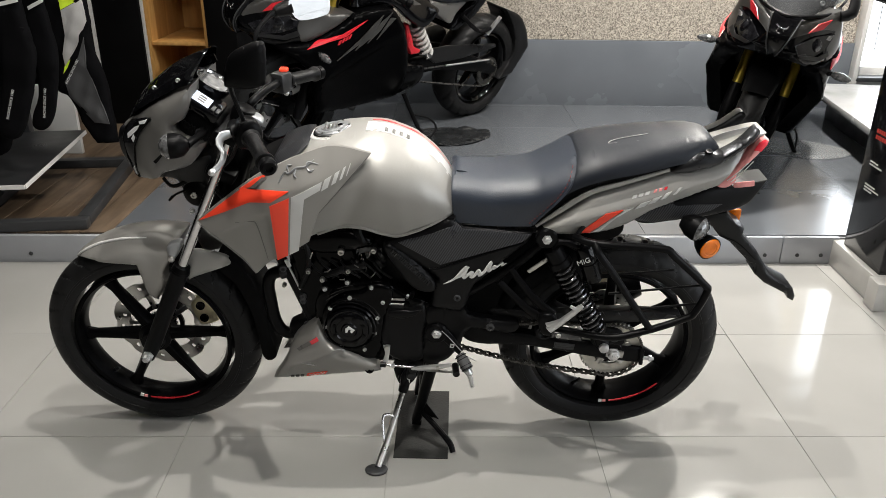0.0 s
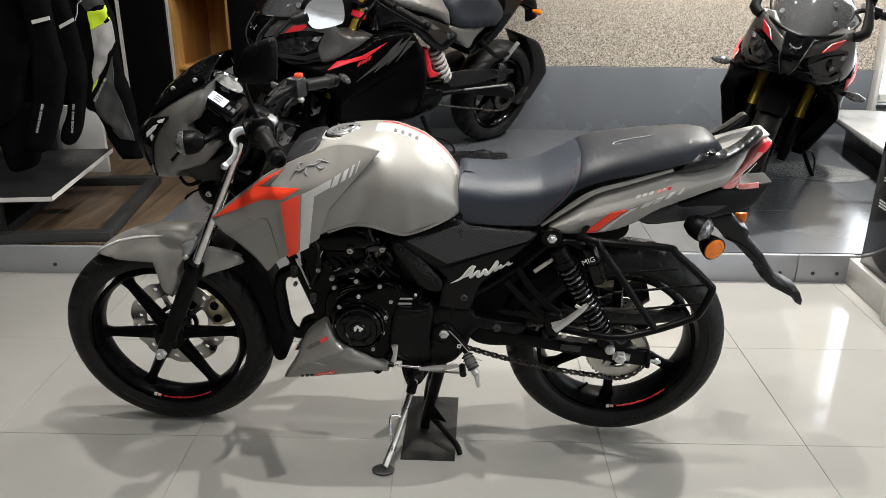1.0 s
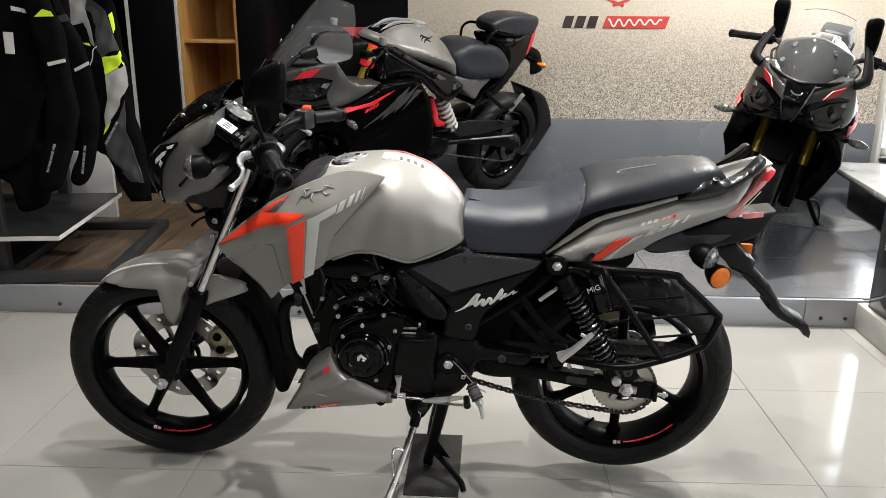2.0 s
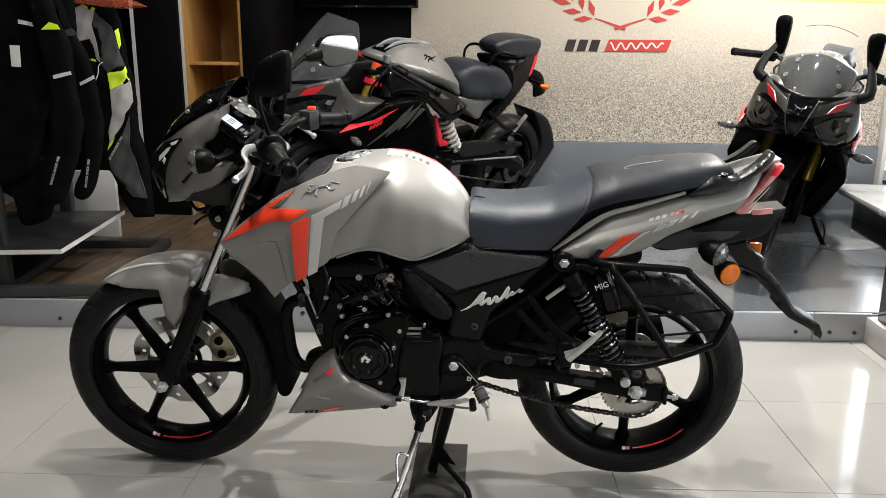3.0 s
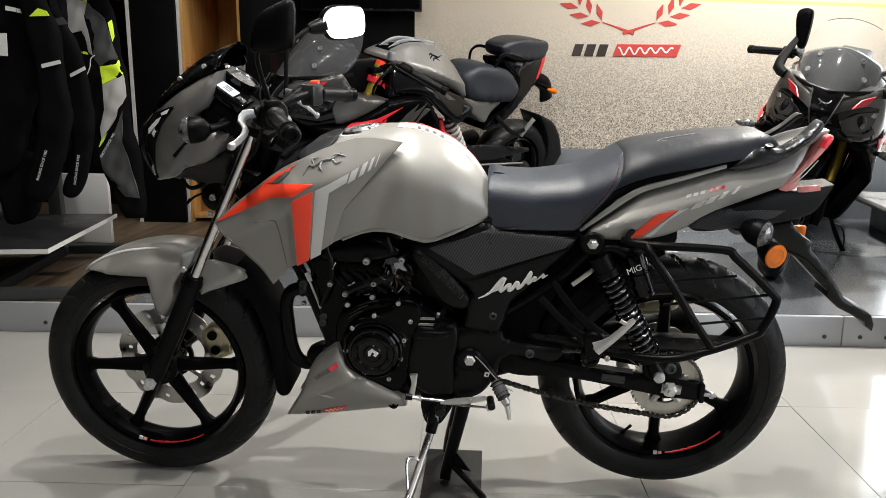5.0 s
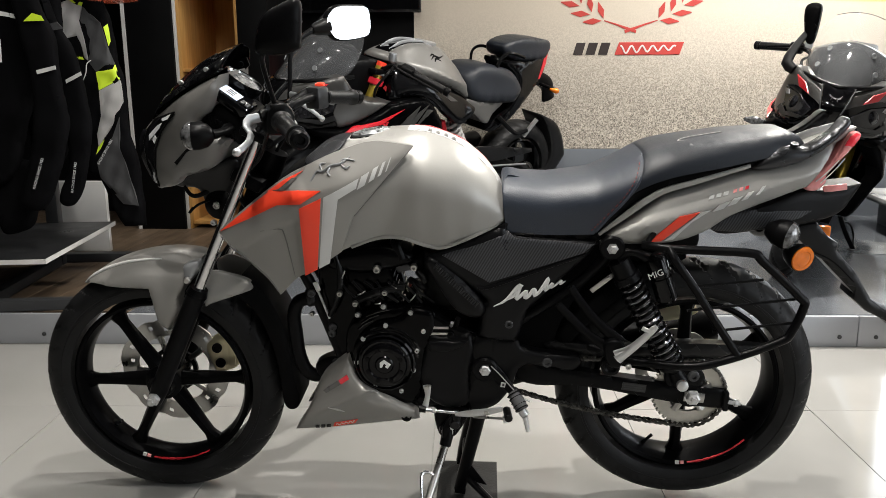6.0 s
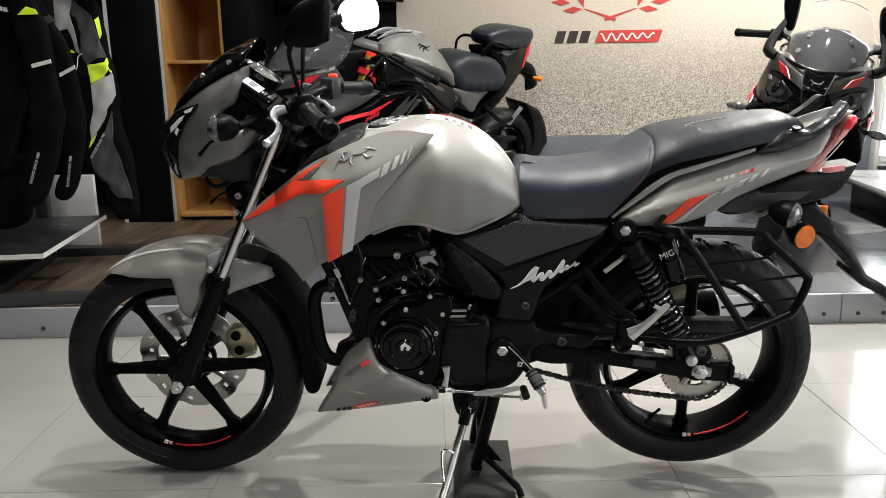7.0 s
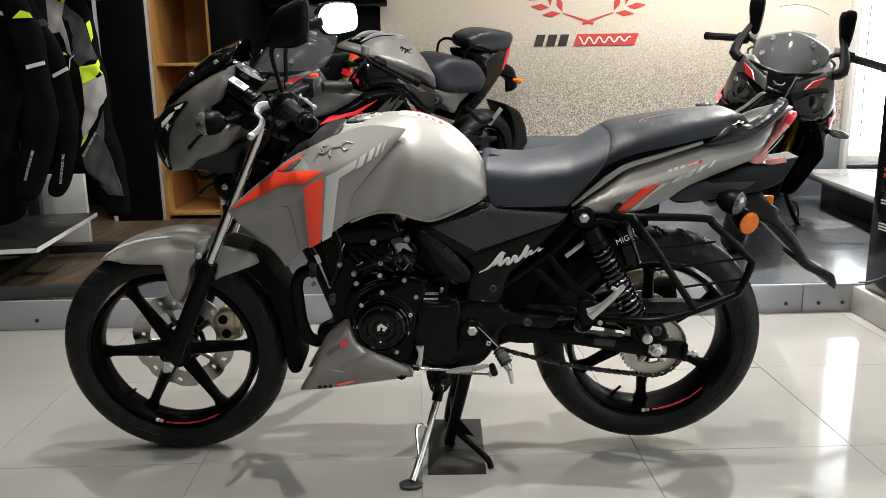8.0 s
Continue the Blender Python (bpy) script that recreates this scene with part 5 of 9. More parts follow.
part("top_clamp", Shell([(0.322, 0.982, 0.014), (0.345, 0.980, 0.016), (0.362, 0.970, 0.016), (0.368, 0.958, 0.012), (0.356, 0.950, 0.014), (0.338, 0.964, 0.016)], 0.004, 0.008).mesh(0.010), M_STEEL2, bike, "bare aluminium top clamp")
part("kill_switch", box(0.372, 0.395, 0.200, 0.225, 1.022, 1.036, 0.004), M_RED, bike, "red engine kill switch")

# --- tank, with the shroud a faceted panel over its front ---
def curve_of(pairs):
    """Smooth function through (x, value) pairs."""
    px = [p[0] for p in pairs]
    pv = [p[1] for p in pairs]
    xs = np.linspace(px[0], px[-1], 200)
    v = np.interp(xs, px, pv)
    k = np.hanning(15)
    v = np.convolve(np.pad(v, 7, mode="edge"), k / k.sum(), mode="valid")
    return lambda x: np.interp(x, xs, v)


crown = curve_of([(0.198, 0.734), (0.271, 0.797), (0.358, 0.862), (0.415, 0.893), (0.455, 0.912), (0.504, 0.935), (0.562, 0.950), (0.619, 0.955), (0.677, 0.952), (0.748, 0.925), (0.805, 0.879), (0.846, 0.820), (0.863, 0.770)])
girth = curve_of([(0.40, 0.146), (0.48, 0.152), (0.54, 0.154), (0.60, 0.160), (0.66, 0.166), (0.72, 0.163), (0.78, 0.148), (0.83, 0.122), (0.87, 0.092)])
shoulder = curve_of([(0.40, 0.115), (0.60, 0.125), (0.72, 0.120), (0.80, 0.090), (0.84, 0.055), (0.87, 0.03)])
fold = curve_of([(0.198, 0.734), (0.28, 0.785), (0.35, 0.815), (0.45, 0.840), (0.54, 0.868), (0.60, 0.900), (0.66, 0.940)])
panel_girth = curve_of([(0.19, 0.112), (0.25, 0.128), (0.32, 0.146), (0.40, 0.164), (0.48, 0.169), (0.56, 0.165), (0.66, 0.150)])


class Moulded(Shell):
    """A shell whose half width follows a function of x and z."""

    f = None

    def width(self, p):
        p = np.atleast_2d(p)
        return self.f[0](p[:, 0], p[:, 1])


def moulded(pts, f, R=0.10):
    sh = Moulded([(p[0], p[1], 0.0) + tuple(p[2:]) for p in pts], 0, R)
    sh.f = (f,)
    return sh


def tank_width(x, z):
    d = np.clip(crown(x) - z, 0, None)
    u = 1 - np.clip(d / shoulder(x), 0, 1)
    w = 0.030 + (girth(x) - 0.030) * np.sqrt(np.clip(1 - u ** 2.2, 0, 1))
    tuck = np.clip(d - 0.8 * shoulder(x), 0, 1)
    hollow = 0.006 * np.exp(-(((x - 0.605) - (z - 0.80) * 0.42) / 0.024) ** 2) * np.clip((0.90 - z) / 0.06, 0, 1)
    return w - 0.85 * tuck ** 1.5 - hollow


def panel_width(x, z):
    up = z - fold(x)
    up = 0.5 * (up + np.sqrt(up * up + 0.00006))
    side = panel_girth(x) - 0.09 * np.clip(fold(x) - z - 0.03, 0, 1) - 0.80 * up
    # recessed field before the pressed ridge
    ridge = 0.396 + 0.06 * (0.80 - z)
    field = np.clip((ridge - x) / 0.010, 0, 1) * np.clip((0.786 + 0.50 * (x - 0.40) - z) / 0.012, 0, 1)
    side = side - 0.0055 * field
    return np.where(x > 0.46, np.maximum(side, tank_width(x, z) + 0.005), side)


tank = moulded([(0.430, 0.690), (0.430, 0.896), (0.455, 0.912), (0.504, 0.935), (0.562, 0.950), (0.619, 0.955), (0.677, 0.952), (0.748, 0.925), (0.805, 0.879), (0.846, 0.820), (0.863, 0.770, 1), (0.790, 0.742), (0.717, 0.710), (0.675, 0.711), (0.619, 0.730), (0.563, 0.727), (0.506, 0.703)], tank_width)
part("fuel_tank", tank.mesh(0.011, over=tank), M_GREY, bike, "satin pale grey fuel tank", 60)
part("tank_seam", tube([(x, -float(tank.width(np.array([[x, z]]))[0]) - 0.001, z) for x, z in ((0.504, 0.701), (0.563, 0.723), (0.619, 0.727), (0.675, 0.708), (0.717, 0.706), (0.790, 0.738), (0.862, 0.766))], 0.0045, 8), M_GREY, bike)
shroud = moulded([(0.200, 0.735, 1), (0.271, 0.795), (0.358, 0.860), (0.420, 0.892), (0.489, 0.922), (0.560, 0.942), (0.652, 0.938, 1), (0.590, 0.868), (0.520, 0.788, 1), (0.490, 0.704, 1), (0.425, 0.660), (0.382, 0.635), (0.345, 0.596), (0.337, 0.590, 1), (0.312, 0.632), (0.260, 0.677)], panel_width, 0.04)
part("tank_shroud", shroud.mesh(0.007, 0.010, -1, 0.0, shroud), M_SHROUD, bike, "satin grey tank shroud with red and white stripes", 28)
shroud_far = moulded([(0.200, 0.735, 1), (0.271, 0.790), (0.358, 0.848), (0.420, 0.872), (0.500, 0.890), (0.580, 0.880, 1), (0.520, 0.788, 1), (0.490, 0.704, 1), (0.425, 0.660), (0.382, 0.635), (0.345, 0.596), (0.337, 0.590, 1), (0.312, 0.632), (0.260, 0.677)], panel_width, 0.04)
part("tank_shroud", shroud_far.mesh(0.012, 0.010, 1, 0.0, shroud_far), M_SHROUD, bike, "satin grey tank shroud", 28)
part("red_stripe", decal(shroud, [(0.206, 0.737), (0.283, 0.799), (0.330, 0.834), (0.400, 0.841), (0.452, 0.843), (0.406, 0.813), (0.351, 0.808), (0.280, 0.772)], 0.0022, 1, 0.007), M_RED, bike)
part("red_stripe", decal(shroud, [(0.322, 0.831), (0.362, 0.858), (0.408, 0.880), (0.372, 0.853), (0.352, 0.840)], 0.0022, 1, 0.007), M_RED, bike)
part("dark_stripe", decal(shroud, [(0.350, 0.838), (0.368, 0.841), (0.395, 0.866), (0.382, 0.864)], 0.003, 1, 0.007), M_DARKPATCH, bike)
part("red_stripe", decal(shroud, [(0.452, 0.827), (0.402, 0.803), (0.404, 0.645), (0.433, 0.661)], 0.0022, 1, 0.007), M_RED, bike)
part("white_stripe", decal(shroud, [(0.458, 0.829), (0.480, 0.840), (0.535, 0.870), (0.529, 0.849), (0.489, 0.825), (0.462, 0.677), (0.437, 0.663)], 0.0022, 1, 0.007), M_WHITE, bike)
for a, w in ((0.541, 0.017), (0.566, 0.012), (0.586, 0.007), (0.602, 0.003)):
    z = 0.870 + (a - 0.541) * 0.62
    part("white_dash", decal(shroud, [(a, z + 0.004), (a + w, z + 0.004 + w * 0.62), (a + w - 0.010, z - 0.024 + w * 0.62), (a - 0.010, z - 0.024)], 0.0022, 1, 0.007), M_WHITE, bike)
# shade of the pressed fold and the lower edge, drawn as dark lines
for nm, pts, radii, material in (
    ("shroud_fold_shade", [(0.306, 0.745), (0.350, 0.752), (0.361, 0.740), (0.371, 0.685), (0.378, 0.638)], [0.0006, 0.0014, 0.0016, 0.0013, 0.0006], M_DARKPATCH),
    ("shroud_edge_shade", [(0.204, 0.728), (0.232, 0.700), (0.262, 0.675), (0.290, 0.651), (0.314, 0.628), (0.337, 0.593)], [0.0008, 0.0022, 0.0026, 0.0026, 0.0024, 0.0012], M_DGREY),
):
    W = shroud.width(np.array(pts))
    part(nm, tube([(p[0], -w - 0.0006, p[1]) for p, w in zip(pts, W)], radii, 8, flat=0.6), material, bike)
# raised horse-shaped badge as plain bright strokes
for pts in ([(0.428, 0.864), (0.440, 0.880), (0.452, 0.880), (0.470, 0.892), (0.492, 0.897), (0.512, 0.912)], [(0.492, 0.897), (0.500, 0.906), (0.524, 0.904)], [(0.452, 0.880), (0.446, 0.893), (0.458, 0.897)], [(0.436, 0.874), (0.427, 0.860)], [(0.470, 0.892), (0.465, 0.879), (0.471, 0.873)], [(0.492, 0.897), (0.503, 0.889), (0.514, 0.893)]):
    W = shroud.width(np.array(pts))
    part("badge_stroke", tube([(p[0], -w - 0.0025, p[1]) for p, w in zip(pts, W)], [0.0010] + [0.0026] * (len(pts) - 2) + [0.0010], 8), M_STEEL2, bike)
part("shroud_gap", tube([(x, -float(shroud.width(np.array([[x, z]]))[0]) + 0.001, z) for x, z in ((0.653, 0.938), (0.622, 0.903), (0.592, 0.868), (0.556, 0.826), (0.521, 0.786))], [0.0008, 0.0011, 0.0011, 0.0010, 0.0007], 6), M_DARKPATCH, bike)
# carbon-look infill before the tank and filler cap
nosec = Shell([(0.404, 0.896, 0.085), (0.428, 0.917, 0.062), (0.470, 0.934, 0.052), (0.490, 0.929, 0.062), (0.468, 0.908, 0.090), (0.424, 0.888, 0.106)], 0.010, 0.02)
part("tank_front_cover", nosec.mesh(0.012), M_CARBONFINE, bike, "carbon-look cover at the front of the tank")
part("tank_front_filler", Shell([(0.345, 0.858, 0.095), (0.395, 0.885, 0.085), (0.430, 0.908, 0.060), (0.470, 0.922, 0.050), (0.480, 0.905, 0.080), (0.420, 0.876, 0.100), (0.365, 0.850, 0.104)], 0.006, 0.02).mesh(0.014), M_MATTE, bike)
CM = Matrix.Translation((0.543, 0.0, 0.9440)) @ Matrix.Rotation(radians(-9), 4, "Y")
cap = part("filler_cap", moved(lathe([(-0.014, 0.046), (0.002, 0.046), (0.004, 0.044), (0.004, 0.040), (0.0055, 0.039), (0.0055, 0.030), (0.007, 0.029), (0.007, 0.012), (0.006, 0.011), (0.006, 0)], (0, 0, 0), (0, 0, 1), 40), CM), M_STEEL2, bike, "round aluminium fuel filler cap")
for k in range(6):
    a = math.pi / 3 * k
    part("cap_screw", moved(lathe([(0.004, 0.004), (0.0065, 0.0035), (0.0065, 0)], (0.042 * math.cos(a), 0.042 * math.sin(a), 0), (0, 0, 1), 10), CM), M_STEEL, cap)
for k in range(5):
    part("cap_relief", moved(box(-0.022 + 0.010 * k, -0.016 + 0.010 * k, -0.018, 0.018 - 0.004 * abs(k - 2), 0.0066, 0.0080, 0.0006), CM), M_STEEL, cap)
part("cap_lock", moved(lathe([(0.006, 0.008), (0.0085, 0.007), (0.0085, 0)], (0.020, 0, 0), (0, 0, 1), 16), CM), M_CHROME, cap)
part("cap_ring", moved(lathe([(-0.014, 0.052), (-0.003, 0.052), (-0.001, 0.050), (-0.002, 0.047), (-0.014, 0.052)], (0, 0, 0), (0, 0, 1), 40), CM), M_MATTE, bike, "dark ring round the filler cap")
part("cap_surround", moved(lathe([(-0.016, 0.064), (-0.006, 0.064), (-0.004, 0.062), (-0.004, 0.0525), (-0.016, 0.064)], (0, 0, 0), (0, 0, 1), 40), CM), M_WHITE, bike, "silver-white ring printed round the cap")


def ridge_strip(name, y0, y1, material, x0=0.62, x1=0.86, lift=0.002):
    """A stripe along the tank's crown."""
    bm = bmesh.new()
    rows = []
    for x in np.linspace(x0, x1, 26):
        col = []
        for y in np.linspace(y0, y1, 5):
            zs = np.linspace(0.70, 0.975, 140)
            w = tank.width(np.stack([np.full_like(zs, x), zs], 1))
            ins = tank.inside(np.stack([np.full_like(zs, x), zs], 1))
            ok = np.where(ins & (w >= abs(y)))[0]
            z = zs[ok[-1]] if len(ok) else 0.9
            if not len(ok) or abs(y) < 0.022:
                z = zs[np.where(ins)[0][-1]]
            col.append(bm.verts.new((x, y, z + lift)))
        rows.append(col)
    for u, w in zip(rows, rows[1:]):
        for j in range(4):
            bm.faces.new((u[j], u[j + 1], w[j + 1], w[j]))
    g = bmesh.ops.extrude_face_region(bm, geom=bm.faces[:])
    for v in [q for q in g["geom"] if isinstance(q, bmesh.types.BMVert)]:
        v.co.z -= 0.005
    bmesh.ops.recalc_face_normals(bm, faces=bm.faces)
    return part(name, bm, material, bike)


ridge_strip("crown_white_stripe", -0.040, 0.020, M_WHITE, 0.630, 0.850, 0.0022)
ridge_strip("crown_red_stripe", 0.036, 0.046, M_CRIMSON, 0.640, 0.845, 0.0022)
for x in (0.676, 0.694, 0.712, 0.730):
    ridge_strip("crown_dash", -0.034, -0.012, M_DGREY, x, x + 0.008, 0.0032)

# --- seat ---
seat_crown = curve_of([(0.840, 0.850), (0.900, 0.847), (0.948, 0.844), (1.048, 0.857), (1.110, 0.886), (1.160, 0.915), (1.190, 0.925), (1.250, 0.936), (1.328, 0.947), (1.439, 0.957), (1.480, 0.948), (1.505, 0.926)])
seat_girth = curve_of([(0.840, 0.112), (0.95, 0.124), (1.05, 0.130), (1.12, 0.140), (1.20, 0.138), (1.30, 0.124), (1.42, 0.102), (1.47, 0.085), (1.51, 0.055)])


def seat_width(x, z):
    d = np.clip(seat_crown(x) - z, 0, None)
    u = 1 - np.clip(d / np.interp(x, [0.84, 1.1, 1.3, 1.5], [0.055, 0.060, 0.050, 0.040]), 0, 1)
    return 0.045 + (seat_girth(x) - 0.045) * np.sqrt(np.clip(1 - u ** 2.4, 0, 1)) - 0.10 * np.clip(d - 0.06, 0, 1)


sf = moulded([(0.846, 0.848), (1.497, 0.932), (1.042, 0.736)], seat_width)
rider = moulded([(0.846, 0.848), (0.900, 0.846), (0.948, 0.843), (1.048, 0.856), (1.110, 0.884), (1.150, 0.909, 1), (1.135, 0.865), (1.112, 0.826), (1.075, 0.780), (1.044, 0.738, 1), (0.960, 0.735), (0.872, 0.737), (0.852, 0.752)], seat_width, 0.06)
pillion = moulded([(1.150, 0.909, 1), (1.190, 0.924), (1.250, 0.935), (1.328, 0.946), (1.439, 0.956), (1.480, 0.947), (1.497, 0.926), (1.470, 0.912), (1.414, 0.906), (1.307, 0.886), (1.199, 0.867), (1.122, 0.833), (1.070, 0.772), (1.044, 0.738, 1), (1.075, 0.780), (1.112, 0.826), (1.135, 0.865)], seat_width, 0.06)
part("rider_seat", rider.mesh(0.011, over=sf), M_SEAT, bike, "smooth black vinyl rider seat with red stitching", 60)
part("pillion_seat", pillion.mesh(0.011, over=sf), M_SEAT2, bike, "ribbed black vinyl pillion seat", 60)
part("seat_piping", tube([(x, -float(sf.width(np.array([[x - 0.004, z]]))[0]) - 0.001, z) for x, z in [(1.148, 0.905), (1.135, 0.865), (1.112, 0.826), (1.075, 0.780), (1.048, 0.745)]], 0.003, 8), M_SEAT, bike)
st = spline([(1.138, 0.894), (1.122, 0.857), (1.098, 0.818), (1.062, 0.775), (1.036, 0.744)], 9)
for a, b in zip(st[::2], st[1::2]):
    wa, wb = sf.width(np.array([a, b]))
    part("stitch", tube([(a[0], -wa - 0.0005, a[1]), (b[0], -wb - 0.0005, b[1])], 0.0011, 5, 1), M_STITCH, bike)
part("seat_base", Shell([(0.870, 0.738, 0.112), (1.045, 0.736, 0.118), (1.120, 0.830, 0.126), (1.200, 0.866, 0.118), (1.420, 0.905, 0.095), (1.47, 0.905, 0.08), (1.42, 0.892, 0.09), (1.20, 0.845, 0.110), (1.13, 0.810, 0.118), (1.060, 0.722, 0.115), (0.872, 0.722, 0.110)], 0.004, 0.01, sharp=True).mesh(0.02), M_BLACK, bike)
part("seat_mark", tube([(1.300, -0.050, 0.9415), (1.232, -0.046, 0.9315), (1.250, -0.030, 0.9370), (1.330, -0.016, 0.9475)], 0.0012, 6), M_CLOTHGREY, bike)

# --- tail ---
tail_pts = [(1.058, 0.722, 0.118, 1), (1.115, 0.768, 0.124), (1.173, 0.811, 0.126), (1.207, 0.829, 0.124), (1.365, 0.874, 0.107), (1.487, 0.898, 0.085), (1.563, 0.940, 0.062), (1.590, 0.950, 0.055, 1), (1.508, 0.836, 0.075, 1), (1.441, 0.812, 0.085), (1.346, 0.777, 0.102), (1.288, 0.738, 0.108), (1.216, 0.717, 0.118), (1.120, 0.715, 0.120)]


def tail_fold(x, z):
    """The panel leans in above a crease and tucks under below it."""
    crease = 0.776 + 0.30 * (x - 1.20)
    return 0.008 - 0.75 * max(0.0, z - crease) - 0.30 * max(0.0, crease - z)


tail = Shell(tail_pts, 0.012, 0.02, extra=tail_fold)
part("tail_panel", tail.mesh(0.007), M_GREY, bike, "satin grey tail panel with red and white stripes", 40)
trim_line = [(1.056, -0.120, 0.737), (1.110, -0.126, 0.783), (1.160, -0.126, 0.821), (1.195, -0.123, 0.839), (1.260, -0.118, 0.857), (1.372, -0.104, 0.888)]
part("seat_trim", tube(trim_line, [0.004, 0.007, 0.0075, 0.007, 0.006, 0.0045], 10, 4, flat=0.6), M_GREY, bike, "slim grey strip along the seat edge")
part("red_stripe", decal(tail, [(1.163, 0.723), (1.223, 0.784), (1.266, 0.792), (1.191, 0.724)], 0.0034, 1, 0.006), M_RED, bike)
part("white_stripe", decal(tail, [(1.197, 0.724), (1.270, 0.791), (1.292, 0.796), (1.252, 0.768), (1.217, 0.727)], 0.0030, 1, 0.006), M_WHITE, bike)
for k, w in enumerate((0.024, 0.019, 0.013, 0.008)):
    a = 1.295 + 0.0305 * k
    z = 0.791 + 0.0118 * k
    part("white_dash", decal(tail, [(a, z), (a + w, z + w * 0.30), (a + w + 0.013, z + 0.017 + w * 0.30), (a + 0.013, z + 0.017)], 0.0028, 1, 0.006), M_WHITE, bike)
# model lettering stands as small plain marks
for k in range(3):
    a = 1.286 + 0.0155 * k
    z = 0.8175 + 0.0040 * k
    part("pale_mark", decal(tail, [(a, z), (a + 0.010, z + 0.0025), (a + 0.0125, z + 0.0095), (a + 0.0025, z + 0.0070)], 0.0024, 1, 0.006), M_WHITE, bike)
for k in range(3):
    a = 1.338 + 0.0125 * k
    z = 0.8315 + 0.0032 * k
    part("red_mark", decal(tail, [(a, z), (a + 0.007, z + 0.0018), (a + 0.0092, z + 0.0082), (a + 0.0022, z + 0.0064)], 0.0024, 1, 0.006), M_TAIL if k < 2 else M_CRIMSON, bike)
# pillion grab rail
for s in (-1, 1):
    rail = Shell([(1.372, 0.879, 0.092, 1), (1.400, 0.906, 0.094), (1.430, 0.927, 0.090), (1.458, 0.930, 0.088), (1.490, 0.926, 0.088), (1.537, 0.953, 0.082), (1.566, 0.982, 0.074), (1.578, 0.985, 0.070), (1.582, 0.968, 0.070), (1.542, 0.930, 0.082), (1.490, 0.898, 0.090), (1.437, 0.882, 0.094), (1.405, 0.876, 0.094)], 0.018, 0.028)
    part("grab_rail", rail.mesh(0.009, 0.026, s), M_SATINBLACK, bike, "satin black cast pillion grab rail", 60)
    part("rail_screw", lathe([(0, 0.009), (0.004, 0.008), (0.004, 0.004), (0.002, 0)], (1.462, 0.094 * s, 0.931), (0, 0.3 * s, 1), 14), M_BLACK, bike)
part("tail_top", Shell([(1.470, 0.914, 0.050), (1.520, 0.934, 0.048), (1.590, 0.958, 0.042), (1.612, 0.958, 0.036), (1.56, 0.925, 0.05), (1.48, 0.90, 0.06)], 0.004, 0.012).mesh(0.012), M_GREY, bike, "satin grey tail top")
part("tail_plate", tube([(1.475, -0.012, 0.920), (1.520, -0.012, 0.940), (1.585, -0.010, 0.961)], [0.010, 0.012, 0.008], 10, flat=0.3), M_ALU, bike, "brushed silver strip")
lampt = Shell([(1.605, 0.953, 0.050), (1.616, 0.949, 0.050), (1.614, 0.938, 0.052), (1.602, 0.920, 0.054), (1.575, 0.886, 0.056), (1.553, 0.859, 0.058), (1.552, 0.840, 0.058), (1.532, 0.824, 0.060), (1.510, 0.826, 0.060), (1.507, 0.839, 0.060), (1.521, 0.854, 0.060), (1.541, 0.870, 0.060), (1.572, 0.908, 0.058), (1.591, 0.945, 0.054)], 0.008, 0.010)
part("tail_lamp", lampt.mesh(0.007), M_TAIL, bike, "pale red translucent tail lamp")
part("tail_lamp_tip", decal(lampt, [(1.582, 0.924), (1.592, 0.944), (1.605, 0.951), (1.614, 0.947), (1.612, 0.938), (1.600, 0.921)], 0.0022, 1, 0.006), M_TAILRED, bike)
for a, b in (((1.528, 0.846), (1.572, 0.893)), ((1.538, 0.842), (1.584, 0.897))):
    part("lamp_line", tube([(a[0], -0.0685, a[1]), ((a[0] + b[0]) / 2, -0.0685, (a[1] + b[1]) / 2 - 0.002), (b[0], -0.0665, b[1])], 0.0012, 6), M_PRINT, bike)
under = Shell([(1.290, 0.762, 0.080, 1), (1.411, 0.788, 0.072), (1.466, 0.808, 0.064), (1.507, 0.822, 0.054), (1.560, 0.822, 0.046), (1.642, 0.835, 0.034, 1), (1.626, 0.805, 0.036, 1), (1.598, 0.768, 0.040), (1.525, 0.748, 0.056), (1.430, 0.738, 0.070), (1.345, 0.728, 0.076), (1.310, 0.738, 0.08)], 0.008, 0.02)
part("undertail", under.mesh(0.012), M_SIDE, bike, "black undertail with carbon-look sides")
part("undertail_carbon", decal(under, [(1.300, 0.742), (1.325, 0.764), (1.388, 0.784), (1.469, 0.780), (1.530, 0.778), (1.504, 0.763), (1.450, 0.749), (1.372, 0.733), (1.315, 0.738)], 0.002, 1, 0.010), M_CARBON, bike)
part("rear_reflector", moved(box(-0.026, 0.026, -0.028, -0.023, -0.0075, 0.0075, 0.002), Matrix.Translation((1.580, -0.022, 0.827)) @ Matrix.Rotation(radians(-8), 4, "Y")), M_TAIL, bike, "pale pink reflector")
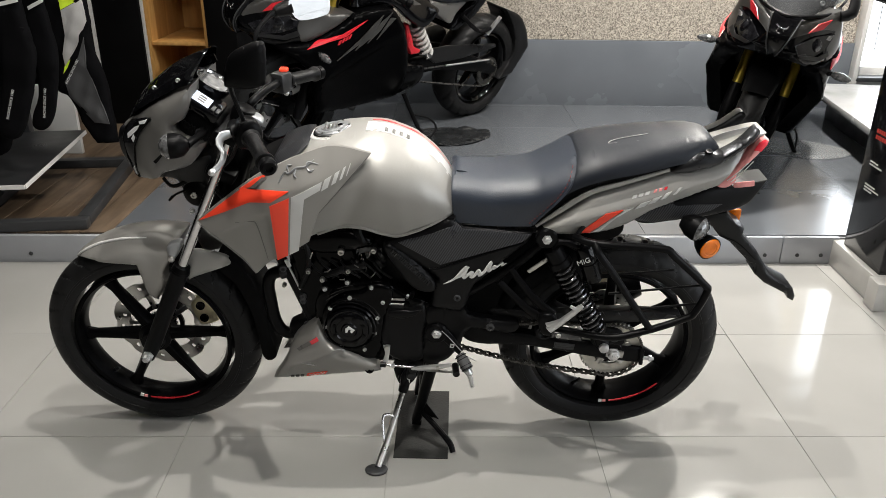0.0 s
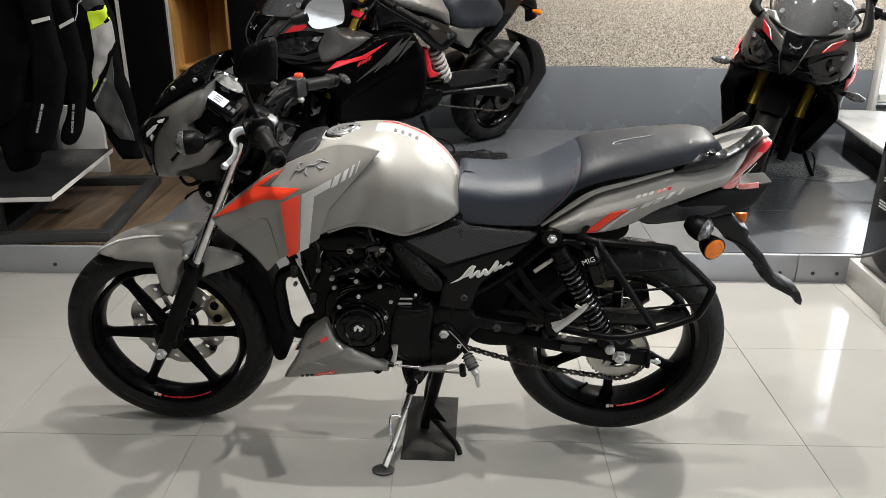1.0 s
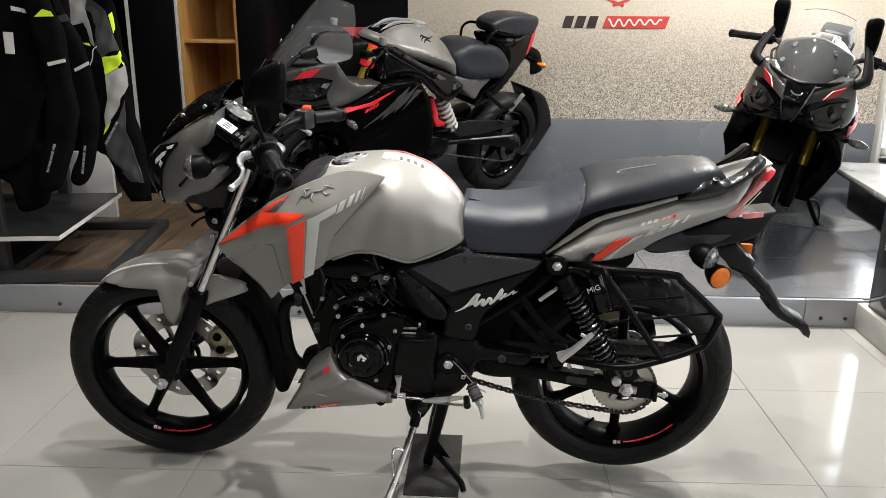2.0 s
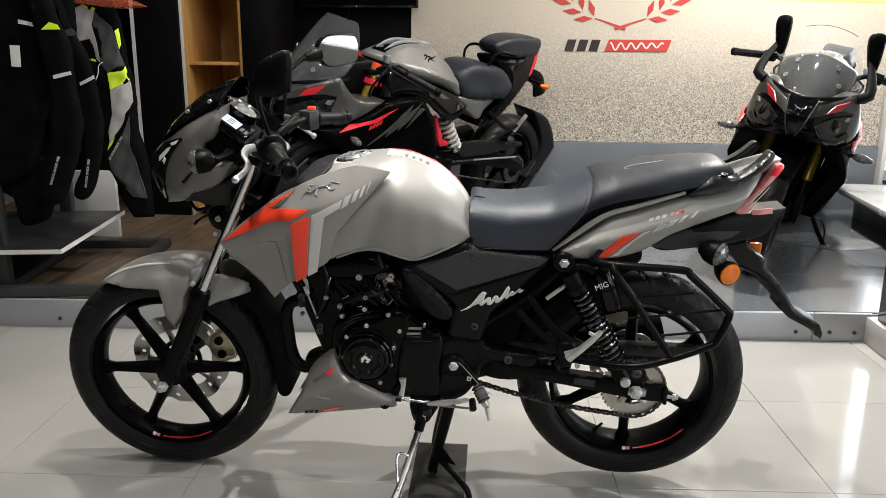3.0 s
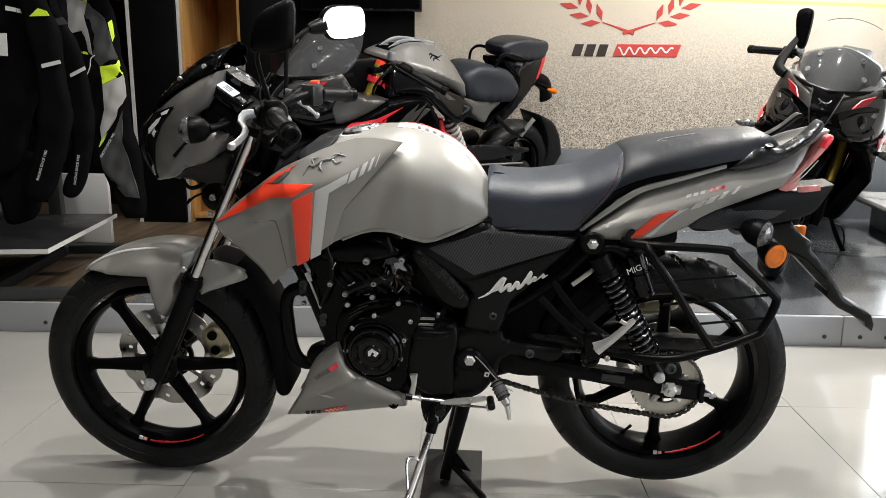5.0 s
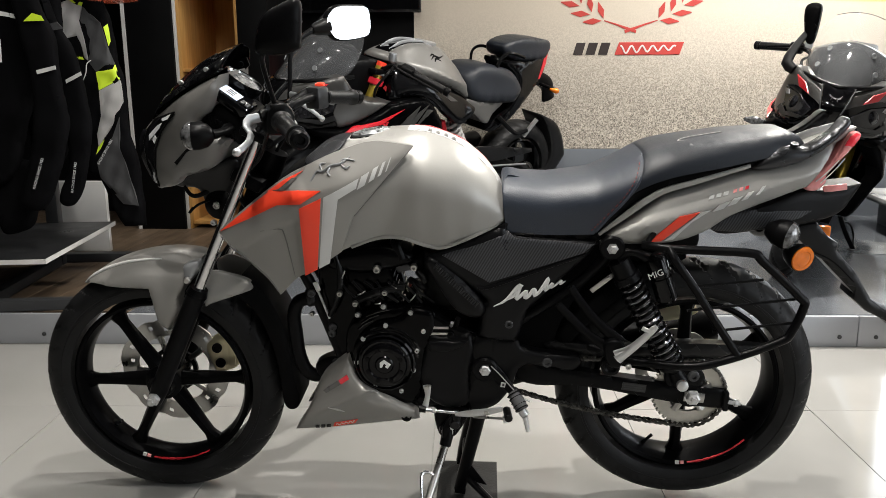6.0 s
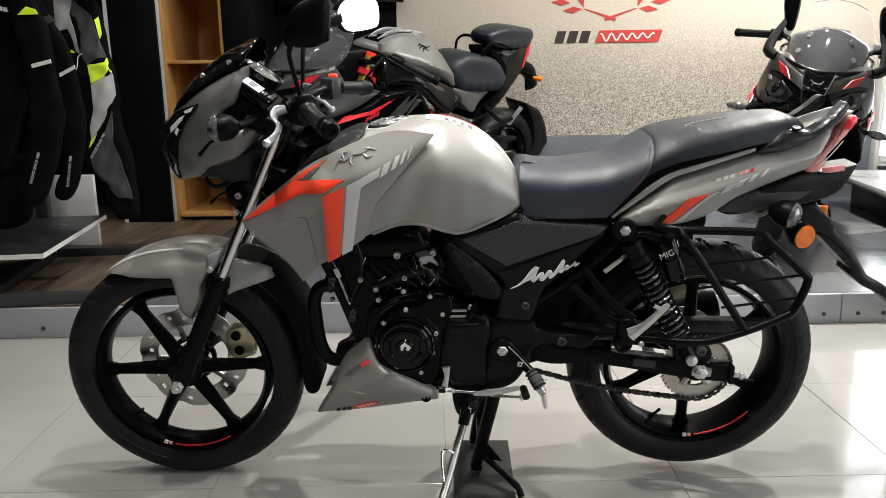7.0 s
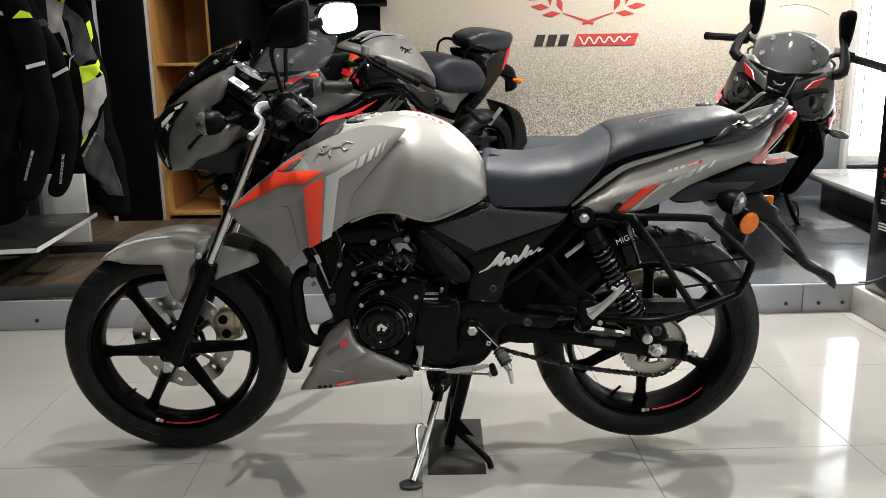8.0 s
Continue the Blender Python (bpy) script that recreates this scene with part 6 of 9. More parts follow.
# number plate holder
pl = Shell([(1.470, 0.738, 0.030), (1.519, 0.738, 0.036), (1.554, 0.746, 0.038), (1.585, 0.711, 0.038), (1.609, 0.697, 0.036), (1.608, 0.679, 0.036), (1.638, 0.647, 0.034), (1.655, 0.631, 0.034), (1.703, 0.560, 0.034), (1.729, 0.540, 0.036), (1.774, 0.516, 0.038), (1.788, 0.489, 0.030), (1.789, 0.468, 0.024), (1.767, 0.484, 0.034), (1.762, 0.497, 0.036), (1.692, 0.533, 0.036), (1.661, 0.561, 0.036), (1.663, 0.574, 0.034), (1.577, 0.658, 0.036), (1.548, 0.673, 0.036), (1.525, 0.700, 0.036)], 0.006, 0.010, sharp=True)
part("plate_holder", pl.mesh(0.012), M_PLATE, bike, "black plastic number plate holder and rear mudguard", 30)
part("holder_groove", tube([(1.545, -0.044, 0.680), (1.600, -0.042, 0.655), (1.655, -0.040, 0.605)], 0.0016, 6), M_MATTE, bike)
part("side_reflector", box(1.590, 1.622, 0.034, 0.046, 0.684, 0.716, 0.004), M_AMBER, bike, "amber side reflector")
bolt(bike, 1.779, -0.030, 0.488, 0.004, 0.003, M_ALU)
# rear indicators
for s in (-1, 1):
    c = Vector((1.490, 0.135 * s, 0.692))
    ax = Vector((0.34, 0.93 * s, -0.10))
    part("indicator", lathe([(-0.048, 0.0), (-0.046, 0.012), (-0.028, 0.023), (-0.008, 0.0295), (0.006, 0.031), (0.007, 0.0295), (0.004, 0.029), (0.004, 0.0)], c, ax, 28), M_BLACK, bike, "black rear indicator with an amber lens")
    part("indicator_lens", lathe([(0.0045, 0.0290), (0.0085, 0.0270), (0.0105, 0.018), (0.0095, 0.017), (0.0115, 0.009), (0.0120, 0.0)], c, ax, 28), M_AMBER, bike, "amber indicator lens")
    part("indicator_stalk", tube([c - ax * 0.04, Vector((1.462, 0.085 * s, 0.715)), Vector((1.475, 0.03 * s, 0.728))], [0.011, 0.010, 0.014], 12), M_BLACK, bike)
    b = Vector((1.450, 0.118 * s, 0.742))
    bx = Vector((0.74, 0.62 * s, -0.16))
    part("lamp_housing", lathe([(-0.036, 0), (-0.032, 0.016), (-0.012, 0.029), (0.010, 0.033), (0.018, 0.032), (0.018, 0)], b, bx, 24), M_BLACK, bike)
    part("side_lamp", lathe([(0.018, 0.0315), (0.026, 0.028), (0.034, 0.016), (0.036, 0)], b, bx, 24), M_CLEAR, bike, "clear rear side lamp")
part("rear_inner_guard", fender_bm(AXR, 0.345, radians(168), radians(94), 0.078, 0.05), M_MATTE, bike, "dull black inner mudguard", 60)
part("inner_cover", Shell([(0.860, 0.700, 0.060), (1.120, 0.700, 0.060), (1.040, 0.600, 0.060), (0.985, 0.500, 0.060), (0.955, 0.420, 0.060), (0.860, 0.430, 0.060)], 0.004, 0.02).mesh(0.03), M_MATTE, bike)
part("rear_inner_guard", Shell([(1.10, 0.700, 0.07), (1.24, 0.735, 0.075), (1.28, 0.735, 0.07), (1.285, 0.70, 0.07), (1.25, 0.675, 0.07), (1.15, 0.66, 0.07)], 0.004, 0.02).mesh(0.02), M_BLACK, bike)

# --- side covers ---
side = Shell([(0.668, 0.678, 0.108, 1), (0.740, 0.712, 0.112), (0.856, 0.762, 0.108, 1), (0.872, 0.735, 0.110), (1.052, 0.722, 0.116, 1), (1.036, 0.690, 0.116), (0.972, 0.625, 0.112), (0.905, 0.555, 0.108, 1), (0.880, 0.470, 0.104, 1), (0.790, 0.480, 0.104, 1), (0.800, 0.560, 0.108), (0.800, 0.585, 0.110)], 0.014, 0.02)
for s in (-1, 1):
    part("side_cover", side.mesh(0.013, 0.05, s), M_SIDE, bike, "black side cover with a carbon-look inset", 45)
part("side_carbon", decal(side, [(0.710, 0.687), (0.855, 0.744), (0.872, 0.728), (1.046, 0.716), (1.022, 0.697), (0.816, 0.624)], 0.003), M_CARBON, bike, "carbon-look inset")
part("side_ridge", tube([(x, -float(side.width(np.array([[x, z]]))[0]) - 0.001, z) for x, z in ((0.790, 0.612), (0.815, 0.612), (0.920, 0.652), (1.030, 0.694))], 0.004, 8), M_TUBE, bike)
scoop = Shell([(0.672, 0.668, 0.118), (0.700, 0.676, 0.120), (0.780, 0.600, 0.120), (0.806, 0.560, 0.120), (0.790, 0.535, 0.116), (0.742, 0.550, 0.112), (0.700, 0.610, 0.112)], 0.012, 0.02)
for s in (-1, 1):
    part("side_scoop", scoop.mesh(0.013, 0.03, s), M_SIDE, bike, "black air scoop with a ribbed edge")
for k in range(22):
    t = k / 21
    x, z = 0.695 + 0.092 * t, 0.664 - 0.092 * t
    w = float(scoop.width(np.array([[x, z]]))[0])
    part("scoop_rib", rod((x - 0.004, -w - 0.002, z - 0.005), (x + 0.004, -w - 0.002, z + 0.005), 0.0022, seg=6), M_SHELFTOP, bike)
# brand script on the side cover stands as a pale squiggle with a tapering tail
squig = [(0.826, 0.566), (0.852, 0.580), (0.876, 0.610), (0.886, 0.618), (0.880, 0.596), (0.878, 0.585), (0.890, 0.596), (0.900, 0.604), (0.897, 0.588), (0.906, 0.594), (0.916, 0.609), (0.920, 0.602), (0.917, 0.594), (0.928, 0.602), (0.938, 0.618), (0.948, 0.636), (0.944, 0.618), (0.942, 0.606), (0.953, 0.618), (0.958, 0.622), (0.956, 0.612), (0.966, 0.616), (0.978, 0.628), (0.976, 0.618), (0.988, 0.626)]
SW = side.width(np.array(squig))
part("script_mark", tube([(p[0], -w - 0.0022, p[1]) for p, w in zip(squig, SW)], [0.0012, 0.0030] + [0.0042] * (len(squig) - 4) + [0.0030, 0.0012], 8, 4, flat=0.6), M_PRINT, bike, "pale script-like squiggle")
part("script_bar", decal(side, [(0.838, 0.572), (0.872, 0.588), (0.893, 0.618), (0.884, 0.622), (0.862, 0.592)], 0.003, 1, 0.008), M_PRINT, bike)
bolt(bike, 0.862, -0.117, 0.520, 0.010, 0.006, M_FRAME)

# --- engine ---
case = Shell([(0.500, 0.520, 0.085), (0.560, 0.545, 0.090), (0.660, 0.555, 0.092), (0.720, 0.520, 0.090), (0.790, 0.490, 0.090), (0.830, 0.470, 0.085), (0.845, 0.400, 0.085), (0.830, 0.310, 0.080), (0.740, 0.285, 0.075), (0.640, 0.285, 0.080), (0.540, 0.320, 0.080), (0.485, 0.390, 0.080), (0.475, 0.460, 0.080)], 0.012, 0.014)
part("crankcase", case.mesh(0.015), M_ENGINE, bike, "black enamelled engine crankcase", 45)
clutch = Shell([(0.495, 0.420, 0.100), (0.505, 0.470, 0.100), (0.550, 0.515, 0.100), (0.600, 0.530, 0.100), (0.640, 0.552, 0.100), (0.682, 0.545, 0.100), (0.690, 0.505, 0.100), (0.668, 0.445, 0.100), (0.660, 0.390, 0.100), (0.652, 0.320, 0.100), (0.610, 0.305, 0.100), (0.540, 0.330, 0.100), (0.505, 0.370, 0.100)], 0.012, 0.010)
part("magneto_housing", clutch.mesh(0.012, 0.05), M_ENGINE, bike, "black cast generator housing", 40)
MC = Vector((0.572, -0.113, 0.417))
part("magneto_cover", lathe([(0, 0.062), (0.008, 0.062), (0.011, 0.058), (0.011, 0.054), (0.017, 0.051), (0.020, 0.045), (0.020, 0.038), (0.016, 0.035), (0.016, 0.022), (0.019, 0.019), (0.019, 0)], MC, (0, -1, 0), 48), M_GLOSSBLACK, bike, "gloss black round generator cover", 30)
part("magneto_rim", lathe([(0, 0.071), (0.006, 0.072), (0.009, 0.068), (0.004, 0.065), (0, 0.071)], MC + Vector((0, 0.002, 0)), (0, -1, 0), 48), M_GLOSSBLACK, bike)
for k in range(8):
    a = radians(22.5 + 45 * k)
    part("cover_dimple", lathe([(0, 0.0055), (0.003, 0.005), (0.003, 0)], MC + Vector((0.0415 * math.cos(a), -0.0195, 0.0415 * math.sin(a))), (0, -1, 0), 10), M_ENGINE, bike)
part("maker_mark", decal(Shell([(0.5, 0.3, 0.1325), (0.7, 0.3, 0.1325), (0.7, 0.5, 0.1325), (0.5, 0.5, 0.1325)], 0, 0.02, sharp=True), [(0.562, 0.424), (0.572, 0.432), (0.588, 0.420), (0.580, 0.410), (0.574, 0.414), (0.578, 0.418), (0.572, 0.423), (0.567, 0.412), (0.562, 0.412)], 0.001), M_PRINT, bike, "small white maker mark")
for x, z in ((0.635, 0.543), (0.664, 0.497), (0.648, 0.447), (0.639, 0.397), (0.609, 0.342), (0.504, 0.415), (0.522, 0.476), (0.576, 0.510), (0.572, 0.557), (0.511, 0.536), (0.547, 0.355)):
    part("case_boss", lathe([(-0.02, 0.0095), (0, 0.0090), (0.001, 0.007)], (x, -0.110, z), (0, -1, 0), 14), M_EDGE, bike)
    bolt(bike, x, -0.111, z, 0.0058, 0.006, M_ALU)
for r, a0, a1, y in ((0.079, 10, 128, -0.113), (0.089, 20, 112, -0.110), (0.099, 32, 96, -0.106)):
    part("cast_rib", tube([(MC.x + r * math.cos(radians(a)), y, MC.z + r * math.sin(radians(a))) for a in np.linspace(a0, a1, 14)], 0.0034, 8, 1), M_EDGE, bike)
for x0, z0, x1, z1 in ((0.512, 0.498, 0.545, 0.520), (0.518, 0.512, 0.560, 0.535), (0.530, 0.530, 0.585, 0.548)):
    part("cast_rib", tube([(x0, -0.106, z0), ((x0 + x1) / 2, -0.110, (z0 + z1) / 2 + 0.004), (x1, -0.106, z1)], 0.0028, 8), M_EDGE, bike)
part("water_hose", tube([(0.500, -0.088, 0.560), (0.560, -0.098, 0.588), (0.620, -0.092, 0.600)], 0.009, 10), M_GRIP, bike)
part("hose_band", lathe([(-0.006, 0.0105), (0.006, 0.0105), (0.006, 0.0085), (-0.006, 0.0085), (-0.006, 0.0105)], (0.560, -0.098, 0.588), (1, -0.05, 0.42), 16), M_PLATE, bike)
gear = Shell([(0.672, 0.484, 0.094), (0.724, 0.482, 0.096), (0.776, 0.494, 0.096, 1), (0.782, 0.440, 0.098), (0.772, 0.381, 0.098), (0.772, 0.307, 0.094), (0.722, 0.292, 0.092), (0.684, 0.308, 0.094), (0.664, 0.336, 0.096), (0.652, 0.380, 0.096), (0.662, 0.431, 0.096)], 0.014, 0.012)
part("sprocket_cover", gear.mesh(0.012, 0.04), M_COVER, bike, "satin black drive sprocket cover", 40)
part("cover_fold", Shell([(0.676, 0.470, 0.110), (0.770, 0.474, 0.110), (0.752, 0.458, 0.112), (0.720, 0.447, 0.113), (0.676, 0.446, 0.111)], 0.004, 0.010, sharp=True).mesh(0.012, 0.012), M_COVER, bike)
for z in (0.503, 0.488):
    part("coolant_pipe", rod((0.676, -0.105, z), (0.722, -0.105, z), 0.0032, seg=10), M_STEEL, bike)
part("pipe_clip", rod((0.728, -0.098, 0.505), (0.731, -0.108, 0.518), 0.004, seg=8), M_ALU, bike)
part("pipe_end", lathe([(0, 0.008), (0.006, 0.008), (0.008, 0.005), (0.008, 0)], (0.727, -0.104, 0.486), (0, -1, 0), 12), M_BLACK, bike)
part("sensor", rod((0.738, -0.095, 0.502), (0.745, -0.110, 0.530), 0.006), M_BLACK, bike)
# finned cylinder, leaning forward
cyl_axis = Vector((-0.30, 0, 0.954))
fins = []
for k in range(9):
    c = Vector((0.556, 0, 0.535)) + cyl_axis * (0.014 * k)
    fin = moved(box(-0.062, 0.062, -0.070 + 0.002 * (k % 2), 0.070, -0.0022, 0.0022, 0.001, 1), Matrix.Translation(c) @ Matrix.Rotation(math.atan2(cyl_axis.x, cyl_axis.z), 4, "Y"))
    fins.append(fin)
for k, f in enumerate(fins):
    part("cooling_fin", f, M_EDGE, bike)
part("cylinder_side", moved(box(-0.046, 0.058, -0.079, 0.079, -0.004, 0.118, 0.008), Matrix.Translation((0.556, 0, 0.535)) @ Matrix.Rotation(math.atan2(cyl_axis.x, cyl_axis.z), 4, "Y")), M_ENGINE, bike)
part("engine_front", Shell([(0.415, 0.640, 0.055), (0.470, 0.665, 0.060), (0.515, 0.560, 0.066), (0.505, 0.420, 0.066), (0.462, 0.400, 0.060), (0.428, 0.450, 0.056), (0.418, 0.540, 0.055)], 0.010, 0.015).mesh(0.02), M_ENGINE, bike)
part("cylinder_core", tube([Vector((0.565, 0, 0.52)), Vector((0.525, 0, 0.66))], 0.062, 20, 1), M_ENGINE, bike)
head = Shell([(0.440, 0.640, 0.07), (0.470, 0.690, 0.075), (0.560, 0.705, 0.078), (0.620, 0.690, 0.078), (0.645, 0.660, 0.075), (0.600, 0.640, 0.078), (0.520, 0.628, 0.078)], 0.020, 0.03)
part("cylinder_head", head.mesh(0.014), M_ENGINE, bike, "black cylinder head cover")
for x, z, r in ((0.559, 0.645, 0.0095), (0.644, 0.651, 0.0085), (0.505, 0.560, 0.007), (0.575, 0.588, 0.007), (0.470, 0.585, 0.007)):
    bolt(bike, x, -0.098, z, r, 0.012, M_STEEL)
part("engine_mount", tube([(0.612, -0.09, 0.664), (0.60, -0.085, 0.70), (0.61, -0.07, 0.72)], 0.014, 8, flat=0.5), M_TUBE, bike)
part("mount_plate", Shell([(0.596, 0.650, 0.084), (0.605, 0.630, 0.084), (0.640, 0.640, 0.084), (0.650, 0.655, 0.084), (0.630, 0.650, 0.084), (0.615, 0.662, 0.084)], 0.004, 0.01, sharp=True).mesh(0.012, 0.02), M_FRAME, bike)
for x0, z0, x1, z1 in ((0.63, 0.61, 0.665, 0.59), (0.59, 0.60, 0.60, 0.57), (0.65, 0.63, 0.66, 0.60)):
    part("hose", tube([(x0, -0.07, z0), ((x0 + x1) / 2 + 0.01, -0.085, (z0 + z1) / 2), (x1, -0.07, z1)], 0.008, 8), M_GRIP, bike)
# short steel strokes added to read as glints on the black engine
for x, z, a in ((0.520, 0.585, 0.5), (0.600, 0.600, -0.4), (0.640, 0.575, 0.9), (0.480, 0.630, 1.2), (0.560, 0.560, 0.2)):
    part("clip_and_glint", tube([(x - 0.010 * math.cos(a), -0.098, z - 0.010 * math.sin(a)), (x, -0.102, z), (x + 0.010 * math.cos(a), -0.098, z + 0.010 * math.sin(a))], 0.0016, 6), M_STEEL, bike)
part("carburettor", tube([(0.60, 0, 0.645), (0.68, 0, 0.640), (0.75, 0, 0.63)], [0.030, 0.038, 0.034], 16), M_BLACK, bike)
part("air_box", box(0.66, 0.84, -0.075, 0.075, 0.53, 0.70, 0.02), M_BLACK, bike)
for k in range(7):
    a = 0.47 + 0.028 * k
    part("wire", tube([(a, -0.088, 0.61), (a + 0.02, -0.094, 0.585 + 0.006 * (k % 3)), (a + 0.05, -0.09, 0.56)], 0.0032, 6), M_GRIP, bike)
part("wire_loom", tube([(0.45, -0.08, 0.70), (0.47, -0.09, 0.64), (0.465, -0.09, 0.58), (0.44, -0.08, 0.52)], 0.007, 8), M_GRIP, bike)
# frame tubes
for s in (-1, 1):
    part("down_tube", tube([(0.30, 0.03 * s, 0.74), (0.385, 0.05 * s, 0.60), (0.440, 0.055 * s, 0.46), (0.475, 0.06 * s, 0.36)], 0.014, 12), M_TUBE, bike, "black frame down tube")
    part("top_tube", tube([(0.31, 0.03 * s, 0.80), (0.55, 0.06 * s, 0.76), (0.80, 0.09 * s, 0.72), (1.05, 0.095 * s, 0.72), (1.40, 0.07 * s, 0.80)], 0.014, 12), M_TUBE, bike)
    part("rear_down_tube", tube([(0.80, 0.09 * s, 0.72), (0.83, 0.095 * s, 0.55), (0.82, 0.09 * s, 0.40), (0.79, 0.085 * s, 0.30)], 0.018, 12), M_TUBE, bike)
    part("sub_frame", tube([(0.86, 0.09 * s, 0.50), (1.00, 0.095 * s, 0.60), (1.10, 0.10 * s, 0.70)], 0.012, 12), M_TUBE, bike)
part("down_tube_tag", moved(box(-0.006, 0.006, -0.003, 0, -0.012, 0.012, 0.001), Matrix.Translation((0.410, -0.070, 0.590)) @ Matrix.Rotation(radians(-20), 4, "Y")), M_PRINT, bike)
part("clutch_rod", rod((0.413, -0.072, 0.578), (0.437, -0.074, 0.510), 0.003, seg=8), M_ALU, bike)
for x, z in ((0.395, 0.572), (0.442, 0.485), (0.440, 0.470)):
    bolt(bike, x, -0.066, z, 0.010, 0.008, M_FRAME)
bolt(bike, 0.393, -0.06, 0.518, 0.006, 0.012)
# exhaust
part("exhaust_pipe", tube([(0.470, -0.02, 0.580), (0.420, -0.04, 0.562), (0.384, -0.05, 0.553), (0.358, -0.05, 0.541), (0.3455, -0.05, 0.508), (0.347, -0.05, 0.462), (0.352, -0.05, 0.404), (0.366, -0.05, 0.364), (0.388, -0.048, 0.348), (0.412, -0.045, 0.352), (0.440, -0.03, 0.350), (0.55, 0.0, 0.265), (0.80, 0.08, 0.26), (1.0, 0.13, 0.30)], 0.0168, 18), M_TUBE, bike, "black curved exhaust header pipe")
part("pipe_collar", lathe([(0, 0.020), (0.004, 0.0225), (0.016, 0.0225), (0.020, 0.019), (0, 0.019), (0, 0.020)], (0.398, -0.048, 0.556), (-1, -0.3, -0.15), 24), M_PLATE, bike)
part("silencer", lathe([(0, 0.03), (0.04, 0.05), (0.36, 0.058), (0.40, 0.045), (0.40, 0.02)], (1.02, 0.155, 0.31), (0.95, 0.02, 0.25), 24), M_BLACK, bike, "black silencer on the far side")
part("exhaust_clamp", Shell([(0.395, 0.385, 0.06), (0.430, 0.405, 0.06), (0.465, 0.408, 0.06), (0.460, 0.375, 0.06), (0.425, 0.350, 0.06), (0.400, 0.355, 0.06)], 0.008, 0.015).mesh(0.012, 0.03), M_BLACK, bike)
bolt(bike, 0.448, -0.068, 0.392, 0.012, 0.006, M_FRAME)
part("clamp_tag", moved(box(-0.018, 0.018, -0.003, 0, -0.003, 0.003), Matrix.Translation((0.438, -0.072, 0.368)) @ Matrix.Rotation(radians(-38), 4, "Y")), M_PRINT, bike, smooth=0)
# belly pan
belly = Shell([(0.340, 0.218, 0.085, 1), (0.382, 0.290, 0.092), (0.418, 0.372, 0.092), (0.484, 0.430, 0.096, 1), (0.503, 0.374, 0.112), (0.545, 0.345, 0.118), (0.589, 0.324, 0.118), (0.641, 0.292, 0.108, 1), (0.650, 0.262, 0.098, 1), (0.550, 0.244, 0.090), (0.449, 0.228, 0.086)], 0.014, 0.03,
              extra=lambda x, z: 0.010 * math.exp(-(((z - 0.290) - (x - 0.418) * 0.55) / 0.014) ** 2) * min(1.0, max(0.0, (x - 0.39) / 0.04)) - 0.010 * math.exp(-((x - 0.552) / 0.034) ** 2 - ((z - 0.336) / 0.012) ** 2) + 0.004 * math.exp(-((z - 0.285 - 0.05 * (x - 0.5)) / 0.03) ** 2))
for s in (-1, 1):
    part("belly_pan", belly.mesh(0.008, 0.03, s), M_SHROUD, bike, "satin grey belly fairing with small badges", 40)
part("badge", decal(belly, [(0.419, 0.337), (0.479, 0.386), (0.485, 0.374), (0.426, 0.331)], 0.002, 1, 0.008), M_DARKPATCH, bike)
part("badge_red", decal(belly, [(0.459, 0.368), (0.480, 0.385), (0.485, 0.375), (0.465, 0.359)], 0.003, 1, 0.008), M_TAILRED, bike)
for k in range(3):
    a = 0.391 + 0.0142 * k
    part("dark_mark", decal(belly, [(a, 0.226 + 0.0015 * k), (a + 0.010, 0.227 + 0.0015 * k), (a + 0.012, 0.239 + 0.0015 * k), (a + 0.002, 0.238 + 0.0015 * k)], 0.002, 1, 0.008), M_GLOSSBLACK, bike)
part("red_mark", decal(belly, [(0.436, 0.233), (0.492, 0.247), (0.501, 0.262), (0.441, 0.247)], 0.002, 1, 0.008), M_RED, bike)
sq = [(0.445 + 0.046 * t, 0.2415 + 0.0135 * t + 0.0035 * math.sin(2 * math.pi * 4.2 * t)) for t in np.linspace(0, 1, 30)]
part("script_stroke", tube([(x, -float(belly.width(np.array([[x, z]]))[0]) - 0.003, z) for x, z in sq], 0.0011, 5, 1), M_PRINT, bike)
part("arrow_mark", decal(belly, [(0.431, 0.298), (0.452, 0.293), (0.471, 0.284), (0.450, 0.288)], 0.002, 1, 0.008), M_ALU, bike)
part("belly_ring", lathe([(0, 0.013), (0.006, 0.0125), (0.006, 0.009), (0.003, 0.008), (0.003, 0.004), (0.008, 0.003), (0.008, 0)], (0.620, -0.112, 0.275), (0, -1, 0), 20), M_BLACK, bike)
part("belly_inner", box(0.46, 0.66, -0.07, 0.07, 0.26, 0.33, 0.02), M_BLACK, bike)

# --- frame plate, swingarm, shock, pegs, stands ---
plate = Shell([(0.786, 0.480, 0.100), (0.880, 0.478, 0.100), (0.895, 0.455, 0.100), (0.960, 0.440, 0.098), (1.030, 0.430, 0.096), (1.010, 0.395, 0.096), (0.900, 0.410, 0.100), (0.870, 0.350, 0.100), (0.830, 0.300, 0.098), (0.770, 0.295, 0.098), (0.775, 0.390, 0.100)], 0.010, 0.015)
for s in (-1, 1):
    part("frame_plate", plate.mesh(0.014, 0.02, s), M_COVER, bike, "black frame side plate")
bolt(bike, 0.953, -0.106, 0.420, 0.012, 0.006, M_FRAME)
part("pivot_ring", lathe([(0, 0.032), (0.008, 0.031), (0.012, 0.026), (0.012, 0.016), (0.006, 0.015), (0.006, 0)], (0.808, -0.108, 0.402), (0, -1, 0), 28), M_TUBE, bike)
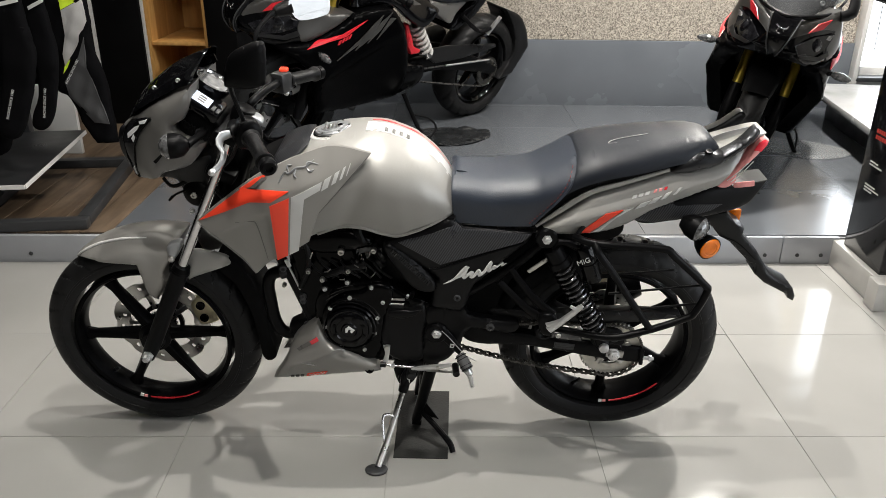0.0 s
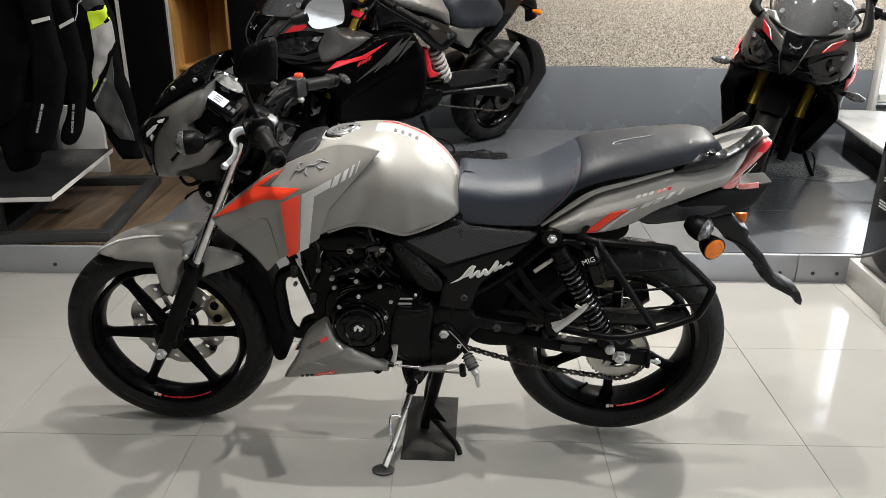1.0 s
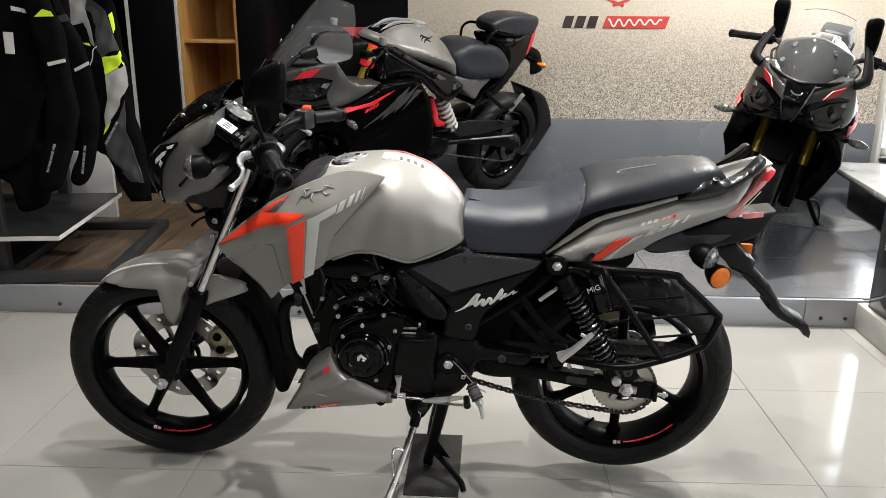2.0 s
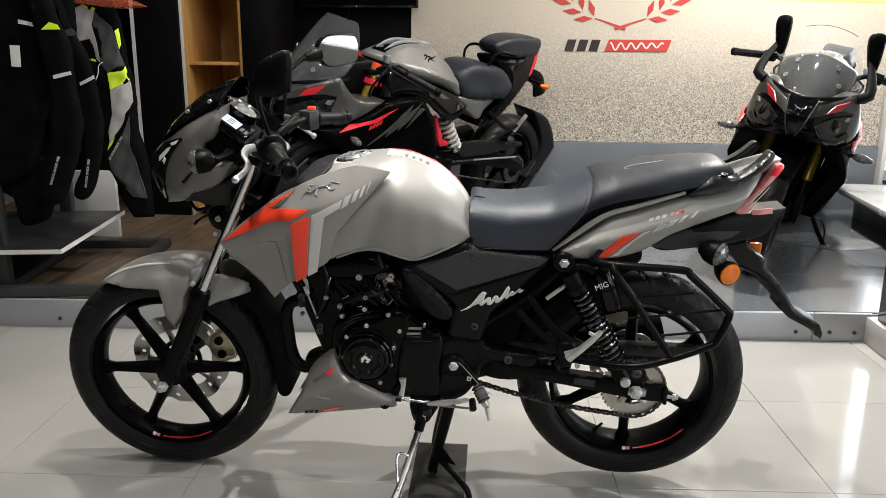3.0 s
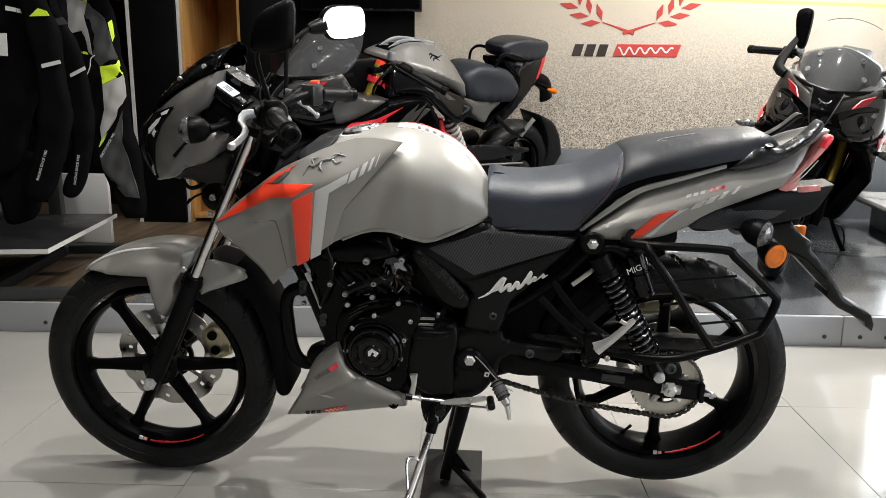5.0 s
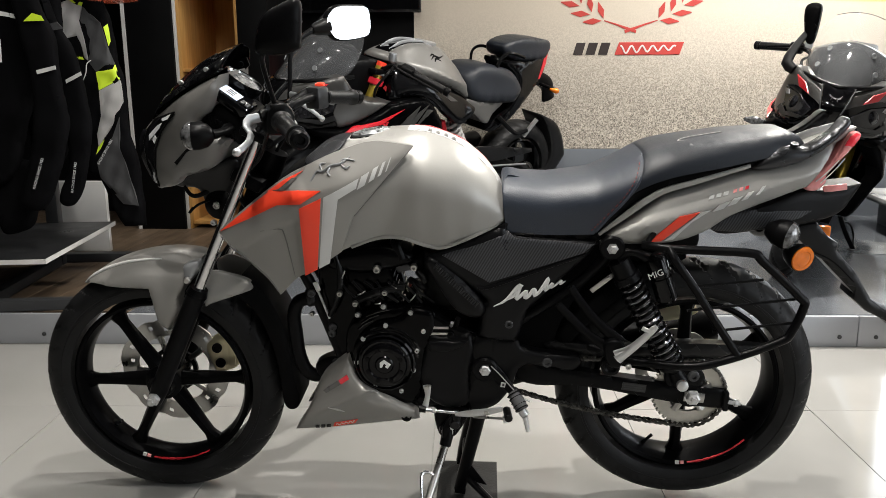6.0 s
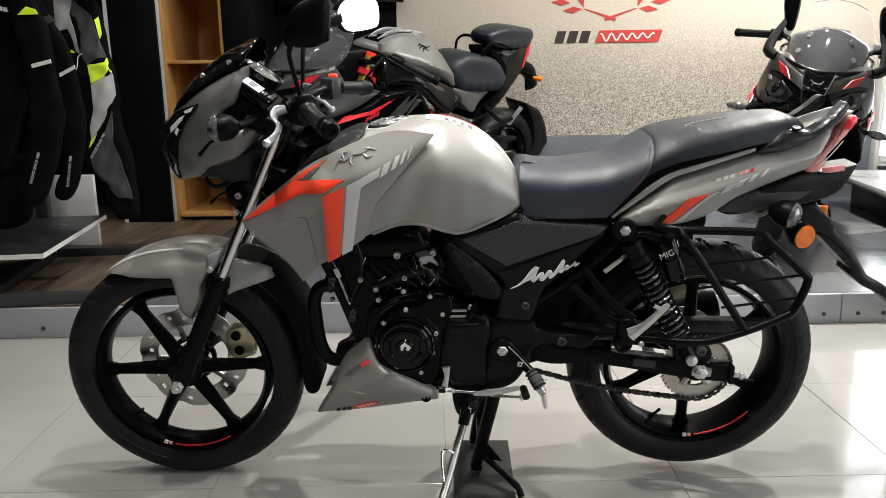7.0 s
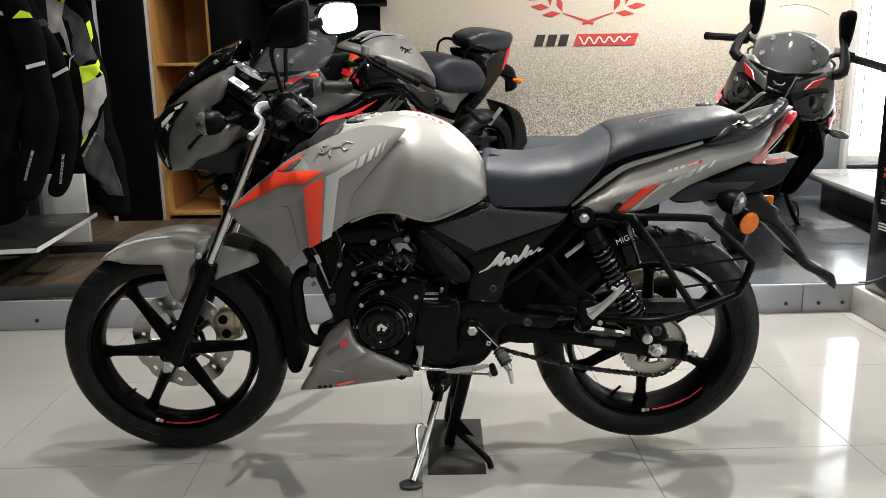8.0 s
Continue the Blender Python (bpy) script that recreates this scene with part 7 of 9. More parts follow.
part("pivot_bolt", lathe([(0, 0.014), (0.010, 0.014), (0.012, 0.011), (0.012, 0.006), (0.018, 0.006), (0.019, 0)], (0.808, -0.112, 0.402), (0, -1, 0), 6), M_ALU, bike, "bright swingarm pivot bolt", 25)
for s in (-1, 1):
    arm = Shell([(0.870, 0.425, 0.085), (0.960, 0.405, 0.088), (1.055, 0.386, 0.090), (1.280, 0.358, 0.092), (1.376, 0.348, 0.092, 1), (1.380, 0.300, 0.092, 1), (1.283, 0.309, 0.092), (1.055, 0.350, 0.090), (0.930, 0.352, 0.088), (0.880, 0.372, 0.085)], 0.006, 0.012)
    part("swingarm", arm.mesh(0.015, 0.028, s), M_TUBE, bike, "black box-section swingarm", 45)
part("chain_guard", Shell([(0.960, 0.455, 0.07), (1.156, 0.449, 0.078), (1.257, 0.461, 0.08), (1.433, 0.456, 0.08), (1.461, 0.443, 0.08), (1.274, 0.420, 0.08), (1.10, 0.425, 0.08), (0.98, 0.430, 0.07)], 0.006, 0.012).mesh(0.014, 0.03), M_PLATE, bike, "black plastic chain guard")
part("swingarm_label", moved(box(-0.028, 0.028, -0.001, 0, -0.010, 0.010), Matrix.Translation((1.160, -0.0985, 0.355)) @ Matrix.Rotation(radians(7), 4, "Y")), M_SHELFTOP, bike, "dark printed label", 0)
for k in range(3):
    part("label_line", moved(box(-0.024, 0.024 - 0.006 * (k % 2), -0.002, -0.0008, -0.0015, 0.0015), Matrix.Translation((1.160, -0.0985, 0.361 - 0.006 * k)) @ Matrix.Rotation(radians(7), 4, "Y")), M_FRAME, bike, smooth=0)
part("axle_slot", tube([(1.278, -0.0985, 0.334), (1.325, -0.0985, 0.330)], 0.013, 10, 1, flat=0.35), M_STEEL, bike)
part("rear_axle_nut", lathe([(0, 0.020), (0.003, 0.020), (0.003, 0.016), (0.014, 0.016), (0.016, 0.012), (0.016, 0.008), (0.022, 0.007), (0.022, 0)], (1.297, -0.100, 0.333), (0, -1, 0), 6), M_ALU, bike, "bright rear axle nut", 25)
part("chain_adjuster", tube([(1.375, -0.10, 0.322), (1.410, -0.10, 0.318)], 0.005, 8, 1), M_ALU, bike)
part("adjuster_nut", rod((1.396, -0.10, 0.320), (1.404, -0.10, 0.319), 0.009, seg=6), M_ALU, bike, smooth=25)
part("adjuster_plate", box(1.370, 1.382, -0.105, -0.075, 0.298, 0.348, 0.003), M_TUBE, bike)
# rear caliper beyond the wheel
part("rear_caliper", moved(Shell([(1.230, 0.475, 0), (1.275, 0.500, 0), (1.330, 0.500, 0), (1.345, 0.475, 0), (1.300, 0.455, 0), (1.245, 0.450, 0)], 0.022, 0.02).mesh(0.012), Matrix.Translation((0, 0.09, 0))), M_GOLD, bike, "pale gold rear brake caliper")
part("brake_hose", tube([(1.25, 0.07, 0.50), (1.21, 0.06, 0.56), (1.30, 0.05, 0.585), (1.20, 0.08, 0.62), (1.05, 0.09, 0.60)], 0.005, 8), M_GRIP, bike)
part("clip_and_glint", tube([(1.33, 0.06, 0.505), (1.36, 0.06, 0.515), (1.42, 0.06, 0.52)], 0.010, 8), M_ALU, bike)


def coil_bm(p0, p1, R, r, turns, sides=8):
    p0, p1 = Vector(p0), Vector(p1)
    d, a, b = frame_along(p1 - p0)
    n = int(turns * 22)
    return tube([p0.lerp(p1, i / n) + R * (a * math.cos(2 * math.pi * turns * i / n) + b * math.sin(2 * math.pi * turns * i / n)) for i in range(n + 1)], r, sides, 1)


for s in (-1, 1):
    T, Bm = Vector((1.084, 0.128 * s, 0.711)), Vector((1.258, 0.128 * s, 0.388))
    ax = (Bm - T).normalized()
    part("shock_body", tube([T + ax * 0.035, T + ax * 0.09, T + ax * 0.10, T + ax * 0.30, Bm - ax * 0.02], [0.024, 0.026, 0.016, 0.015, 0.014], 16, 2), M_TUBE, bike, "black gas shock absorber")
    part("shock_spring", coil_bm(T + ax * 0.085, T + ax * 0.315, 0.0265, 0.0045, 15), M_SPRING, bike, "black coil spring")
    part("spring_seat", rod(T + ax * 0.312, T + ax * 0.324, 0.032, 0.028, 20), M_TUBE, bike)
    part("adjuster_cam", rod(T + ax * 0.072, T + ax * 0.088, 0.030, 0.031, 20), M_TUBE, bike)
    part("shock_eye", lathe([(-0.016, 0.026), (0.010, 0.028), (0.014, 0.024)], T, (0, s, 0), 24), M_TUBE, bike)
    part("shock_nut", lathe([(0, 0.013), (0.003, 0.013), (0.003, 0.0105), (0.010, 0.0105), (0.012, 0.008), (0.012, 0.005), (0.017, 0.005), (0.017, 0)], T + Vector((0, 0.012 * s, 0)), (0, s, 0), 6), M_ALU, bike, smooth=25)
    part("shock_fork", tube([Bm - ax * 0.03, Bm], [0.016, 0.020], 12, 1), M_TUBE, bike)
    part("shock_nut", lathe([(0, 0.014), (0.008, 0.013), (0.010, 0.009), (0.012, 0)], Bm + Vector((0, 0.02 * s, 0)), (0, s, 0), 16), M_ALU, bike)
    can0, can1 = Vector((1.175, 0.132 * s, 0.700)), Vector((1.214, 0.132 * s, 0.588))
    cax = (can1 - can0).normalized()
    part("gas_canister", lathe([(0, 0.010), (0.004, 0.018), (0.014, 0.024), (0.052, 0.024), (0.054, 0.021), (0.058, 0.021), (0.060, 0.024), (0.112, 0.0245), (0.118, 0.020), (0.118, 0)], can0, cax, 28), M_GLOSSBLACK, bike, "black shock gas canister with a pale mark")
    part("canister_link", tube([T + ax * 0.03, Vector((1.125, 0.13 * s, 0.700)), can0 + cax * 0.02], [0.014, 0.009, 0.015], 10), M_TUBE, bike)
word = bpy.data.curves.new("canister_word", "FONT")
word.body, word.size, word.extrude, word.align_x = "MIG", 0.020, 0.0008, "CENTER"
word.materials.append(M_PRINT)
ob = new("canister_word", word)
ob.parent = bike
ob.matrix_basis = Matrix.Translation((1.1805, -0.1575, 0.652)) @ Matrix.Rotation(radians(-24), 4, "Y") @ Matrix.Rotation(radians(90), 4, "X")
ob["label"] = "white printed word"
bolt(bike, 1.295, -0.098, 0.388, 0.014, 0.008, M_FRAME)
part("shock_mount", Shell([(1.235, 0.400, 0.095), (1.262, 0.415, 0.095), (1.315, 0.400, 0.095), (1.318, 0.360, 0.095), (1.24, 0.360, 0.095)], 0.004, 0.01).mesh(0.014, 0.04), M_TUBE, bike)

# pillion peg hanger and rider peg
for s in (-1, 1):
    part("peg_hanger", tube([(1.000, 0.115 * s, 0.612), (1.022, 0.122 * s, 0.580), (1.060, 0.135 * s, 0.536), (1.112, 0.150 * s, 0.492)], [0.009, 0.010, 0.011, 0.015], 10, flat=0.7), M_TUBE, bike, "black pillion footrest hanger")
    part("peg_hanger", tube([(0.972, 0.115 * s, 0.570), (1.000, 0.122 * s, 0.542), (1.048, 0.135 * s, 0.500), (1.115, 0.150 * s, 0.464)], [0.009, 0.010, 0.011, 0.016], 10, flat=0.7), M_TUBE, bike)
    part("peg_bracket", Shell([(1.075, 0.492, 0.160), (1.105, 0.505, 0.165), (1.125, 0.480, 0.165), (1.112, 0.440, 0.165), (1.085, 0.442, 0.160)], 0.008, 0.012).mesh(0.012, 0.03, s), M_TUBE, bike)
    peg = join(tube([(1.102, 0.178 * s, 0.463), (1.130, 0.184 * s, 0.492), (1.158, 0.190 * s, 0.524), (1.176, 0.195 * s, 0.548)], [0.011, 0.0095, 0.0085, 0.0075], 8, 1, flat=0.45), tube([(1.096, 0.177 * s, 0.476), (1.118, 0.181 * s, 0.487), (1.142, 0.187 * s, 0.506)], [0.009, 0.008, 0.006], 8, 1, flat=0.45), tube([(1.150, 0.189 * s, 0.545), (1.166, 0.193 * s, 0.538), (1.180, 0.196 * s, 0.552)], [0.005, 0.007, 0.006], 8, 1, flat=0.5))
    part("pillion_peg", peg, M_ALU, bike, "folded aluminium pillion footrest", 40)
    bolt(bike, 1.128, -0.178, 0.447, 0.007, 0.006) if s < 0 else None
    part("hanger_lug", lathe([(0, 0.022), (0.018, 0.022), (0.020, 0.015), (0.016, 0.010), (0.016, 0)], (1.095, 0.125 * s, 0.428), (0, s, 0), 20), M_TUBE, bike)
part("hanger_plate", moved(box(-0.031, 0.031, -0.004, 0, -0.006, 0.006, 0.002), Matrix.Translation((1.068, -0.121, 0.625)) @ Matrix.Rotation(radians(-40), 4, "Y")), M_STEEL, bike, "bare steel bracket")
part("rider_peg", tube([(0.872, -0.172, 0.374), (0.882, -0.186, 0.362), (0.893, -0.198, 0.345)], [0.012, 0.0155, 0.0150], 16, 2), M_CLOTHMID, bike, "ribbed grey rubber rider footrest")
for k in range(5):
    p = Vector((0.874, -0.175, 0.371)).lerp(Vector((0.892, -0.197, 0.347)), k / 4)
    part("peg_rib", lathe([(-0.0010, 0.0166), (0.0010, 0.0166), (0.0010, 0.012), (-0.0010, 0.012), (-0.0010, 0.0166)], p, (0.018, -0.022, -0.024), 14), M_MATTE, bike)
part("peg_tip", tube([(0.892, -0.199, 0.344), (0.900, -0.204, 0.333)], [0.0105, 0.0095], 12, 1), M_ALU, bike)
part("peg_pin", tube([(0.899, -0.206, 0.332), (0.903, -0.208, 0.314), (0.906, -0.210, 0.297)], [0.0065, 0.0055, 0.0045], 12, 2), M_ALU, bike)
part("peg_arm", tube([(0.825, -0.112, 0.402), (0.848, -0.118, 0.378), (0.875, -0.140, 0.358)], [0.018, 0.016, 0.011], 12, flat=0.35), M_TUBE, bike)
part("peg_sticker", moved(box(-0.006, 0.006, -0.0015, 0, -0.006, 0.006), Matrix.Translation((0.851, -0.1285, 0.371)) @ Matrix.Rotation(radians(8), 4, "Y")), M_PRINT, bike, smooth=0)
part("sticker_dot", box(0.8485, 0.8535, -0.1310, -0.1299, 0.3685, 0.3735), M_FRAME, bike, smooth=0)
part("spring_wire", tube([(0.822, -0.125, 0.417), (0.844, -0.13, 0.396), (0.888, -0.15, 0.355), (0.914, -0.15, 0.339)], 0.0014, 6), M_ALU, bike)
# gear lever and linkage
part("gear_arm", tube([(0.671, -0.118, 0.360), (0.672, -0.120, 0.335), (0.666, -0.122, 0.306)], [0.0105, 0.0065, 0.008], 10, flat=0.6), M_ALU, bike)
part("gear_arm_bolt", lathe([(0, 0.006), (0.005, 0.0055), (0.005, 0.003), (0.003, 0)], (0.671, -0.124, 0.358), (0, -1, 0), 12), M_STEEL, bike)
part("link_joint", tube([(0.652, -0.126, 0.303), (0.668, -0.126, 0.301)], 0.0085, 10, 1), M_GRIP, bike)
part("gear_rod", tube([(0.664, -0.126, 0.300), (0.752, -0.126, 0.293)], 0.0038, 10, 1), M_CHROME, bike)
part("rod_nut", rod((0.682, -0.126, 0.2985), (0.692, -0.126, 0.2978), 0.0058, seg=6), M_ALU, bike, smooth=25)
part("gear_lever", tube([(0.738, -0.128, 0.290), (0.775, -0.130, 0.2945), (0.815, -0.131, 0.301), (0.850, -0.132, 0.309)], [0.0045, 0.0095, 0.0085, 0.006], 10, flat=0.45), M_ALU, bike, "bare aluminium gear lever")
part("lever_bolt", lathe([(0, 0.006), (0.004, 0.0055), (0.004, 0.003), (0.002, 0)], (0.812, -0.134, 0.300), (0, -1, 0), 12), M_STEEL, bike)
part("gear_rod", tube([(0.780, -0.128, 0.285), (0.852, -0.128, 0.281)], 0.0032, 8, 1), M_STEEL, bike)
part("lever_rubber", rod((0.860, -0.125, 0.304), (0.864, -0.170, 0.304), 0.0095, seg=16, bevel=0.002), M_GRIP, bike)
part("lever_tail", tube([(0.857, -0.13, 0.290), (0.858, -0.132, 0.274)], [0.007, 0.0055], 10, 1, flat=0.6), M_ALU, bike)
part("stand_switch", tube([(0.738, -0.112, 0.290), (0.742, -0.115, 0.268)], [0.0085, 0.010], 12, 1), M_GRIP, bike)
# side stand
part("stand_bracket", Shell([(0.690, 0.290, 0.085), (0.770, 0.285, 0.085), (0.745, 0.220, 0.085), (0.725, 0.205, 0.085), (0.695, 0.215, 0.085)], 0.006, 0.012).mesh(0.014, 0.03), M_TUBE, bike)
part("stand_pivot", lathe([(0, 0.021), (0.010, 0.020), (0.012, 0.017)], (0.718, -0.094, 0.231), (0, -1, 0), 24), M_TUBE, bike)
part("pivot_ring", lathe([(0.010, 0.0145), (0.016, 0.0140), (0.016, 0.0085), (0.012, 0.0080), (0.012, 0.0)], (0.718, -0.094, 0.231), (0, -1, 0), 24), M_ALU, bike, "bright pivot ring")
part("switch_pod", rod((0.735, -0.092, 0.262), (0.737, -0.122, 0.256), 0.013, seg=16, bevel=0.002), M_PLATE, bike)
part("pod_screw", lathe([(0, 0.006), (0.004, 0.0055), (0.004, 0)], (0.730, -0.112, 0.246), (0, -1, 0), 12), M_ALU, bike)
part("stand_fork", tube([(0.735, -0.090, 0.262), (0.722, -0.100, 0.240), (0.716, -0.108, 0.215)], [0.016, 0.020, 0.013], 12, 2, flat=0.55), M_TUBE, bike)
part("stand_spring_post", rod((0.738, -0.085, 0.258), (0.740, -0.112, 0.262), 0.008), M_STEEL, bike)
part("side_stand", tube([(0.722, -0.098, 0.225), (0.700, -0.130, 0.160), (0.672, -0.190, 0.085), (0.648, -0.246, 0.036)], [0.0105, 0.0095, 0.0095, 0.0095], 12, 3), M_STEEL, bike, "bare metal side stand")
part("side_stand_collar", tube([(0.722, -0.095, 0.238), (0.712, -0.112, 0.196)], [0.016, 0.014], 12, 1), M_TUBE, bike)
part("side_stand_foot", moved(lathe([(-0.004, 0.030), (0.002, 0.032), (0.005, 0.027), (0.005, 0)], (0, 0, 0), (0, 0, 1), 24), Matrix.Translation((0.644, -0.252, 0.030)) @ Matrix.Rotation(radians(-LEAN_DEG), 4, "X") @ Matrix.Diagonal((1.0, 0.75, 1, 1))), M_FRAME, bike)
part("side_stand_tang", tube([(0.690, -0.150, 0.135), (0.672, -0.158, 0.150), (0.658, -0.170, 0.145), (0.662, -0.195, 0.085), (0.666, -0.205, 0.068)], 0.004, 8), M_CHROME, bike)
# centre stand
for s in (-1, 1):
    y = -0.035 if s < 0 else 0.105
    part("centre_stand_leg", tube([(0.800, y, 0.280), (0.785, y, 0.200), (0.755, y * 1.1, 0.070), (0.745, y * 1.1, 0.020 - 0.10 * y)], [0.020, 0.018, 0.016, 0.015], 12, 3), M_TUBE, bike, "black centre stand leg")
    part("centre_stand_foot", tube([(0.733, y * 1.1, 0.022 - 0.10 * y), (0.760, y * 1.1, 0.018 - 0.10 * y)], 0.012, 10, 1), M_TUBE, bike)
part("centre_stand_bar", tube([(0.760, -0.04, 0.085), (0.760, 0.11, 0.085)], 0.011, 12, 1), M_TUBE, bike)
part("centre_stand_tang", tube([(0.765, -0.045, 0.062), (0.800, -0.080, 0.048), (0.835, -0.125, 0.038), (0.850, -0.150, 0.034), (0.858, -0.165, 0.018)], [0.009, 0.009, 0.009, 0.009, 0.008], 10), M_TUBE, bike, "black centre stand kick arm")
part("centre_stand_gusset", Shell([(0.762, 0.100, 0.045), (0.775, 0.100, 0.045), (0.815, 0.062, 0.075), (0.770, 0.058, 0.05)], 0.001, 0.01, sharp=True).mesh(0.02, 0.004), M_TUBE, bike)

# --- saree guard: tubes and thin cross rods beside the rear wheel ---
GY = -0.205
G = [(1.150, GY + 0.06, 0.722), (1.200, GY + 0.02, 0.725), (1.355, GY, 0.724), (1.385, GY, 0.706), (1.470, GY, 0.628), (1.482, GY, 0.606), (1.462, GY, 0.545), (1.440, GY, 0.524), (1.340, GY, 0.482), (1.250, GY, 0.462), (1.112, GY + 0.06, 0.448)]
part("leg_guard", tube(G, 0.0095, 12, 4), M_TUBE, bike, "black tubular leg guard beside the rear wheel")
part("guard_brace", tube([(1.196, GY + 0.02, 0.726), (1.206, GY, 0.705), (1.250, GY, 0.645), (1.300, GY, 0.570), (1.356, GY, 0.490)], 0.009, 12, 4), M_TUBE, bike)
for a, b in (((1.250, 0.648), (1.392, 0.664)), ((1.240, 0.592), (1.472, 0.622)), ((1.298, 0.545), (1.466, 0.567))):
    part("guard_rod", tube([(a[0], GY + 0.004, a[1]), (b[0], GY + 0.004, b[1])], 0.0032, 8, 1), M_TUBE, bike)
part("guard_clip", tube([(1.155, GY + 0.06, 0.715), (1.165, GY + 0.07, 0.735), (1.18, GY + 0.08, 0.745)], 0.009, 8, flat=0.5), M_TUBE, bike)

# ---------- fairing-clad sport motorcycle, built once and copied ----------
def sport_bike(m, mirrors=True):
    b = thing("sport_motorcycle", "grey and gloss black faired sport motorcycle leaning on its stand", "motorcycle", m, "sport motorcycles on the platform")
    F, R = Vector((0.03, 0, 0.300)), Vector((1.365, 0, 0.305))
    for c, half, nm in ((F, 0.056, "front_wheel"), (R, 0.076, "rear_wheel")):
        w = part(nm, tyre_bm(c, 0.300, half, 0.105, 40), M_RUBBER, b, "black road tyre on a black cast rim", 50)
        rr, hw = 0.199, half * 0.74
        part("rim", lathe([(-hw, rr + 0.004), (-hw - 0.004, rr - 0.004), (-hw * 0.8, rr - 0.016), (-0.012, rr - 0.028), (0.012, rr - 0.028), (hw * 0.8, rr - 0.016), (hw + 0.004, rr - 0.004), (hw, rr + 0.004), (0, rr - 0.010), (-hw, rr + 0.004)], c, (0, 1, 0), 64), M_GLOSSBLACK, w)
        for k in range(5):
            part("spoke", spoke_bm(c, 0.3 + k * 2 * math.pi / 5, 0.035, rr - 0.022, 0.022, 0.012, 0.024), M_GLOSSBLACK, w)
        part("hub", lathe([(-0.06, 0.03), (-0.03, 0.045), (0.03, 0.045), (0.06, 0.03)], c, (0, 1, 0), 24), M_BLACK, w)
        part("brake_disc", petal_disc(c + Vector((0, 0.058, 0)), 0.09, 0.145 if c is F else 0.115, 0.005), M_STEEL, w)
    fd = Vector((0.19, 0, 0.60)).normalized()
    for s in (-1, 1):
        p = Vector((F.x, 0.105 * s, F.z))
        part("fork_leg", tube([p - fd * 0.03, p + fd * 0.05, p + fd * 0.17], [0.02, 0.027, 0.025], 14, 2), M_TUBE, b)
        part("fork_tube", rod(p + fd * 0.16, p + fd * 0.64, 0.022, seg=18), M_FORKGOLD, b, "gold anodised fork tube")
        part("fork_cap", rod(p + fd * 0.64, p + fd * 0.66, 0.022, seg=12), M_RED, b)
    part("front_mudguard", fender_bm(F, 0.325, radians(140), radians(30), 0.075, 0.05), M_BLACK, b, "black front mudguard", 60)
    part("top_clamp", moved(box(-0.05, 0.06, -0.14, 0.14, -0.012, 0.012, 0.008), Matrix.Translation(F + fd * 0.62)), M_BLACK, b)
    # fairings
    def flared(pts):
        return [(p[0], p[1], p[2] * (1.13 if p[2] > 0.11 else 1.0), *p[3:]) for p in pts]

    up = Shell(flared([(-0.262, 0.740, 0.030), (-0.225, 0.800, 0.050), (-0.130, 0.850, 0.115), (-0.040, 0.885, 0.165, 1), (0.034, 0.800, 0.185), (0.120, 0.785, 0.190), (0.213, 0.780, 0.185, 1), (0.096, 0.728, 0.198), (-0.033, 0.676, 0.180), (-0.159, 0.656, 0.125), (-0.225, 0.690, 0.080)]), 0.022, 0.05)
    cheek = Shell([(-0.250, 0.758, 0), (-0.225, 0.800, 0), (-0.130, 0.850, 0), (-0.040, 0.885, 0, 1), (0.034, 0.800, 0), (0.120, 0.785, 0), (0.213, 0.780, 0, 1), (0.096, 0.728, 0), (-0.033, 0.677, 0), (-0.060, 0.680, 0, 1), (-0.072, 0.735, 0), (-0.050, 0.802, 0, 1), (-0.115, 0.806, 0), (-0.222, 0.769, 0, 1)], 0, 0.03)
    part("upper_fairing", cheek.mesh(0.012, over=up), M_SPGREY, b, "satin dark grey upper fairing with red accents", 40)
    lampbox = Shell([(-0.262, 0.740, 0), (-0.250, 0.757, 0, 1), (-0.222, 0.768, 0, 1), (-0.115, 0.805, 0), (-0.050, 0.801, 0, 1), (-0.073, 0.735, 0), (-0.061, 0.680, 0, 1), (-0.159, 0.656, 0), (-0.225, 0.690, 0)], 0, 0.03)
    part("headlamp_surround", lampbox.mesh(0.012, over=up, lift=-0.004), M_GLOSSBLACK, b, "black headlamp surround", 40)
    low = Shell(flared([(-0.150, 0.650, 0.150), (-0.033, 0.671, 0.195), (0.096, 0.723, 0.200), (0.213, 0.775, 0.188, 1), (0.395, 0.785, 0.178), (0.480, 0.755, 0.178), (0.560, 0.650, 0.170), (0.610, 0.520, 0.165), (0.625, 0.400, 0.150), (0.613, 0.300, 0.120, 1), (0.500, 0.275, 0.110), (0.250, 0.285, 0.115), (0.074, 0.312, 0.150, 1), (0.030, 0.415, 0.180), (0.000, 0.540, 0.205)]), 0.030, 0.06, extra=lambda x, z: 0.010 * math.exp(-(((z - 0.60) - 0.35 * (x - 0.3)) / 0.03) ** 2))
    for s in (-1, 1):
        part("lower_fairing", low.mesh(0.018, 0.05, s), M_DEEPBLACK, b, "gloss black lower fairing", 50)
        sp = Shell([(0.300, 0.905, 0.120), (0.500, 0.862, 0.140), (0.700, 0.800, 0.125), (0.790, 0.756, 0.120, 1), (0.850, 0.705, 0.130), (0.740, 0.640, 0.150), (0.620, 0.690, 0.165), (0.505, 0.765, 0.170), (0.395, 0.790, 0.172), (0.235, 0.790, 0.178, 1)], 0.012, 0.03)
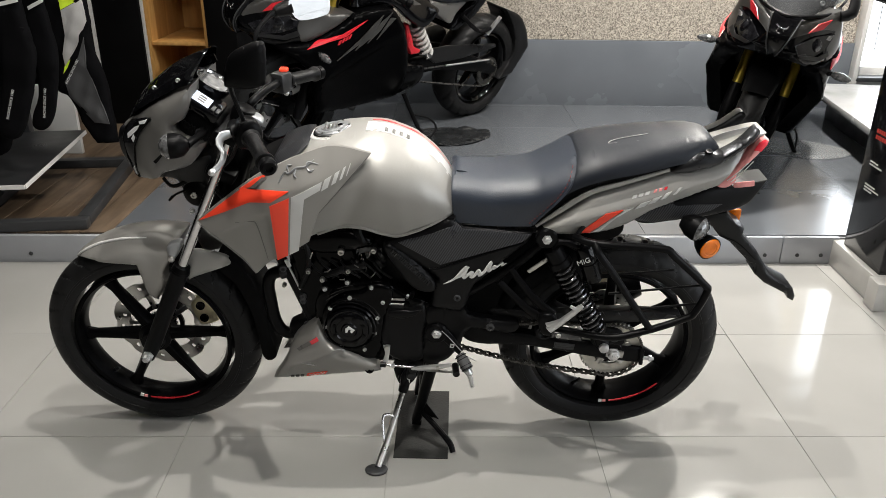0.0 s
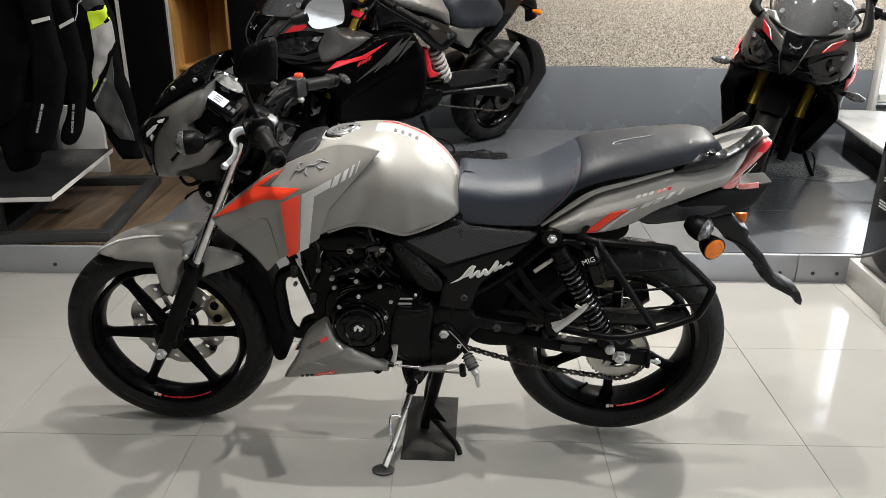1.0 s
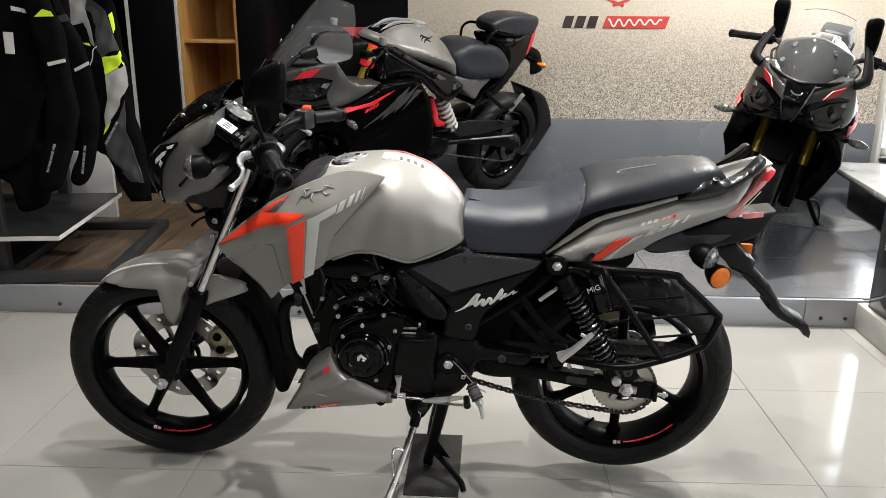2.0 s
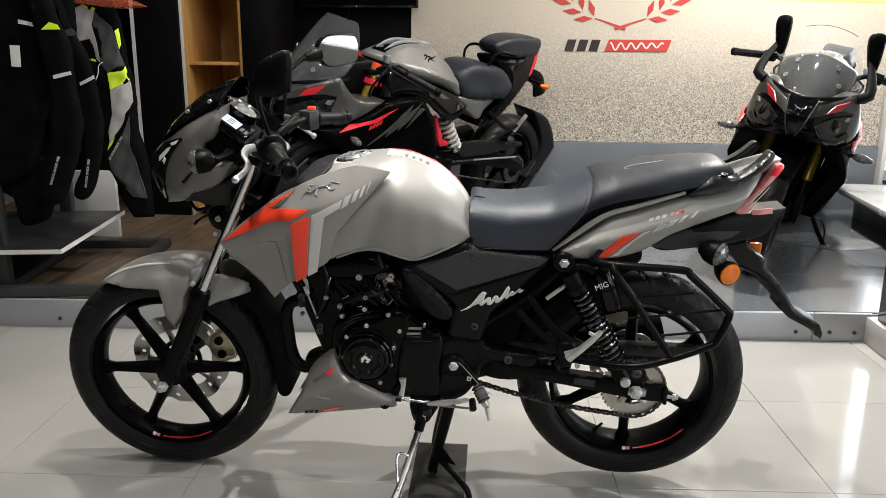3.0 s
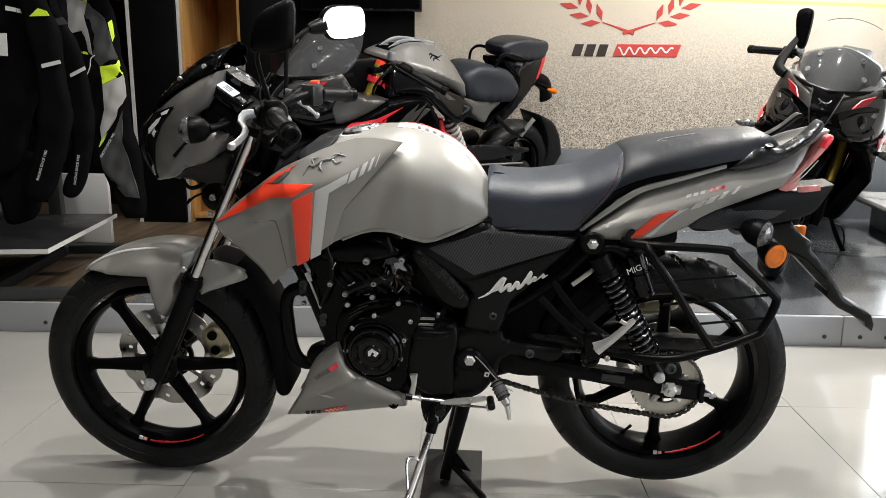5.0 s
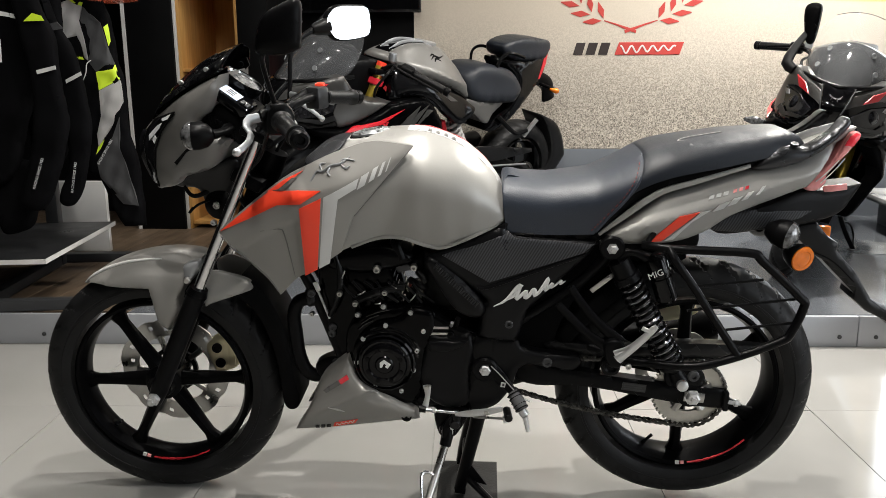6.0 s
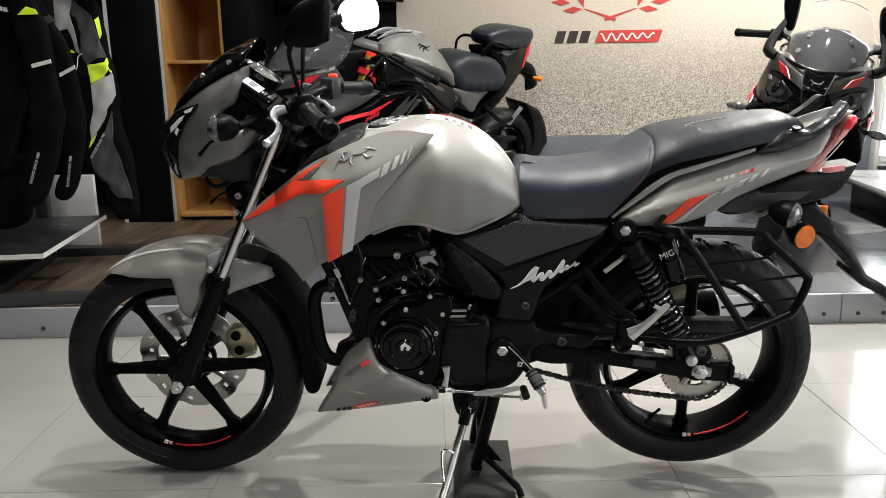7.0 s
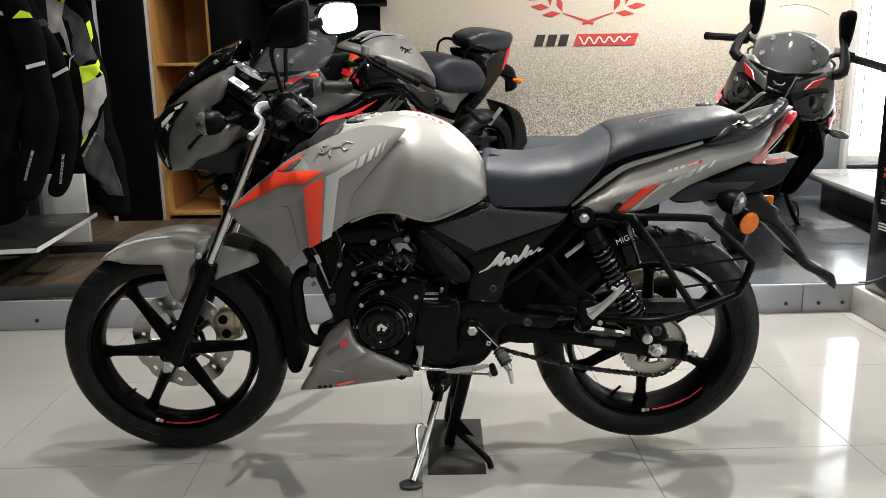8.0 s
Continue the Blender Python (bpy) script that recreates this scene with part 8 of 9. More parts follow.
        part("side_panel", sp.mesh(0.018, 0.03, s), M_GLOSSBLACK, b, "gloss black panel under the tank", 45)
        part("side_panel_slash", Shell([(0.520, 0.820, 0), (0.640, 0.760, 0), (0.700, 0.755, 0), (0.560, 0.822, 0)], 0, 0.02, 1, sharp=True).mesh(0.016, 0.003, s, 0.003, sp), M_SPGREY, b)
    for s in (-1, 1):
        def dc(host, pts, material, name, lift=0.003):
            sh = Shell([(p[0], p[1], 0) for p in pts], 0, 0.02, 1, sharp=True)
            part(name, sh.mesh(0.016, back=0.004, sign=s, lift=lift, over=host), material, b)
        dc(low, [(-0.051, 0.653), (0.003, 0.685), (0.122, 0.705), (0.274, 0.750), (0.140, 0.692), (0.050, 0.680)], M_CRIMSON, "red_stripe", 0.007)
        for k in range(4):
            a, z = 0.098 + 0.020 * k, 0.660 + 0.0065 * k
            dc(low, [(a, z), (a + 0.013, z + 0.004), (a + 0.020, z + 0.022), (a + 0.007, z + 0.018)], M_CRIMSON, "red_mark", 0.007)
        for pts in ([(0.110, 0.585), (0.262, 0.655), (0.300, 0.712), (0.236, 0.664)], [(0.215, 0.615), (0.318, 0.668), (0.376, 0.760), (0.296, 0.712)], [(0.290, 0.640), (0.362, 0.690), (0.436, 0.764), (0.350, 0.722)], [(0.345, 0.650), (0.412, 0.706), (0.510, 0.738), (0.418, 0.742)]):
            dc(low, pts, M_SPGREY, "grey_shard", 0.006)
        dc(up, [(-0.236, 0.732), (-0.155, 0.774), (-0.058, 0.793), (-0.080, 0.738), (-0.130, 0.712), (-0.215, 0.692)], M_HEADLENS, "headlamp_lens", 0.006)
        dc(up, [(-0.222, 0.700), (-0.130, 0.700), (-0.078, 0.724), (-0.070, 0.706), (-0.125, 0.684), (-0.212, 0.686)], M_PLATE, "lamp_lip", 0.010)
        dc(up, [(-0.098, 0.768), (-0.088, 0.784), (-0.066, 0.788), (-0.078, 0.765)], M_DIALFACE, "position_lamp", 0.010)
        part("headlamp_projector", lathe([(0, 0.027), (0.005, 0.026), (0.007, 0.022), (0.006, 0.021), (0.010, 0.012), (0.011, 0)], (-0.140, (float(up.width(np.array([[-0.140, 0.742]]))[0]) + 0.004) * s, 0.742), (-0.7, 0.7 * s, 0.1), 20), M_HEADLENS, b, "round projector lens")
        dc(up, [(-0.187, 0.786), (-0.158, 0.824), (-0.098, 0.848), (-0.132, 0.806)], M_CRIMSON, "red_accent", 0.005)
        # mirrors on fairing stalks
        if mirrors:
            c = Vector((0.010, 0.185 * s, 1.060))
            part("mirror_stem", tube([(-0.060, 0.190 * s, 0.862), (-0.040, 0.225 * s, 0.885), (-0.020, 0.215 * s, 0.945), c - Vector((0, 0, 0.035))], [0.020, 0.026, 0.021, 0.014], 10, 2, flat=0.6), M_PLATE, b)
            mir = Shell([(-0.024, -0.075, 0.008), (-0.034, 0.040, 0.008), (-0.020, 0.072, 0.006), (0.024, 0.066, 0.006), (0.030, 0.020, 0.008), (0.006, -0.080, 0.008)], 0.010, 0.015)
            part("mirror", moved(mir.mesh(0.016), Matrix.Translation(c) @ Matrix.Rotation(radians(90 - 20 * s), 4, "Z") @ Matrix.Rotation(radians(8), 4, "Y")), M_BLACK, b, "black fairing mirror")
        # indicators on stalks
        part("indicator_stalk", tube([(0.02, 0.20 * s, 0.630), (0.01, 0.255 * s, 0.628)], 0.010, 8, 1), M_BLACK, b)
        part("indicator", lathe([(0, 0.010), (0.020, 0.017), (0.045, 0.018), (0.075, 0.010), (0.085, 0)], (0.01, 0.25 * s, 0.628), (-0.15, s, -0.05), 14), M_CLEAR, b, "clear front indicator")
        # bars
        g0, g1 = (Vector((0.205, 0.20 * s, 0.955)), Vector((0.285, 0.385 * s, 0.935))) if mirrors else (Vector((0.255, 0.20 * s, 0.925)), Vector((0.368, 0.37 * s, 0.861)))
        part("handlebar", tube([F + fd * 0.62 + Vector((0, 0.12 * s, 0.01)), g0, g1], 0.011, 10), M_TUBE, b)
        part("grip", rod(g0.lerp(g1, 0.3), g1, 0.0175, seg=14, bevel=0.004), M_GRIP, b)
        part("bar_end", rod(g1, g1 + (g1 - g0).normalized() * 0.025, 0.019, seg=12, bevel=0.003), M_BLACK, b)
        part("switch_housing", rod(g0.lerp(g1, 0.02), g0.lerp(g1, 0.28), 0.026, seg=12, bevel=0.005), M_BLACK, b)
        part("lever", tube([g0 + Vector((-0.03, 0, 0.01)), g0 + Vector((-0.05, 0.04 * s, 0.0)), g1 + Vector((-0.045, 0.01 * s, -0.005))], [0.009, 0.006, 0.005], 8), M_TUBE, b)
        part("swingarm", Shell([(0.760, 0.440, 0.085), (1.000, 0.452, 0.10), (1.200, 0.420, 0.105), (1.430, 0.330, 0.105), (1.430, 0.285, 0.105), (1.250, 0.320, 0.105), (0.980, 0.370, 0.10), (0.780, 0.370, 0.085)], 0.006, 0.015).mesh(0.02, 0.03, s), M_TUBE, b)
        part("pillion_peg", tube([(1.05, 0.12 * s, 0.66), (1.16, 0.16 * s, 0.58), (1.22, 0.19 * s, 0.60)], [0.012, 0.012, 0.010], 8), M_TUBE, b)
        part("peg", rod((1.22, 0.17 * s, 0.56), (1.27, 0.20 * s, 0.66), 0.012, seg=10), M_ALU, b)
    part("nose_panel", Shell([(-0.250, 0.674, 0.010), (-0.276, 0.720, 0.026), (-0.272, 0.770, 0.040), (-0.226, 0.834, 0.052), (-0.190, 0.825, 0.050), (-0.200, 0.700, 0.020)], 0.006, 0.02).mesh(0.014), M_GLOSSBLACK, b, "gloss black nose panel with a silver badge")
    for pts in ([(-0.277, -0.020, 0.795), (-0.279, -0.006, 0.790), (-0.279, 0.010, 0.793), (-0.277, 0.022, 0.801)], [(-0.279, -0.006, 0.790), (-0.280, -0.012, 0.778)], [(-0.279, 0.008, 0.793), (-0.280, 0.013, 0.781)], [(-0.277, -0.020, 0.795), (-0.276, -0.024, 0.803)]):
        part("nose_badge", tube(pts, 0.0034, 6, 2), M_CHROME, b)
    for s in (-1, 1):
        part("nose_line", tube([(-0.254, 0.016 * s, 0.676), (-0.281, 0.033 * s, 0.720), (-0.278, 0.047 * s, 0.770), (-0.230, 0.060 * s, 0.836)], [0.002, 0.003, 0.003, 0.002], 6), M_FRAME, b)
    part("lamp_chin", Shell([(-0.255, 0.705, 0.06), (-0.18, 0.700, 0.11), (-0.06, 0.680, 0.17), (-0.03, 0.655, 0.16), (-0.14, 0.655, 0.11), (-0.22, 0.680, 0.06)], 0.012, 0.02).mesh(0.02), M_BLACK, b)
    part("radiator", box(0.16, 0.20, -0.13, 0.13, 0.34, 0.64, 0.006), M_BLACK, b)
    part("cockpit", Shell([(-0.020, 0.855, 0.085), (0.100, 0.925, 0.080), (0.240, 0.930, 0.080), (0.300, 0.880, 0.090), (0.240, 0.800, 0.090), (0.050, 0.790, 0.090)], 0.010, 0.03).mesh(0.02), M_BLACK, b, "black cockpit moulding")
    for s in (-1, 1):
        p = Vector((F.x, 0.105 * s, F.z))
        part("fork_collar", rod(p + fd * 0.555, p + fd * 0.585, 0.036, seg=18, bevel=0.004), M_TAILRED, b, "red anodised fork collar")
        part("clamp_end", rod(p + fd * 0.60, p + fd * 0.622, 0.034, seg=18, bevel=0.003), M_STEEL2, b)
        part("brake_hose", tube([(0.26, 0.16 * s, 0.93), (0.20, 0.19 * s, 0.90), (0.17, 0.15 * s, 0.82), (0.20, 0.12 * s, 0.74)], 0.006, 8), M_GRIP, b)
        part("reservoir", lathe([(-0.016, 0.016), (0.012, 0.019), (0.018, 0.017), (0.018, 0)], (0.215, 0.185 * s, 0.965), (0, 0, 1), 16), M_STEEL2, b)
    # screens: a grey dash dome behind a tall clear sheet
    def swept(rows, n=22, thick=0.003):
        """Sheet lofted upwards: rows (x, z) of its middle, half width, sweep-back and drop towards its edges."""
        bm = bmesh.new()
        skins = []
        for d in (0.0, thick):
            skins.append([[bm.verts.new((x + d + sweep * u * u, w * u, z - drop * u * u)) for u in np.linspace(-1, 1, n + 1)] for x, z, w, sweep, drop in spline(rows, 4)])
        m_ = len(skins[0])
        for sk in skins:
            for i in range(m_ - 1):
                for j in range(n):
                    bm.faces.new((sk[i][j], sk[i][j + 1], sk[i + 1][j + 1], sk[i + 1][j]))
        edge = [(0, j) for j in range(n)] + [(i, n) for i in range(m_ - 1)] + [(m_ - 1, j) for j in range(n, 0, -1)] + [(i, 0) for i in range(m_ - 1, 0, -1)]
        for (i, j), (k, l) in zip(edge, edge[1:] + edge[:1]):
            bm.faces.new((skins[0][i][j], skins[0][k][l], skins[1][k][l], skins[1][i][j]))
        bmesh.ops.recalc_face_normals(bm, faces=bm.faces)
        return bm

    part("dash_dome", swept([(-0.200, 0.842, 0.148, 0.18, -0.02), (-0.150, 0.915, 0.160, 0.17, 0.0), (-0.085, 0.980, 0.152, 0.14, 0.02), (-0.035, 1.008, 0.125, 0.10, 0.03), (0.020, 1.012, 0.080, 0.06, 0.02)]), M_DASH, b, "dark grey dash dome behind the screen", 60)
    part("clear_screen", swept([(-0.228, 0.836, 0.155, 0.20, -0.030), (-0.185, 0.898, 0.170, 0.19, 0.0), (-0.125, 0.968, 0.170, 0.17, 0.010), (-0.070, 1.032, 0.155, 0.14, 0.012), (-0.020, 1.088, 0.130, 0.10, 0.014), (0.018, 1.125, 0.105, 0.07, 0.020)]), M_SCREEN, b, "tall clear plastic windscreen", 60)
    part("screen_rim", tube([(0.018 + 0.07 * u * u, 0.105 * u, 1.125 - 0.020 * u * u) for u in np.linspace(-1, 1, 15)], 0.0013, 6, 1), M_FRAME, b)
    part("screen_base", tube([(0.020, -0.178, 0.880), (-0.110, -0.135, 0.856), (-0.228, 0.0, 0.832), (-0.110, 0.135, 0.856), (0.020, 0.178, 0.880)], 0.009, 8), M_BLACK, b)
    for x, y, z in ((-0.090, 0.080, 0.968), (-0.128, 0.105, 0.900)):
        for s in (-1, 1):
            part("screen_screw", lathe([(0, 0.011), (0.004, 0.010), (0.004, 0.006), (0.002, 0.005), (0.002, 0)], (x, y * s, z), (-0.8, 0.5 * s, 0.3), 14), M_STEEL2, b)
    # tank, seats, tail
    tk = Shell([(0.280, 0.930, 0.060), (0.330, 0.975, 0.050), (0.443, 1.006, 0.040), (0.600, 1.000, 0.040), (0.680, 0.950, 0.048), (0.745, 0.895, 0.060), (0.785, 0.825, 0.080), (0.795, 0.752, 0.110, 1), (0.700, 0.797, 0.130), (0.600, 0.832, 0.145), (0.500, 0.858, 0.155), (0.360, 0.898, 0.130)], 0.055, 0.08, extra=lambda x, z: 0.012 * math.exp(-(((z - 0.885) + 0.25 * (x - 0.55)) / 0.020) ** 2))
    part("fuel_tank", tk.mesh(0.014), M_DGREY, b, "satin grey sculpted fuel tank", 35)
    part("tank_trim", Shell([(0.300, 0.945, 0.052), (0.330, 0.979, 0.046), (0.445, 1.0105, 0.036), (0.560, 1.008, 0.034), (0.560, 0.998, 0.036), (0.445, 0.999, 0.040), (0.335, 0.966, 0.050)], 0.004, 0.01).mesh(0.012), M_GLOSSBLACK, b, "black trim on the tank top")
    for y in (-0.032, 0.032):
        part("tank_stripe", tube([(0.325, y, 0.974), (0.380, y, 0.997), (0.440, y, 1.009), (0.530, y, 1.009)], [0.004, 0.012, 0.013, 0.010], 10, flat=0.35), M_STEEL2, b)
    part("filler_cap", moved(lathe([(-0.01, 0.055), (0.004, 0.055), (0.008, 0.045), (0.008, 0)], (0, 0, 0), (0, 0, 1), 28), Matrix.Translation((0.570, 0, 1.008)) @ Matrix.Rotation(radians(6), 4, "Y")), M_ALU, b)
    for s in (-1, 1):
        for pts in ([(0.500, 0.950), (0.530, 0.962), (0.560, 0.955), (0.600, 0.962)], [(0.515, 0.940), (0.535, 0.952), (0.565, 0.942)], [(0.505, 0.962), (0.520, 0.968), (0.535, 0.962)]):
            W = tk.width(np.array(pts))
            part("tank_badge", tube([(p[0], s * w, p[1]) for p, w in zip(pts, W)], [0.002] + [0.005] * (len(pts) - 2) + [0.002], 6), M_BLACK, b)
    part("rider_seat", Shell([(0.783, 0.862, 0.080), (0.840, 0.900, 0.085), (0.920, 0.918, 0.090), (1.060, 0.908, 0.090), (1.143, 0.878, 0.090), (1.205, 0.805, 0.100), (1.160, 0.750, 0.115), (1.095, 0.735, 0.125), (0.861, 0.745, 0.125), (0.800, 0.790, 0.105)], 0.030, 0.05).mesh(0.016), M_SEAT2, b, "black vinyl rider seat", 60)
    part("pillion_seat", Shell([(1.065, 1.006, 0.050), (1.130, 1.040, 0.060), (1.236, 1.058, 0.060), (1.380, 1.056, 0.055), (1.450, 1.044, 0.045), (1.440, 1.000, 0.060), (1.364, 0.950, 0.075), (1.136, 0.950, 0.075)], 0.020, 0.03).mesh(0.016), M_SEAT2, b, "raised black pillion pad", 60)
    for s in (-1, 1):
        part("grab_handle", tube([(1.00, 0.09 * s, 0.900), (1.02, 0.105 * s, 0.960), (1.08, 0.105 * s, 0.985), (1.20, 0.10 * s, 0.965)], 0.009, 10, flat=0.8), M_GLOSSBLACK, b)
    tl = Shell([(1.400, 1.030, 0.045), (1.465, 1.010, 0.040, 1), (1.420, 0.880, 0.065), (1.300, 0.760, 0.090), (1.165, 0.640, 0.100), (1.040, 0.580, 0.100), (1.000, 0.605, 0.100), (1.150, 0.740, 0.105), (1.180, 0.840, 0.095), (1.090, 0.940, 0.080), (1.290, 0.948, 0.085)], 0.012, 0.025)
    part("tail_fairing", tl.mesh(0.018), M_GLOSSBLACK, b, "gloss black tail fairing with red marks", 50)
    for s in (-1, 1):
        sh = Shell([(1.395, 0.930, 0), (1.418, 1.005, 0), (1.452, 1.006, 0), (1.428, 0.930, 0), (1.380, 0.850, 0), (1.362, 0.850, 0)], 0, 0.02, 1, sharp=True)
        part("red_mark", sh.mesh(0.016, back=0.004, sign=s, lift=0.003, over=tl), M_CRIMSON, b)
    part("tail_side", Shell([(0.775, 0.752, 0.125), (0.900, 0.742, 0.130), (1.060, 0.740, 0.122), (1.000, 0.680, 0.118), (0.951, 0.630, 0.118)], 0.006, 0.02).mesh(0.018), M_DGREY, b)
    part("tail_lamp", box(1.452, 1.470, -0.05, 0.05, 0.995, 1.020, 0.005), M_TAILRED, b)
    part("plate_holder", tube([(1.38, 0, 0.86), (1.46, 0, 0.84), (1.56, 0, 0.80), (1.60, 0, 0.72)], [0.05, 0.04, 0.045, 0.05], 10, flat=0.5), M_BLACK, b)
    for s in (-1, 1):
        part("rear_indicator_stalk", tube([(1.46, 0.03 * s, 0.81), (1.475, 0.12 * s, 0.80)], 0.010, 8, 1), M_BLACK, b)
        part("rear_indicator", lathe([(-0.03, 0.006), (0.0, 0.015), (0.010, 0.016), (0.022, 0.010), (0.025, 0)], (1.475, 0.13 * s, 0.795), (0.7, s * 0.7, -0.1), 14), M_AMBER, b, "amber rear indicator")
    hug = Shell([(1.470, 0.648, 0.075, 1), (1.600, 0.600, 0.085), (1.690, 0.510, 0.085), (1.745, 0.400, 0.085, 1), (1.640, 0.250, 0.085, 1), (1.520, 0.225, 0.085), (1.540, 0.262, 0.085), (1.615, 0.400, 0.085), (1.560, 0.540, 0.085)], 0.008, 0.02)
    part("rear_hugger", hug.mesh(0.02), M_PLATE, b, "broad black plastic rear tyre hugger", 50)
    # engine block, shock, chain run, exhaust and stand
    part("engine_block", Shell([(0.250, 0.600, 0.12), (0.540, 0.640, 0.12), (0.600, 0.560, 0.11), (0.640, 0.440, 0.11), (0.820, 0.420, 0.11), (0.760, 0.300, 0.10), (0.350, 0.300, 0.10)], 0.02, 0.04).mesh(0.03), M_ENGINE, b, "black engine block")
    part("shock_arm", Shell([(0.628, 0.655, 0.13), (0.648, 0.660, 0.13), (0.705, 0.540, 0.13), (0.755, 0.518, 0.13), (0.750, 0.500, 0.13), (0.695, 0.500, 0.13), (0.668, 0.540, 0.13)], 0.008, 0.010, sharp=True).mesh(0.014, 0.03), M_CRIMSON, b, "red shock linkage arm")
    part("shock_spring", coil_bm((0.725, -0.10, 0.640), (0.838, -0.10, 0.480), 0.032, 0.0085, 6), M_CLOTHGREY, b, "pale coil spring")
    part("shock_body", rod((0.72, -0.10, 0.66), (0.85, -0.10, 0.46), 0.024, seg=14), M_STEEL, b)
    part("chain_run", tube([(0.80, -0.10, 0.395), (1.30, -0.11, 0.385), (1.40, -0.11, 0.36), (1.44, -0.11, 0.30), (1.36, -0.11, 0.225), (1.10, -0.11, 0.27), (0.80, -0.10, 0.33)], 0.0055, 6), M_CHAIN, b)
    part("sprocket", sprocket_bm(R + Vector((0, -0.105, 0)), 0.08, 40), M_CHAIN, b)
    part("swingarm_guard", Shell([(0.760, 0.500, 0.112), (0.980, 0.505, 0.115), (1.380, 0.470, 0.118), (1.390, 0.450, 0.118), (1.10, 0.420, 0.118), (0.90, 0.420, 0.115)], 0.004, 0.012, sharp=True).mesh(0.02, 0.01), M_PLATE, b, "dark swingarm guard")
    part("swingarm_rod", rod((0.98, -0.125, 0.400), (1.34, -0.125, 0.385), 0.005, seg=10), M_STEEL2, b)
    part("silencer", lathe([(0, 0.035), (0.05, 0.055), (0.36, 0.060), (0.42, 0.045), (0.42, 0.03)], (0.85, 0.16, 0.30), (0.92, 0.04, 0.38), 20), M_TUBE, b)
    part("side_stand", tube([(0.690, -0.12, 0.290), (0.730, -0.20, 0.150), (0.762, -0.268, 0.060)], 0.012, 10), M_TUBE, b, "black side stand")
    part("side_stand_foot", moved(lathe([(-0.004, 0.028), (0.003, 0.030), (0.005, 0)], (0, 0, 0), (0, 0, 1), 16), Matrix.Translation((0.764, -0.272, 0.058)) @ Matrix.Rotation(radians(-12), 4, "X")), M_FRAME, b)
    part("side_stand_tang", tube([(0.72, -0.18, 0.19), (0.80, -0.22, 0.17), (0.84, -0.25, 0.12), (0.78, -0.265, 0.072)], 0.005, 8), M_TUBE, b)
    return b


def scaled(m, s):
    return m @ Matrix.Diagonal((s, s, s, 1))


sport_bike(scaled(Matrix.Translation((-0.15, 2.2, PLAT)) @ Matrix.Rotation(radians(48), 4, "Z") @ Matrix.Rotation(radians(12), 4, "X"), 1.15), False)
sport_c = sport_bike(scaled(Matrix.Translation((2.22, 1.9, PLAT)) @ Matrix.Rotation(radians(65), 4, "Z") @ Matrix.Rotation(radians(12), 4, "X"), 1.10))
tagged(sport_c, "grey and gloss black sport motorcycle with mirrors and clear screen", "motorcycle", "sport motorcycles on the platform")

# ---------- clothing ----------
def garment(name, label, y, panels, group="hanging riding suits"):
    """A hanging garment of padded panels, seen from the side."""
    g = thing(name, label, "riding suit", Matrix.Translation((0, y, 0)), group)
    for nm, pts, depth, material, dy in panels:
        sh = Shell([(p[0], p[1], 0.010) for p in pts], depth * 0.36, 0.022)
        bm = sh.mesh(0.022)
        for v in bm.verts:
            v.co.y += dy + 0.004 * math.sin(31 * v.co.z + 17 * v.co.x) * math.sin(9 * v.co.z)
        part(nm, bm, material, g, smooth=60)
    return g


tagged(part("stand_mat", box(0.686, 0.843, -0.168, 0.172, 0.0, 0.004, 0.0015), M_MAT), "thin worn black rubber mat under the centre stand", "mat")
suit = [
    ("jacket", [(-1.30, 1.62), (-1.12, 1.66), (-0.955, 1.60), (-0.935, 1.40), (-0.955, 1.25), (-0.965, 1.06), (-1.045, 0.86), (-1.085, 0.73), (-1.15, 0.655), (-1.30, 0.66), (-1.36, 1.1)], 0.055, M_CLOTH, 0.05),
    ("sleeve", [(-1.02, 1.60), (-0.953, 1.52), (-0.883, 1.312), (-0.848, 1.209), (-0.844, 1.083), (-0.828, 0.923), (-0.837, 0.847), (-0.879, 0.714), (-0.957, 0.558), (-1.045, 0.572), (-1.040, 0.625), (-0.985, 0.779), (-0.955, 0.954), (-0.955, 1.114), (-0.990, 1.30)], 0.05, M_CLOTH, -0.02),
    ("trousers", [(-1.28, 0.72), (-1.06, 0.74), (-1.04, 0.65), (-1.065, 0.49), (-1.12, 0.445), (-1.20, 0.440), (-1.22, 0.55), (-1.28, 0.60)], 0.045, M_CLOTH, 0.08),
]
ga = garment("riding_suit", "black padded riding suit with neon shoulder and white arm band", 1.17, suit)
suit_b = [
    ("jacket", [(-1.12, 1.62), (-0.98, 1.60), (-0.93, 1.40), (-0.94, 1.17), (-0.95, 0.80), (-1.05, 0.70), (-1.12, 0.9)], 0.045, M_CLOTH, 0.04),
    ("sleeve", [(-1.0, 1.55), (-0.935, 1.30), (-0.874, 1.185), (-0.848, 1.072), (-0.835, 0.950), (-0.832, 0.836), (-0.870, 0.674), (-0.905, 0.580), (-0.945, 0.540), (-0.985, 0.556), (-0.975, 0.614), (-0.932, 0.720), (-0.935, 0.948), (-0.955, 1.171)], 0.04, M_CLOTH, 0.0),
]
gb = garment("riding_suit", "black padded riding suit with a white arm band", 1.33, suit_b)
gc = thing("riding_suit", "light grey and black riding suit with neon yellow bands", "riding suit", Matrix.Translation((0, 1.60, 0)), "hanging riding suits")
